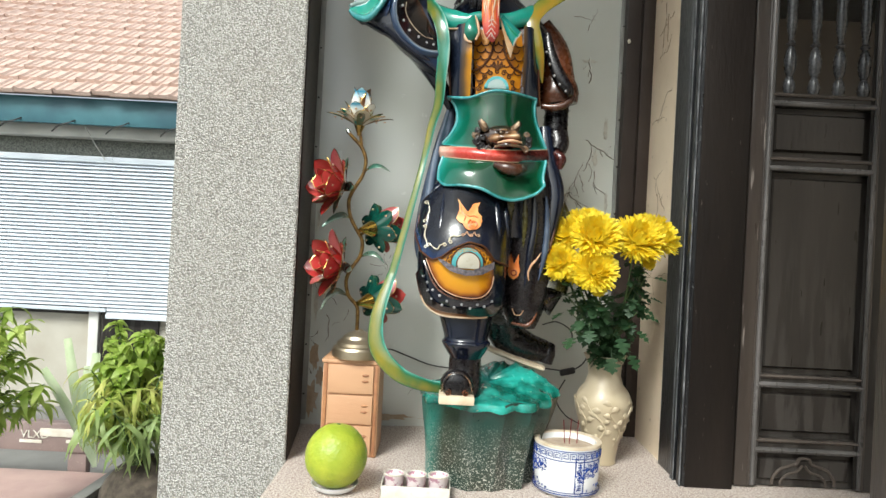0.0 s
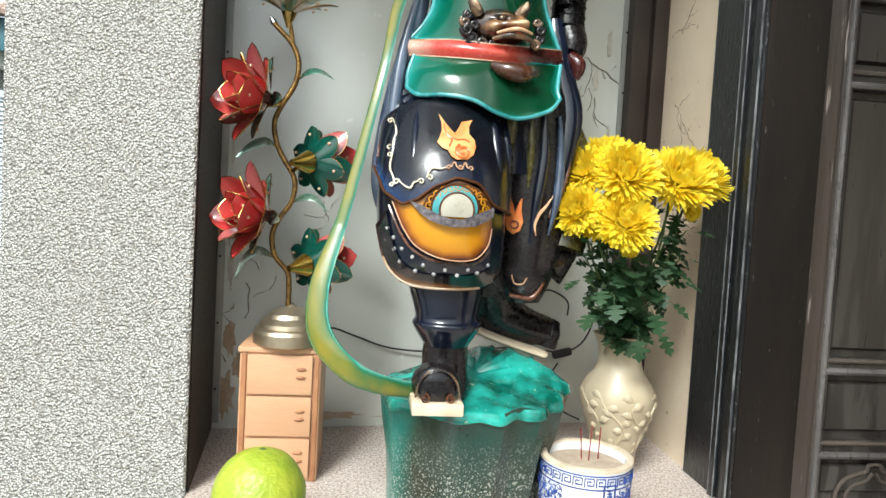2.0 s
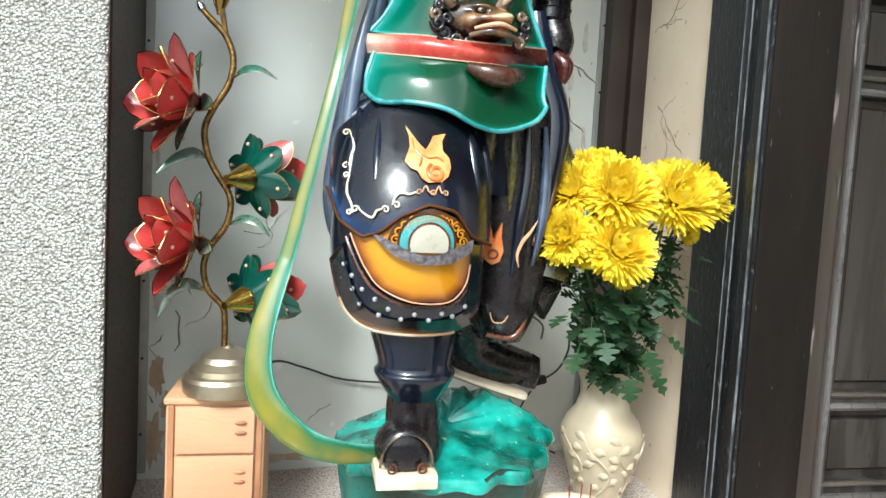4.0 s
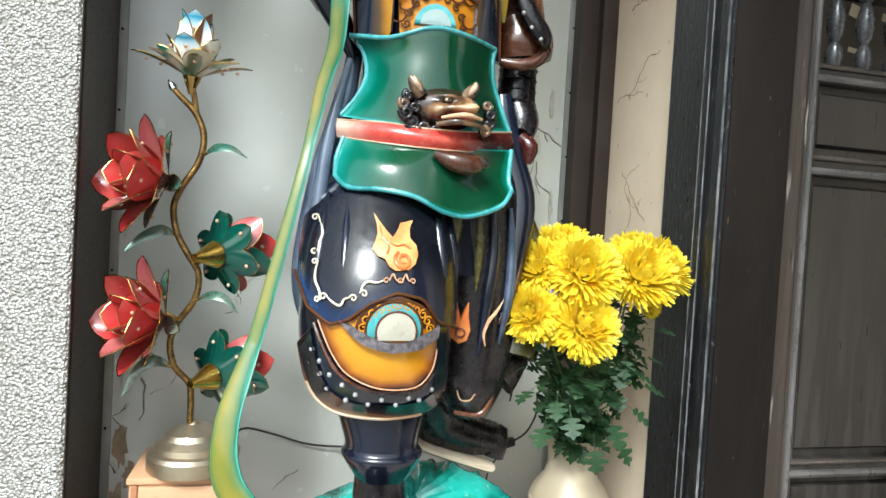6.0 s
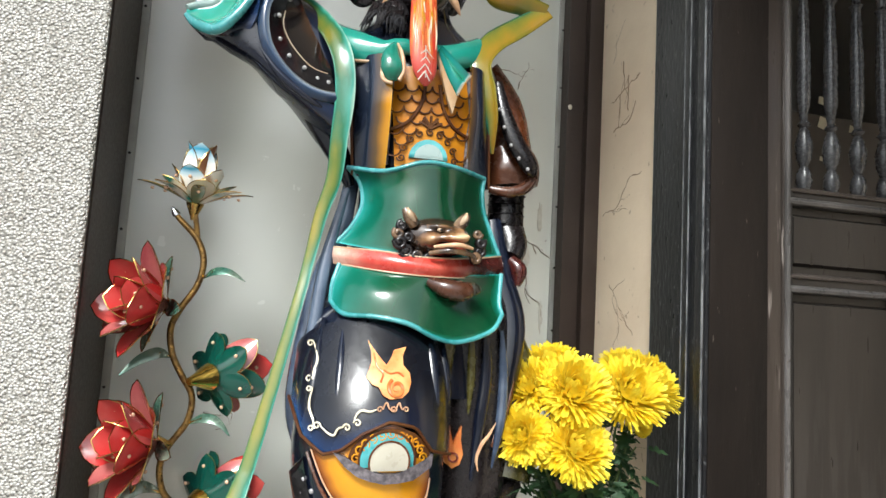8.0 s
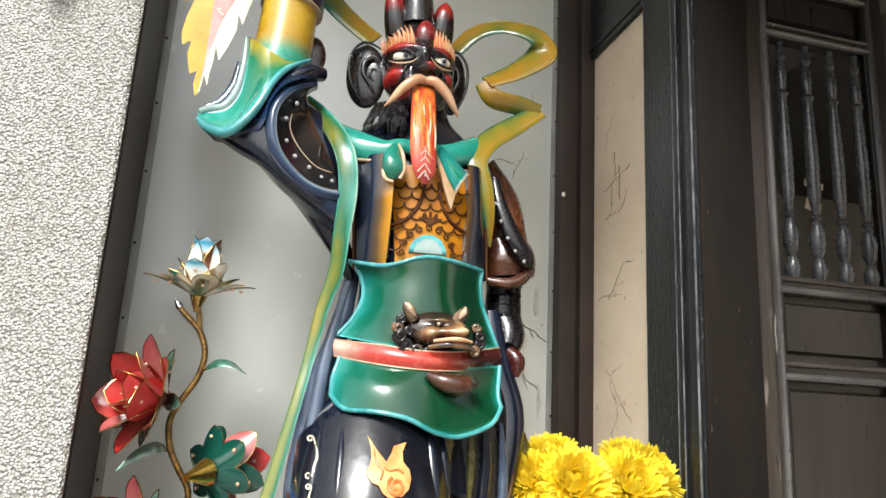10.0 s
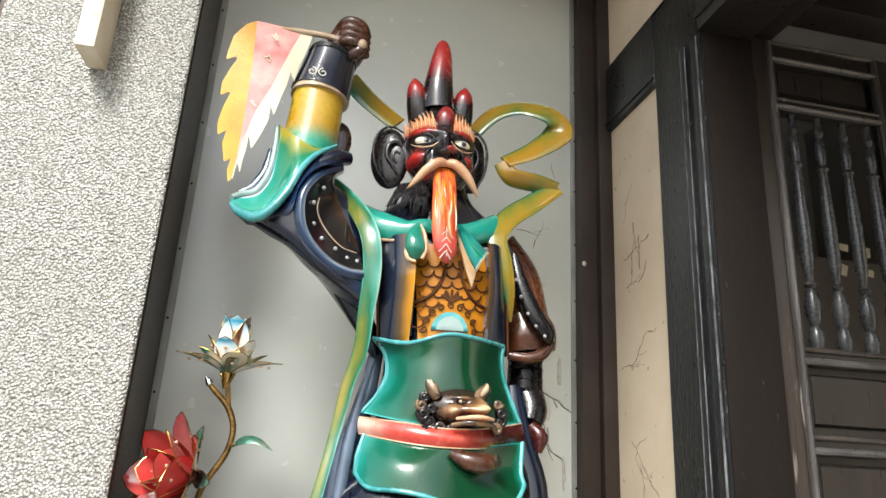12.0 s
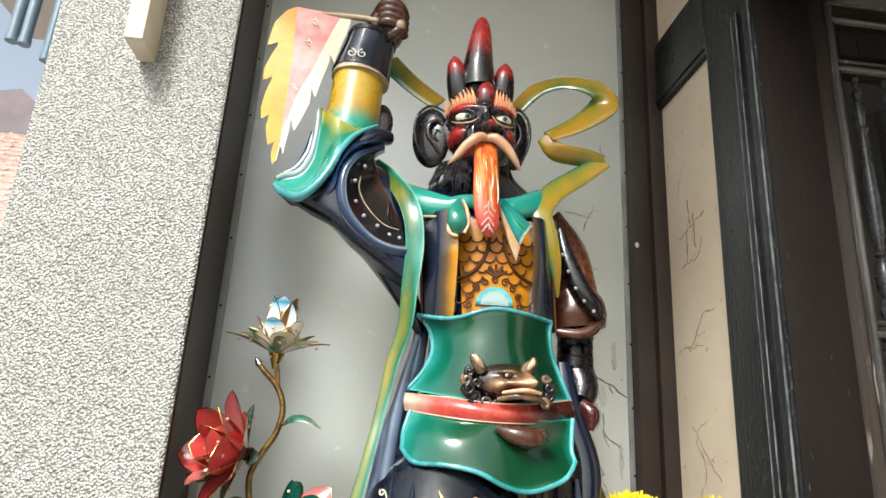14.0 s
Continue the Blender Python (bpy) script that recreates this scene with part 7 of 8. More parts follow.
for k, (u, z, w, h, m) in enumerate(((-0.486, 0.10, 0.030, 0.075, "peelbrown"), (-0.478, 0.26, 0.020, 0.060, "peelbrown"), (-0.455, 0.185, 0.022, 0.040, "peelbrown"), (-0.482, 0.47, 0.010, 0.070, "peelpale"), (-0.470, 0.62, 0.008, 0.040, "peelpale"), (-0.488, 0.80, 0.006, 0.050, "peelpale"), (-0.20, 0.035, 0.12, 0.014, "peelbrown"), (0.10, 0.03, 0.16, 0.010, "peelbrown"),
                                     (0.560, 1.49, 0.040, 0.008, "peelpale"), (0.640, 1.22, 0.010, 0.060, "peelpale"), (0.600, 1.10, 0.012, 0.036, "peelpale"), (0.655, 0.92, 0.008, 0.050, "peelpale"))):
    peeled(u, z, w, h, 40 + k, m)


# ---- little chest of drawers ----
def chest():
    zt = 0.321
    c = empty("drawer_chest", (-0.283, 2.25, 0), "small tan wooden chest of three drawers, scuffed", "drawer chest")
    x0, x1, y0, y1 = -0.376, -0.188, 2.165, 2.345
    part("body", box((x0, y0 + 0.004, 0), (x1, y1, zt - 0.012), 0.003), "tan", c)
    part("top", box((x0 - 0.004, y0 - 0.002, zt - 0.013), (x1 + 0.004, y1 + 0.004, zt), 0.003), "tan", c)
    for s in (x0 + 0.004, x1 - 0.016):
        part("side_strip", box((s, y0 - 0.001, 0.002), (s + 0.012, y0 + 0.006, zt - 0.014), 0.002), "tandark", c)
    h = (zt - 0.022) / 3
    for k in range(3):
        z = 0.008 + h * k
        dr = part("drawer", box((x0 + 0.019, y0 - 0.006, z + 0.003), (x1 - 0.019, y0 + 0.02, z + h - 0.003), 0.003), "tan", c)
        for dz in (0.035, 0.055):
            part("pull", ball((x1 - 0.045, y0 - 0.007, z + h - dz), (0.012, 0.004, 0.0045), 12, 6), "tandark", dr, "small oval pull")
    return zt


CHEST_TOP = chest()


# ---- brass and enamel lotus lamp on the chest ----
def petal(length, width, cup, tip=1.0):
    """A pointed cupped petal along +z with its hollow towards +y, and the wire round it."""
    v, rows, cols = [], 10, 5
    for j in range(rows + 1):
        t = j / rows
        w = width * math.sin(math.pi * (0.06 + 0.94 * t) ** 1.12) ** 0.62 if t < 1 else 0.0005
        for i in range(cols):
            s = i / (cols - 1) * 2 - 1
            v.append((w * s, cup * (math.sin(math.pi * t * 0.62)) - 0.25 * width * (1 - s * s) * math.sin(math.pi * t), length * t))
    f = grid_faces(rows + 1, cols, closed=False, caps=False)
    n = len(v)
    v2 = [(x, y - 0.0012, z) for x, y, z in v]
    f2 = f + [tuple(a + n for a in reversed(q)) for q in f]
    edge = [v[j * cols] for j in range(rows + 1)] + [v[j * cols + cols - 1] for j in range(rows - 1, -1, -1)]
    return (v + v2, f2), tube(edge, 0.0010, 5, 1)


def blossom(lamp, at, axis, rings, cup_mat, label, cs=1.0):
    """A lotus of wired enamel petals on a brass cup. rings: (count, length, width, lean in degrees, material, turn)."""
    q = Vector((0, 0, 1)).rotation_difference(Vector(axis).normalized()).to_matrix().to_4x4()
    m = Matrix.Translation(at) @ q
    cup = part("flower", moved(lathe((0, 0, 0), [(r * cs, z * cs) for r, z in ((0.005, -0.034), (0.007, -0.026), (0.014, -0.010), (0.018, 0.0), (0.012, 0.006))], 16), m), cup_mat, lamp, label)
    for n, ln, wd, lean, mat, turn in rings:
        for k in range(n):
            p, e = petal(ln, wd, ln * 0.22)
            a = radians(360 / n * k + turn)
            pm = m @ Euler((0, 0, a)).to_matrix().to_4x4() @ Matrix.Translation((0, -0.010, 0)) @ Euler((radians(lean), 0, 0)).to_matrix().to_4x4()
            b = Build().add(moved(p, pm), mat[k % len(mat)] if isinstance(mat, tuple) else mat).add(moved(e, pm), "brass")
            for i in range(len(p[0])):
                b.across[i] = min(1.0, max(0.0, p[0][i][2] / ln))
            b.add(moved(ball((0, -0.004 + ln * 0.16, ln * 0.72), (0.004, 0.003, 0.004), 8, 5), pm), "bead")
            b.make("petal", cup)
    return cup


def lamp_leaf(lamp, pts, w):
    p = [Vector(q) for q in pts]
    part("leaf_stalk", tube([p[0], p[0].lerp(p[1], 0.6), p[1]], 0.0022, 6, 3), "brass", lamp)
    part("leaf", tube(p, [0.002, w * 0.7, w, w * 0.6, 0.001][:len(p)] if len(p) == 5 else [0.002, w, w * 0.8, 0.001], 8, 5, flat=0.12, up=(0.3, -0.8, 0.5)), "leafenamel", lamp, "green enamelled metal leaf")


def lotus_lamp():
    zb, lx, ly = CHEST_TOP, -0.270, 2.22
    lamp = empty("lotus_lamp", (lx, ly, zb), "brass altar lamp with red, green and white enamel lotus flowers", "lamp")
    part("base", lathe((lx, ly, zb), [(0.080, 0.0), (0.086, 0.004), (0.086, 0.030), (0.082, 0.038), (0.074, 0.042), (0.072, 0.052), (0.062, 0.060), (0.056, 0.064), (0.050, 0.074), (0.034, 0.084), (0.016, 0.090), (0.011, 0.096), (0.0, 0.097)], 36), "oldbrass", lamp, "stepped tarnished brass base", sharp=22)
    y = 2.20
    stem = [(-0.276, 2.210, 0.416), (-0.275, 2.200, 0.463), (-0.280, 2.200, 0.497), (-0.309, 2.200, 0.531), (-0.319, 2.200, 0.577), (-0.307, 2.200, 0.617), (-0.277, 2.200, 0.664), (-0.272, 2.200, 0.715), (-0.296, 2.200, 0.757), (-0.316, 2.200, 0.796), (-0.324, 2.200, 0.846), (-0.309, 2.200, 0.887),
            (-0.282, 2.200, 0.935), (-0.274, 2.200, 0.985), (-0.290, 2.200, 1.029), (-0.324, 2.200, 1.064), (-0.339, 2.200, 1.080)]
    part("stem", tube(stem, [0.0065] * 15 + [0.006, 0.005], 10, 5), "stembrass", lamp, "twisted dark brass stem")
    part("finial", tube([(-0.333, 2.200, 1.074), (-0.338, 2.200, 1.081), (-0.345, 2.200, 1.091)], [0.008, 0.007, 0.001], 10, 2), "steel", lamp, "small silvery pointed finial")
    part("branch", tube([(-0.290, 2.200, 1.032), (-0.295, 2.200, 1.061), (-0.299, 2.200, 1.080), (-0.300, 2.200, 1.092)], 0.0055, 8, 3), "stembrass", lamp)
    top = Vector((-0.301, 2.200, 1.101))
    blossom(lamp, top, (0.05, -0.1, 1), [(8, 0.104, 0.013, 84, ("leafpale", "pearlgreen", "copperpetal"), 10), (5, 0.078, 0.026, 66, ("pearlgreen", "leafpale"), 18), (5, 0.084, 0.028, 42, ("pearl", "pearlreflect", "pearl", "copperpetal", "pearlreflect"), 58), (5, 0.122, 0.032, 20, ("pearlreflect", "copperpetal", "pearlreflect", "pearl", "pearlreflect"), 2)], "brass", "white and green enamel lotus on a brass cup")
    red = [(4, 0.085, 0.016, 92, "leafenamel", 30), (6, 0.118, 0.036, 70, ("rubyback", "ruby"), 8), (5, 0.122, 0.042, 46, ("ruby", "rubyback", "ruby"), 20), (4, 0.104, 0.038, 24, "ruby", 50)]
    for at, arm, ax in (((-0.336, 2.170, 0.892), (-0.311, 2.200, 0.885), (-0.78, -0.58, 0.16)), ((-0.329, 2.170, 0.629), (-0.307, 2.200, 0.617), (-0.78, -0.58, 0.16))):
        part("branch", tube([arm, Vector(arm).lerp(Vector(at), 0.5), at], 0.005, 8, 2), "brass", lamp)
        blossom(lamp, at, ax, red, "brass", "red enamel lotus with gilt wire edges")
    gr = [(6, 0.080, 0.026, 78, "emerald", 10), (5, 0.104, 0.032, 58, ("rubyback", "emerald", "rubyback"), 0), (5, 0.122, 0.036, 36, ("ruby", "rubyback"), 40)]
    for at, arm, ax in (((-0.240, 2.170, 0.757), (-0.281, 2.200, 0.734), (0.62, 0.74, 0.12)), ((-0.236, 2.170, 0.517), (-0.278, 2.200, 0.501), (0.62, 0.74, 0.12))):
        part("branch", tube([arm, Vector(arm).lerp(Vector(at), 0.5), at], 0.005, 8, 2), "brass", lamp)
        blossom(lamp, at, ax, gr, "gilt", "red lotus with green sepals and a gilt cup", 1.5)
    lamp_leaf(lamp, [(-0.271, 2.200, 0.951), (-0.251, 2.180, 0.964), (-0.220, 2.170, 0.965), (-0.187, 2.160, 0.947)], 0.010)
    lamp_leaf(lamp, [(-0.316, 2.200, 0.790), (-0.338, 2.180, 0.799), (-0.371, 2.170, 0.784), (-0.401, 2.160, 0.755)], 0.012)
    lamp_leaf(lamp, [(-0.310, 2.200, 0.528), (-0.342, 2.180, 0.545), (-0.370, 2.170, 0.528), (-0.393, 2.160, 0.481)], 0.012)
    lamp_leaf(lamp, [(-0.276, 2.200, 0.661), (-0.247, 2.180, 0.675), (-0.217, 2.170, 0.671), (-0.191, 2.160, 0.645)], 0.010)


lotus_lamp()


# ---- vase of chrysanthemums ----
VX, VY = 0.575, 2.25


def vase():
    zr = 0.369
    v = empty("vase", (VX, VY, 0), "cream glazed ceramic vase with leaf relief", "vase")
    h = zr
    wide = 1.03
    prof = [(0.046, 0.0), (0.050, 0.004), (0.049, 0.02), (0.056, 0.08), (0.078, 0.16), (0.092, 0.215), (0.094, 0.245), (0.082, 0.280), (0.062, 0.310), (0.053, 0.345), (0.055, 0.385), (0.066, 0.415), (0.072, 0.424), (0.068, 0.424), (0.050, 0.385), (0.046, 0.345), (0.040, 0.30)]
    prof = [(r * wide, z) for r, z in prof]
    part("body", lathe((VX, VY, 0), [(r, z * h / 0.424) for r, z in prof], 40), "celadon", v)
    sk = Skin([(VX, z * h / 0.424, r, VY, r) for r, z in prof[:12]])
    rnd = random.Random(4)
    # raised vines that climb from the foot and branch into pointed leaves, all round the belly
    up = lambda a, z, off: sk.turn(a, z * h / 0.424, off)
    for a0 in (-1.25, -0.45, 0.35, 1.15, 2.2, 3.4):
        vine = [(a0 + 0.34 * math.sin(5 * t + a0), 0.080 + 0.165 * t) for t in (0, 0.14, 0.28, 0.42, 0.56, 0.7, 0.84, 1.0)]
        part("relief", tube([up(a, z, 0.0006) for a, z in vine], [0.0018, 0.003, 0.003, 0.003, 0.0028, 0.0026, 0.0022, 0.001], 7, 3), "celadon", v, "raised leafy scroll")
        for k, (a, z) in enumerate(vine[1:]):
            s, ln = (1 if k % 2 else -1), rnd.uniform(0.024, 0.034)
            tip = (a + s * ln * 11, z + rnd.uniform(-0.004, 0.022))
            mid = (a + s * ln * 6, (z + tip[1]) / 2 + 0.006)
            part("relief", tube([up(a, z, 0.0), up(*mid, 0.0008), up(*tip, 0.0)], [0.0015, 0.0105, 0.0008], 8, 4, flat=0.36, up=(math.sin(a), -math.cos(a), 0)), "celadon", v)
    return zr


VASE_TOP = vase()


def mum_head(c, axis, r, seed, squash=0.75):
    """A chrysanthemum head: many narrow petals in rings, the inner ones curling in."""
    rnd = random.Random(seed)
    q = Vector((0, 0, 1)).rotation_difference(Vector(axis).normalized()).to_matrix()
    v, f = [], []
    rings = ((26, 4, 0.60), (40, 13, 0.67), (50, 23, 0.76), (60, 33, 0.86), (70, 43, 0.94), (76, 54, 1.02), (78, 65, 1.06), (74, 77, 1.08), (66, 90, 1.05), (54, 104, 0.98), (40, 118, 0.86))
    for n, lean, ln in rings:
        for k in range(n):
            a = 2 * math.pi * (k + rnd.uniform(-0.3, 0.3)) / n
            l0 = radians(lean + rnd.uniform(-9, 9))
            L = r * ln * rnd.uniform(0.86, 1.10)
            w = r * 0.038 * rnd.uniform(0.75, 1.25)
            o, tw = len(v), rnd.uniform(-0.5, 0.5)
            for j in range(5):
                t = j / 4
                th = l0 + (0.55 - t) * 0.55 * (1 if lean < 60 else 0.4)
                rad, hgt = L * t * math.sin(th), L * t * math.cos(th) * squash
                ww = w * (0.45 + 1.1 * t) * (1 if j < 4 else 0.55)
                for s in (-1, 0, 1):
                    x = rad + (0.3 * ww if s == 0 else 0) * -math.cos(th)
                    z = hgt + (0.5 * ww if s else 0.0)
                    p = Vector((x * math.cos(a) - s * ww * math.sin(a + tw * t), x * math.sin(a) + s * ww * math.cos(a + tw * t), z))
                    v.append(Vector(c) + q @ p)
            for j in range(4):
                for s in (0, 1):
                    b = o + j * 3 + s
                    f.append((b, b + 1, b + 4, b + 3))
    return v, f


def mum_leaf(m, size):
    """A lobed chrysanthemum leaf along +x."""
    out = [(0, 0.012), (0.16, 0.016), (0.24, 0.27), (0.33, 0.28), (0.38, 0.07), (0.50, 0.40), (0.60, 0.36), (0.64, 0.09), (0.76, 0.26), (0.84, 0.20), (0.86, 0.10), (1.0, 0.0)]
    out = [(0, 0.010)] + [(0.26 + 0.74 * x, y * 0.86) for x, y in out[1:]]
    v = []
    for x, y in out:
        for s in (-1, 0, 1):
            v.append(m @ Vector((x * size, s * y * size, (-0.18 * x * x + (0.10 if s else 0) * y) * size)))
    f = []
    for j in range(len(out) - 1):
        for s in (0, 1):
            a = j * 3 + s
            f.append((a, a + 1, a + 4, a + 3))
    return v, f


def bouquet():
    thing = empty("chrysanthemum_bouquet", (VX, VY, VASE_TOP - 0.06), "yellow chrysanthemum bouquet with dark green leaves in the vase", "flowers")
    rnd = random.Random(9)
    heads = [((0.457, 2.000, 0.772), 0.070, (-0.05, -0.80, 0.55)), ((0.577, 1.990, 0.766), 0.072, (0.10, -0.80, 0.55)), ((0.651, 2.030, 0.784), 0.068, (0.45, -0.55, 0.60)), ((0.441, 2.080, 0.815), 0.062, (-0.15, -0.35, 0.90)),
             ((0.379, 2.060, 0.772), 0.058, (-0.55, -0.55, 0.55)), ((0.358, 2.020, 0.683), 0.052, (-0.50, -0.75, 0.35)), ((0.454, 1.970, 0.665), 0.064, (0.10, -0.85, 0.45)), ((0.622, 2.090, 0.815), 0.055, (0.0, -0.30, 0.95)),
             ((0.414, 2.030, 0.658), 0.042, (-0.1, -0.8, 0.5)), ((0.468, 1.980, 0.607), 0.024, (0.2, -0.9, 0.1)), ((0.613, 2.000, 0.690), 0.020, (0.2, -0.9, -0.1))]
    root = Vector((VX, VY, VASE_TOP - 0.05))
    for k, (c, r, ax) in enumerate(heads):
        r *= 1.12
        c, ax = Vector(c) + Vector((0.040, 0.070, 0.002)) * max(0.0, min(1.0, (c[0] - 0.40) / 0.2)), Vector(ax).normalized()
        ring = Vector((rnd.uniform(-0.035, 0.035), rnd.uniform(-0.03, 0.03), 0))
        base = c - ax * r * 0.25
        stem = part("stem", tube([root + ring * 0.5, root + ring + Vector((0, 0, 0.06)), root.lerp(base, 0.62) + ring * 0.5, base - ax * 0.03, base], [0.0032, 0.0032, 0.003, 0.003, 0.004], 6, 4), "stemgreen", thing)
        Build().add(mum_head(c - ax * r * 0.2, ax, r, 20 + k), "mum").make("bloom", stem, sharp=80)
        for j in range(30):
            t = rnd.uniform(0.12, 0.86)
            p = (root + ring).lerp(base, t)
            if p.z < VASE_TOP + 0.005:
                p.z = VASE_TOP + 0.01 + rnd.uniform(0, 0.03)
            yaw, pitch = rnd.uniform(0, 6.28), rnd.uniform(-0.2, 0.9)
            if math.sin(yaw) > 0.3:
                yaw = -yaw
            m = Matrix.Translation(p) @ Euler((rnd.uniform(-0.6, 0.6), pitch, yaw)).to_matrix().to_4x4()
            Build().add(mum_leaf(m, rnd.uniform(0.042, 0.080)), "mumleaf").make("leaf", stem, sharp=80)
    for at, yaw, pitch, s in (((0.531, 2.070, 0.410), -1.5, 1.25, 0.085), ((0.574, 2.080, 0.413), -0.9, 0.8, 0.085), ((0.593, 2.040, 0.530), -0.3, 0.2, 0.08), ((0.613, 2.050, 0.581), 0.0, 0.1, 0.07), ((0.620, 2.050, 0.645), -0.4, 0.0, 0.07), ((0.396, 2.050, 0.531), -2.6, 0.3, 0.07),
                              ((0.397, 2.060, 0.574), -2.9, 0.1, 0.07), ((0.423, 2.060, 0.460), -2.2, 0.5, 0.08), ((0.531, 2.020, 0.477), -1.2, 0.9, 0.085), ((0.456, 2.030, 0.491), -1.8, 0.7, 0.075), ((0.434, 2.040, 0.517), -2.0, 0.6, 0.07), ((0.577, 2.050, 0.487), -0.6, 0.5, 0.08)):
        at = Vector(at) + Vector((0.034, 0.050, 0.0)) * max(0.0, min(1.0, (at[0] - 0.38) / 0.2))
        m = Matrix.Translation(at) @ Euler((0.2, pitch, yaw)).to_matrix().to_4x4()
        Build().add(mum_leaf(m, s * 0.98), "mumleaf").make("leaf", thing, sharp=80)
        part("leaf_stalk", tube([root + Vector((0, 0, 0.05)), root.lerp(Vector(at), 0.6) + Vector((0, 0, 0.03)), at], 0.0018, 5, 3), "stemgreen", thing)


bouquet()


# ---- incense pot ----
def incense_pot():
    cx, cy = 0.404, 1.975
    zt = 0.150
    p = empty("incense_pot", (cx, cy, 0), "blue and white porcelain incense pot with three sticks", "incense pot")
    R0 = 0.097
    part("body", lathe((cx, cy, 0), [(0.074, 0.0), (0.085, 0.004), (0.094, 0.025), (R0, 0.06), (R0 + 0.001, zt - 0.012), (R0 + 0.002, zt - 0.003), (R0 - 0.002, zt), (R0 - 0.010, zt), (R0 - 0.013, zt - 0.006), (R0 - 0.013, zt - 0.05)], 48), "porcelain", p)
    part("rim", lathe((cx, cy, zt), [(R0 + 0.0035, -0.006), (R0 + 0.003, 0.001), (R0 - 0.004, 0.003), (R0 - 0.011, 0.001), (R0 - 0.012, -0.006)], 48, ring=True), "rimcream", p, "worn cream rim")
    part("ash", lathe((cx, cy, zt - 0.020), [(R0 - 0.0135, 0.0), (0.055, 0.006), (0.02, 0.004), (0.0, 0.005)], 32), "ash", p, "pale incense ash")
    for z, r in ((zt - 0.012, 0.0012), (zt - 0.040, 0.0012), (0.014, 0.0014), (0.020, 0.0009)):
        part("blue_line", lathe((cx, cy, z), [(R0 + 0.0005, -r), (R0 + 0.0022, -r), (R0 + 0.0022, r), (R0 + 0.0005, r)], 48, ring=True), "cobalt", p)
    sk = Skin([(cx, 0.0, 0.088, cy, 0.088), (cx, 0.025, 0.0945, cy, 0.0945), (cx, 0.06, R0, cy, R0), (cx, zt, R0 + 0.001, cy, R0 + 0.001)])
    bits = Build()
    n = 26
    for k in range(n):
        a, w = 2 * math.pi * k / n, math.pi / n
        z = zt - 0.026
        for q in ([(-0.8, -0.009), (-0.8, 0.009), (0.75, 0.009), (0.75, -0.005), (-0.35, -0.005), (-0.35, 0.003), (0.3, 0.003)],):
            bits.add(tube([sk.turn(a + w * u, z + dz, 0.0012) for u, dz in q], 0.0016, 5, 1), "cobalt")
    part("key_band", (bits.v, bits.f), "cobalt", p, "dark blue key-pattern band")
    rnd = random.Random(12)
    zc = zt * 0.47
    for a0 in (-70, 35, 140, 250):
        a0r = radians(a0)
        dr = Build()
        path = [(-0.46, 0.014), (-0.34, -0.004), (-0.22, 0.008), (-0.10, 0.020), (0.02, 0.010), (0.12, 0.022), (0.22, 0.016), (0.30, 0.024)]
        dr.add(tube([sk.turn(a0r + u, zc + z, 0.001) for u, z in path], [0.001, 0.0016, 0.0022, 0.0024, 0.0026, 0.0028, 0.0036, 0.0020], 6, 4, flat=0.3), "cobalt2")
        for u, z in path:
            for _ in range(13):
                du, dz, rr, tw = rnd.uniform(-0.07, 0.07), rnd.uniform(-0.016, 0.014), rnd.uniform(0.002, 0.006), rnd.uniform(0, 6.28)
                dr.add(tube([sk.turn(a0r + u + du + rr * 12 * math.cos(tw + q), zc + z + dz + rr * math.sin(tw + q), 0.001) for q in (0, 0.9, 1.8, 2.8)], [0.0006, 0.0012, 0.0011, 0.0004], 5, 2, flat=0.4), "cobalt2" if rnd.random() < 0.6 else "cobalt")
        for _ in range(9):
            u, z = rnd.uniform(-0.55, 0.5), rnd.uniform(-0.055, -0.030)
            dr.add(tube([sk.turn(a0r + u + 0.012 * math.cos(t), zc + z + 0.005 * math.sin(t), 0.001) for t in (0, 1.2, 2.4, 3.6)], 0.0010, 5, 1), "cobalt2")
        part("painting", (dr.v, dr.f), "cobalt", p, "cobalt blue painted scrolling beast")
    ca = radians(12)
    for da, w in ((-0.14, 0.0014), (0.14, 0.0014), (-0.115, 0.0008), (0.115, 0.0008)):
        part("cartouche_line", tube([sk.turn(ca + da, zc - 0.052, 0.001), sk.turn(ca + da, zc + 0.048, 0.001)], w, 5, 1), "cobalt", p)
    for z in (-0.052, 0.048):
        part("cartouche_line", tube([sk.turn(ca + u * 0.14, zc + z, 0.001) for u in (-1, -0.5, 0, 0.5, 1)], 0.0014, 5, 1), "cobalt", p)
    for k in range(4):
        z = zc + 0.032 - 0.022 * k
        for dz in (-0.006, 0.0, 0.006):
            part("mark", tube([sk.turn(ca - 0.06, z + dz, 0.001), sk.turn(ca + 0.06, z + dz, 0.001)], 0.0014, 5, 1), "cobalt", p)
        part("mark", tube([sk.turn(ca, z - 0.009, 0.001), sk.turn(ca, z + 0.009, 0.001)], 0.0014, 5, 1), "cobalt", p)
    for x, y, h, l in ((0.005, 0.0, 0.085, 0.004), (-0.006, 0.012, 0.075, -0.006), (0.030, 0.010, 0.078, 0.002)):
        part("incense_stick", tube([(cx + x, cy + y, zt - 0.022), (cx + x + l, cy + y, zt - 0.022 + h)], 0.0015, 6, 1), "stickred", p, "thin dark red incense stick")


incense_pot()


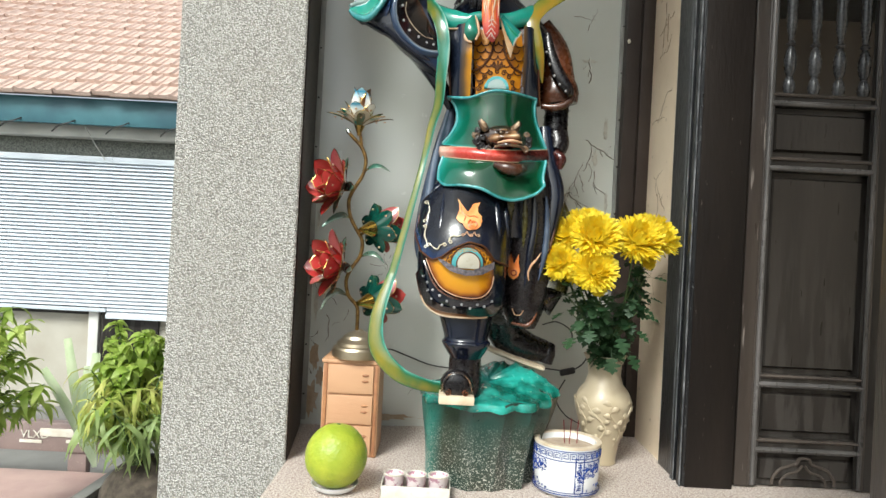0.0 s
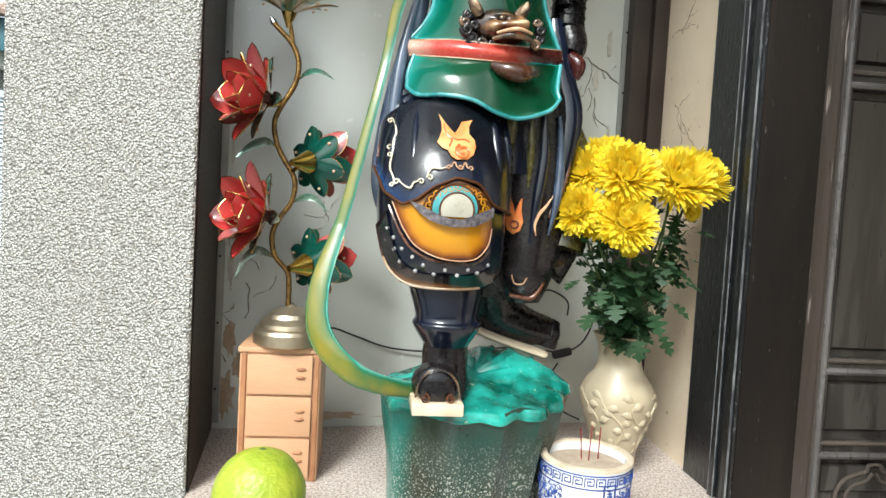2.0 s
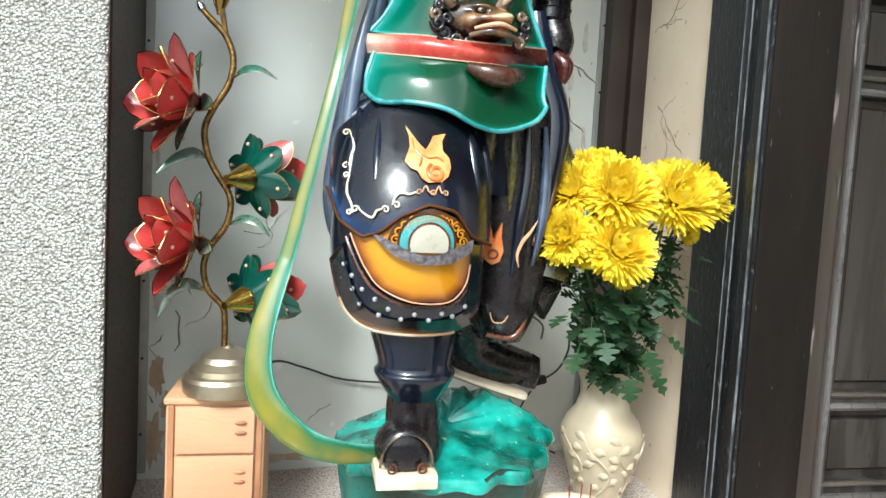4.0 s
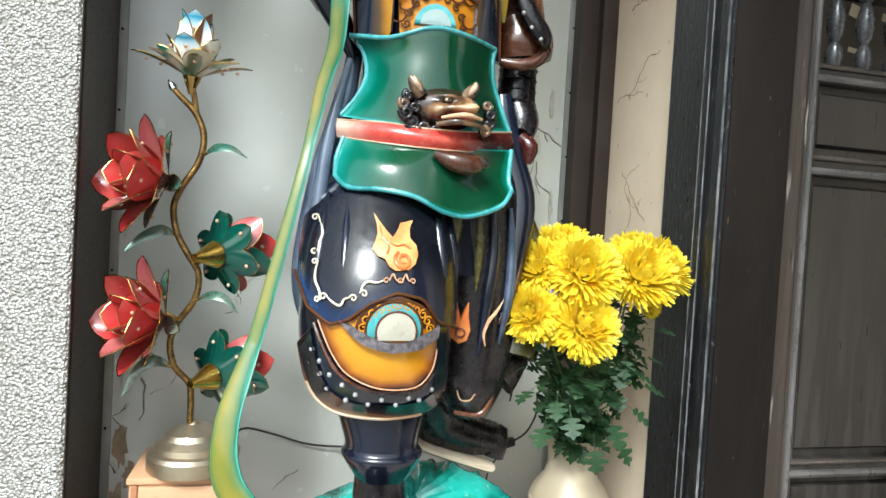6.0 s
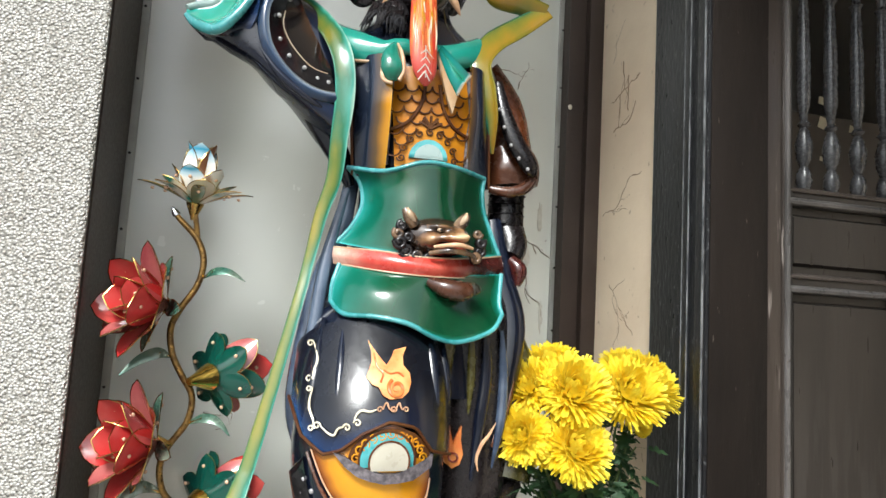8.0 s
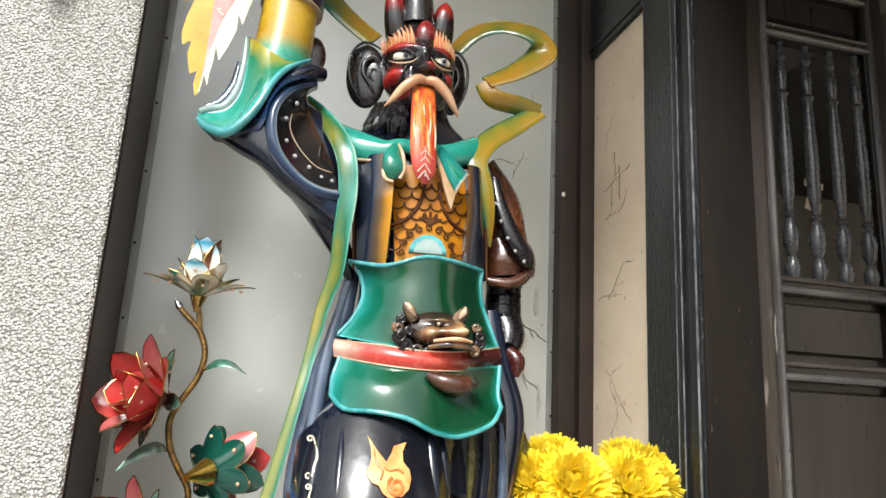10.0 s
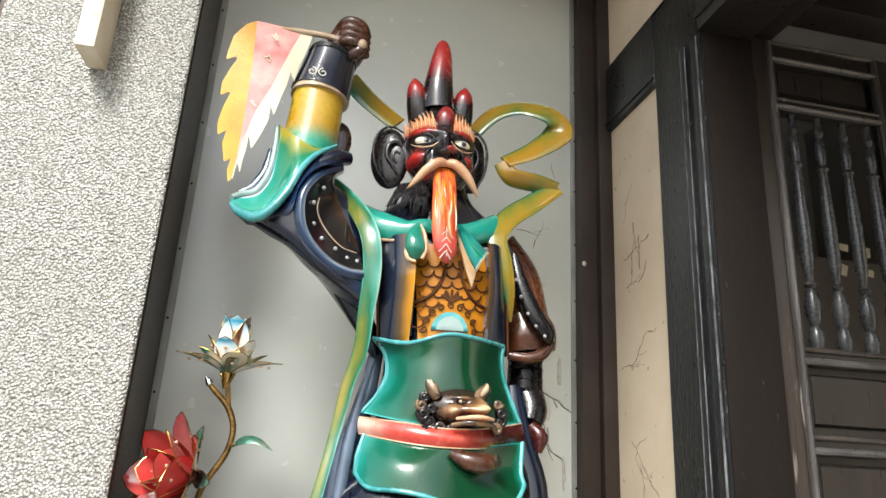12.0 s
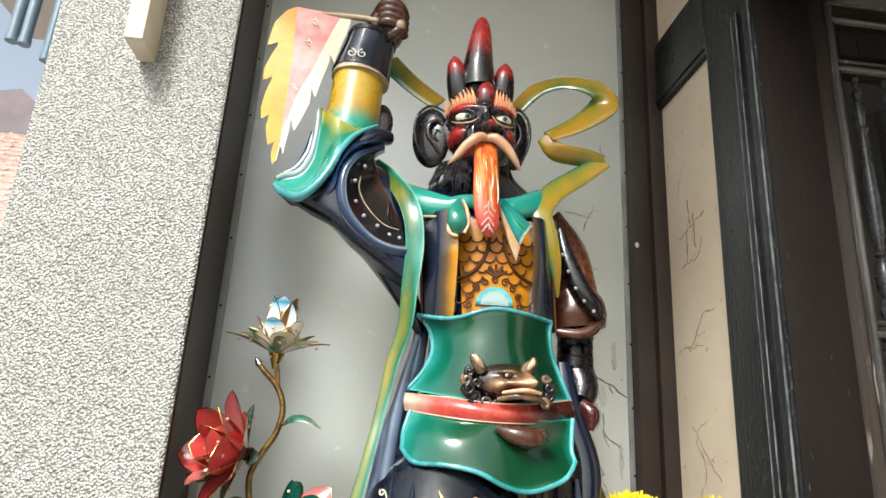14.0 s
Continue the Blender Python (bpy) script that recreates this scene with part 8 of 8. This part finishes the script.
# ---- pomelo on a dish, candle cups ----
def pomelo():
    c = Vector((-0.274, 1.870, 0.095))
    r = 0.088
    p = empty("pomelo", (c.x, c.y, 0.012), "large green pomelo standing on a white dish", "pomelo")
    v, f = ball((0, 0, 0), 1.0, 40, 26)
    out = []
    for x, y, z in v:
        k = 1 + 0.05 * max(0, z) ** 3 - 0.03 * max(0, z - 0.85) * 4 + 0.012 * noise.noise(Vector((x, y, z)) * 2.2)
        out.append((c.x + r * x * k, c.y + r * y * k, 0.012 + r * 0.97 + r * z * k))
    part("fruit", (out, f), "pomelo", p)
    part("stem_end", ball((c.x + 0.003, c.y, 0.012 + r * 1.98), (0.007, 0.007, 0.004), 10, 6), "stemgreen", p)
    d = lathe((c.x, c.y, 0), [(0.040, 0.0), (0.042, 0.004), (0.055, 0.012), (0.066, 0.024), (0.068, 0.024), (0.058, 0.010), (0.0, 0.008)], 32)
    tagged(Build().add(d, "porcelain").make("dish"), "shallow white porcelain dish under the pomelo", "dish")


pomelo()


def candle_tray():
    c = Vector((-0.043, 1.868, 0.043))
    t = empty("candle_tray", (c.x, c.y, 0), "white paper tray holding small candle cups", "tray")
    part("bottom", box((c.x - 0.098, c.y - 0.040, 0), (c.x + 0.098, c.y + 0.040, 0.004), 0.001), "white", t)
    for a, b in (((-0.098, -0.040), (0.098, -0.037)), ((-0.098, 0.037), (0.098, 0.040)), ((-0.098, -0.040), (-0.095, 0.040)), ((0.095, -0.040), (0.098, 0.040))):
        part("side", box((c.x + a[0], c.y + a[1], 0.003), (c.x + b[0], c.y + b[1], 0.034), 0.0008), "white", t)
    for k in (-1, 0, 1):
        q = (c.x + 0.063 * k, c.y, 0.004)
        cup = tagged(Build().add(lathe(q, [(0.024, 0), (0.029, 0.052), (0.0305, 0.054), (0.028, 0.054), (0.026, 0.044), (0.0, 0.042)], 28), "cuppink").make("candle_cup", origin=q), "small white and pink candle cup in the tray", "candle", group="candle cups in the tray")
        part("lid_ring", lathe((q[0], q[1], 0.056), [(0.0305, 0.0), (0.031, 0.003), (0.027, 0.004), (0.026, 0.001)], 28, ring=True), "white", cup)


candle_tray()


# ---- cord and switch along the wall ----
def cord():
    c = empty("power_cord", (-0.165, 2.560, 0.294), "black electric cord with inline switch along the wall", "cord")
    part("cord", tube([(-0.235, 2.400, 0.278), (-0.194, 2.500, 0.310), (-0.120, 2.560, 0.279), (-0.008, 2.575, 0.242), (0.171, 2.580, 0.235), (0.348, 2.580, 0.255), (0.465, 2.550, 0.255), (0.503, 2.520, 0.256), (0.552, 2.500, 0.290), (0.581, 2.500, 0.346), (0.604, 2.560, 0.382)], 0.0028, 7, 4), "rubber", c)
    part("cord", tube([(0.500, 2.550, 0.219), (0.472, 2.570, 0.141), (0.507, 2.550, 0.081), (0.563, 2.500, 0.060)], 0.0025, 7, 4), "rubber", c)
    part("switch", moved(box((-0.030, -0.010, -0.012), (0.030, 0.010, 0.012), 0.007), Matrix.Translation((0.500, 2.515, 0.257)) @ Euler((0, -0.25, 0)).to_matrix().to_4x4()), "rubber", c, "dark inline switch")
    part("cord", tube([(0.393, 2.500, 0.433), (0.447, 2.500, 0.447), (0.502, 2.500, 0.417), (0.517, 2.540, 0.369)], 0.0025, 7, 4), "rubber", c)


cord()


# ---- batten on the pillar ----
def batten():
    a = Vector((-0.662, 2.060, 1.732))
    b = tagged(Build().add(box((a.x - 0.020, a.y - 0.040, a.z - 0.004), (a.x + 0.020, 2.115, a.z + 0.9), 0.003), "creamwood").make("batten"), "cream painted wooden batten fixed to the pillar", "batten")


batten()

# ---- the yard beside the porch ----
def roof_tile_piece(w, l, t=0.030):
    """One interlocking clay tile: a flat pan with a raised side roll and a middle rib; along +y up the slope."""
    prof = [(0.0, 0.0), (0.0, t + 0.012), (0.14, t + 0.016), (0.24, t), (0.44, t), (0.50, t + 0.008), (0.56, t), (0.88, t), (1.0, t + 0.006), (1.0, 0.0)]
    v = [(x * w, y * l, z) for y in (0, 1) for x, z in prof]
    return v, grid_faces(2, len(prof))


def house():
    h = empty("house", (-3.5, 5.5, G0), "low house with clay tile roof, blue eave board and white blinds", "house")
    x0, x1, yw, ze = -8.0, -0.6, 5.40, 1.74
    part("wall", box((x0, yw, G0), (x1, yw + 0.2, 1.70), 0), "housewall", h)
    part("lintel", box((x0, yw - 0.04, 1.32), (x1, yw - 0.002, 1.46), 0.004), "pebblewall", h, "grey pebble-dash lintel band")
    part("eave_board", box((x0, 5.10, 1.53), (x1, 5.14, 1.735), 0.006), "eaveblue", h, "dark blue-green eave board")
    part("soffit", box((x0, 5.14, 1.60), (x1, yw, 1.63), 0), "eaveblue", h)
    part("gutter_beam", box((x0, 5.22, 1.45), (x1, 5.38, 1.545), 0.01), "palebeam", h, "pale grey beam under the eave")
    # flat black sheets on the wall stand for the shade inside window and doorway
    part("window_dark_sheet", box((-4.6, yw - 0.012, 0.02), (-0.7, yw - 0.002, 1.30)), "door", h, "flat black sheet for the shade in the window")
    part("window_post", box((-2.86, yw - 0.05, G0), (-2.78, yw - 0.004, 0.10), 0.004), "palebeam", h)
    part("doorway_dark_sheet", box((-2.76, yw - 0.03, G0), (-2.30, yw - 0.003, 0.06)), "door", h)
    for bx0, bx1, zl in ((-4.9, -2.700, 0.065), (-2.698, -0.75, 0.015)):
        bl = part("blind", box((bx0, yw - 0.105, 1.26), (bx1, yw - 0.065, 1.31), 0.004), "blindwhite", h, "white slatted blind, lowered")
        slat, n = box((bx0, -0.018, -0.0012), (bx1, 0.018, 0.0012)), 0
        z = 1.25
        me = None
        while z > zl + 0.03:
            if me is None:
                ob = Build().add(moved(slat, Matrix.Translation((0, yw - 0.085, z)) @ Euler((radians(52), 0, 0)).to_matrix().to_4x4()), "blindwhite").make("slat", bl)
                me, z_first = ob.data, z
            else:
                ob = new("slat", me)
                ob.parent, ob.matrix_parent_inverse = bl, Matrix.Translation(-parent_place(bl))
                ob.location = (0, 0, z - z_first)
            z -= 0.030
        part("bottom_bar", box((bx0, yw - 0.105, zl - 0.01), (bx1, yw - 0.065, zl + 0.02), 0.003), "blindwhite", bl)
    for k in range(5):
        x = -3.75 + 0.42 * k
        part("hook", tube([(x, 5.10, 1.56), (x - 0.03, 5.06, 1.53), (x - 0.10, 5.06, 1.51), (x - 0.16, 5.07, 1.46)], 0.006, 6, 3), "rubber", h)
    part("pull_cord", tube([(-2.80, 5.05, 1.50), (-2.79, 5.2, 1.38), (-2.76, 5.30, 1.28)], 0.004, 5, 2), "palebeam", h)
    # clay tiles
    ang = math.atan(0.72)
    w, l = 0.150, 0.215
    slope = part("roof", moved(box((x0, 0.10, -0.06), (x1, 6.4, -0.02)), Matrix.Translation((0, 5.02, ze)) @ Euler((ang, 0, 0)).to_matrix().to_4x4()), "tileclay", h, "weathered clay tile roof")
    tp = roof_tile_piece(w * 0.99, l * 1.12)
    lean = Euler((ang - 0.11, 0, 0)).to_matrix().to_4x4()
    mesh, rnd, rest = None, random.Random(2), Build()
    for r in range(30):
        for c in range(49):
            x = x0 + w * (c + 0.5 * (r % 2))
            s = l * r + rnd.uniform(-0.012, 0.012)
            at = Vector((x + rnd.uniform(-0.006, 0.006), 5.02 + s * math.cos(ang), ze + s * math.sin(ang) + rnd.uniform(0, 0.006)))
            if -4.0 < x < -1.95 and r < 20:
                if mesh is None:
                    ob = Build().add(moved(tp, lean), "tileclay").make("tile", slope, sharp=35)
                    mesh = ob.data
                else:
                    ob = new("tile", mesh)
                    ob.parent, ob.matrix_parent_inverse = slope, Matrix.Translation(-parent_place(slope))
                ob.location = at
            else:
                rest.add(moved(tp, Matrix.Translation(at) @ lean), "tileclay")
    tagged(rest.make("tile_rest", slope, sharp=35), kind="stuff")


house()


def hexagon_vent():
    c = Vector((-4.924, 8.800, 4.712))
    v = empty("roof_vent", (c.x, c.y, c.z), "dark mauve gabled vent standing on the tile roof", "vent")
    part("board", moved(prism([(-0.5, -0.15), (0.35, -0.35), (0.45, 0.1), (0.15, 0.35), (-0.5, 0.2)], -0.1, 0.1), Matrix.Translation(c) @ Euler((radians(90), 0, 0)).to_matrix().to_4x4()), "mauve", v)
    part("leg", box((c.x - 0.1, c.y - 0.05, c.z - 1.6), (c.x + 0.1, c.y + 0.05, c.z - 0.1), 0.01), "mauve", v)


def hanging_pipe(px, top, r):
    a = Vector(px)
    ob = Build().add(tube([a, a + Vector((0.01, 0, top))], r, 14, 1), "pipeblue")
    ob.add(tube([a + Vector((0, 0, -0.004)), a + Vector((0, 0, 0.02))], r * 1.12, 14, 1), "pipeblue")
    tagged(ob.make("drain_pipe"), "blue-grey plastic pipe hanging under the eave", "pipe", group="pipes under the eave")


for px, r in (((-1.510, 3.000, 2.282), 0.020), ((-1.464, 3.000, 2.273), 0.020), ((-1.376, 3.000, 2.215), 0.018)):
    hanging_pipe(px, 1.05, r)
solid("porch_eave", (-2.4, 2.5, 3.28), (-0.95, 4.6, 3.40), "ceiling", "pale underside of the porch eave", "ceiling", 0)


# ---- plants ----
def leaf_piece(length, width, bend, fold=0.25, rows=4):
    v = []
    for j in range(rows + 1):
        t = j / rows
        w = width * math.sin(math.pi * (0.08 + 0.92 * t) ** 0.8) if t < 1 else 0.0004
        for s in (-1, 0, 1):
            v.append((s * w, t * length * math.cos(bend * t), -t * length * math.sin(bend * t) + fold * w * abs(s)))
    f = []
    for j in range(rows):
        for s in (0, 1):
            a = j * 3 + s
            f.append((a, a + 1, a + 4, a + 3))
    return v, f


def bush(name, label, base, stems, height, spread, leaves, length, width, bend, mat, seed, lean=(0, 0), group="", start=0.25, droop=0.0):
    """Thin stems from one root with many small leaves along them."""
    rnd = random.Random(seed)
    b = Vector(base)
    thing = empty(name, b, label, "plant", group)
    fol = Build()
    for k in range(stems):
        a = rnd.uniform(0, 6.28)
        d = Vector((math.cos(a) * spread * rnd.uniform(0.3, 1) + lean[0], math.sin(a) * spread * rnd.uniform(0.3, 1) + lean[1], height * rnd.uniform(0.65, 1.05)))
        pts = [b + Vector((rnd.uniform(-0.03, 0.03), rnd.uniform(-0.03, 0.03), 0)), b + d * 0.35 + Vector((0, 0, height * 0.12)), b + d * 0.72 + Vector((0, 0, height * 0.10)), b + d - Vector((0, 0, droop))]
        part("stem", tube(pts, [0.007, 0.005, 0.004, 0.002], 6, 4), "stemgreen", thing)
        path = [Vector(r[:3]) for r in spline(pts, 12)]
        for j in range(leaves):
            t = start + (1 - start) * (j + rnd.random()) / leaves
            p = path[min(len(path) - 1, int(t * (len(path) - 1)))]
            s = rnd.uniform(0.7, 1.15)
            m = Matrix.Translation(p) @ Euler((rnd.uniform(-0.5, 0.7), rnd.uniform(-0.5, 0.5), rnd.uniform(0, 6.28))).to_matrix().to_4x4()
            fol.add(moved(leaf_piece(length * s, width * s, bend * rnd.uniform(0.5, 1.4)), m), mat)
    tagged(fol.make("foliage", thing, sharp=80), kind="stuff")


def trough(a, b, label):
    t = empty("planter", ((a[0] + b[0]) / 2, (a[1] + b[1]) / 2, G0), label, "planter")
    x0, y0, x1, y1, z = a[0], a[1], b[0], b[1], b[2]
    for p, q in (((x0, y0), (x1, y0 + 0.06)), ((x0, y1 - 0.06), (x1, y1)), ((x0, y0 + 0.06), (x0 + 0.06, y1 - 0.06)), ((x1 - 0.06, y0 + 0.06), (x1, y1 - 0.06))):
        part("side", box((p[0], p[1], G0), (q[0], q[1], z), 0.006), "concrete", t)
    part("soil", ball(((x0 + x1) / 2, (y0 + y1) / 2, z - 0.05), ((x1 - x0) / 2 - 0.06, (y1 - y0) / 2 - 0.05, 0.20), 24, 12), "soil", t, "dark rooty soil heaped over the rim")


trough((-1.48, 2.60), (-0.90, 3.05, -0.395), "pale concrete planter trough full of dark rooty soil")
bush("croton_shrub", "bushy shrub with broad bright green leaves", (-1.33, 2.92, -0.34), 22, 0.62, 0.22, 28, 0.068, 0.020, 0.9, "leafbright", 31, lean=(0.02, 0.0), start=0.55)
bush("spider_shrub", "shrub with long narrow arching yellow-green leaves", (-1.27, 2.78, -0.25), 24, 0.36, 0.24, 18, 0.16, 0.0085, 1.5, "leafyellow", 32, start=0.35)
bush("spider_shrub", "low clump of long narrow pale green leaves", (-1.24, 2.72, -0.25), 12, 0.26, 0.22, 13, 0.16, 0.010, 1.3, "leafpale2", 33, start=0.3)
bush("bamboo_bush", "bamboo-like bush with pointed bright green leaves", (-2.26, 2.62, G0), 26, 1.10, 0.26, 44, 0.098, 0.0140, 0.7, "leafbright", 34, lean=(0.46, -0.02), start=0.56)
bush("bamboo_bush", "tall bamboo-like bush with light green leaves", (-2.06, 2.66, G0), 9, 1.75, 0.12, 40, 0.09, 0.0125, 0.7, "leafbright", 35, lean=(0.02, -0.02), start=0.55)
bush("leafy_shrub", "low shrub with broad grey-green leaves", (-1.50, 2.36, G0), 7, 0.36, 0.10, 7, 0.13, 0.04, 0.7, "leafmid", 36, start=0.4)


def cactus():
    c = empty("cactus", (-1.56, 2.92, -0.34), "pale flat-stemmed cactus among the shrubs", "cactus")
    for dx, h, lean in ((-0.06, 0.56, -0.10), (0.05, 0.50, -0.02), (-0.10, 0.42, -0.30), (0.0, 0.44, 0.03)):
        part("pad", tube([(-1.50, 2.92, -0.345), (-1.56 + dx * 0.5, 2.92, -0.34 + h * 0.5), (-1.56 + dx + lean * 0.3, 2.92, -0.34 + h)], [0.010, 0.026, 0.018], 8, 5, flat=0.35), "cactuspale", c)


cactus()


def bench():
    b = empty("stone_bench", (-2.55, 3.55, G0), "rosy terrazzo garden bench with inscribed backrest", "bench")
    zt, zb = -0.343, -0.502
    back = part("backrest", box((-3.3, 3.55, zb), (-1.62, 3.62, zt), 0.012), "benchstone", b)
    part("seat", box((-3.25, 3.10, zb - 0.16), (-1.70, 3.56, zb - 0.10), 0.012), "benchseat", b)
    for x in (-3.05, -1.98):
        part("leg", box((x, 3.18, G0), (x + 0.12, 3.60, zb - 0.155), 0.01), "benchstone", b)
        part("back_post", box((x, 3.565, zb - 0.12), (x + 0.10, 3.615, zb + 0.01), 0.004), "benchstone", b)
    cu = bpy.data.curves.new("lettering", "FONT")
    cu.body, cu.size, cu.extrude = "VLXD", 0.060, 0.002
    tmp = bpy.data.objects.new("lettering", cu)
    me = bpy.data.meshes.new_from_object(tmp)
    bpy.data.objects.remove(tmp)
    me.materials.clear()
    me.materials.append(MAT["white"])
    ob = new("lettering", me)
    ob.parent, ob.matrix_parent_inverse = back, Matrix.Translation(-parent_place(back))
    p = Vector((-2.230, 3.545, -0.429))
    ob.matrix_basis = pose(p.x, 3.546, p.z, 90, 0, 0)
    ob["label"] = "white painted lettering"
    for a, z, w, h in (((-2.000, 3.545, -0.396), 0, 0.250, 0.042), ((-2.174, 3.545, -0.448), 0, 0.120, 0.016), ((-1.927, 3.545, -0.441), 0, 0.110, 0.016)):
        a = Vector(a)
        part("painted_bar", box((a.x - w / 2, 3.543, a.z - h / 2), (a.x + w / 2, 3.551, a.z + h / 2), 0.001), "white", back)


bench()
tagged(Build().add(box((-30, 24, G0), (30, 24.4, 2.2), 0), "housewall").make("backdrop"), "plain distant yard wall", "wall", kind="structure")
hexagon_vent()
# added wall behind the camera; its height sets how much low sky reflects
tagged(Build().add(box((-14, -9.3, G0), (14, -9.0, 0.9), 0), "housewall").make("wall_behind_added"), "unseen buff wall added behind the camera to shape reflections", "wall", kind="structure")
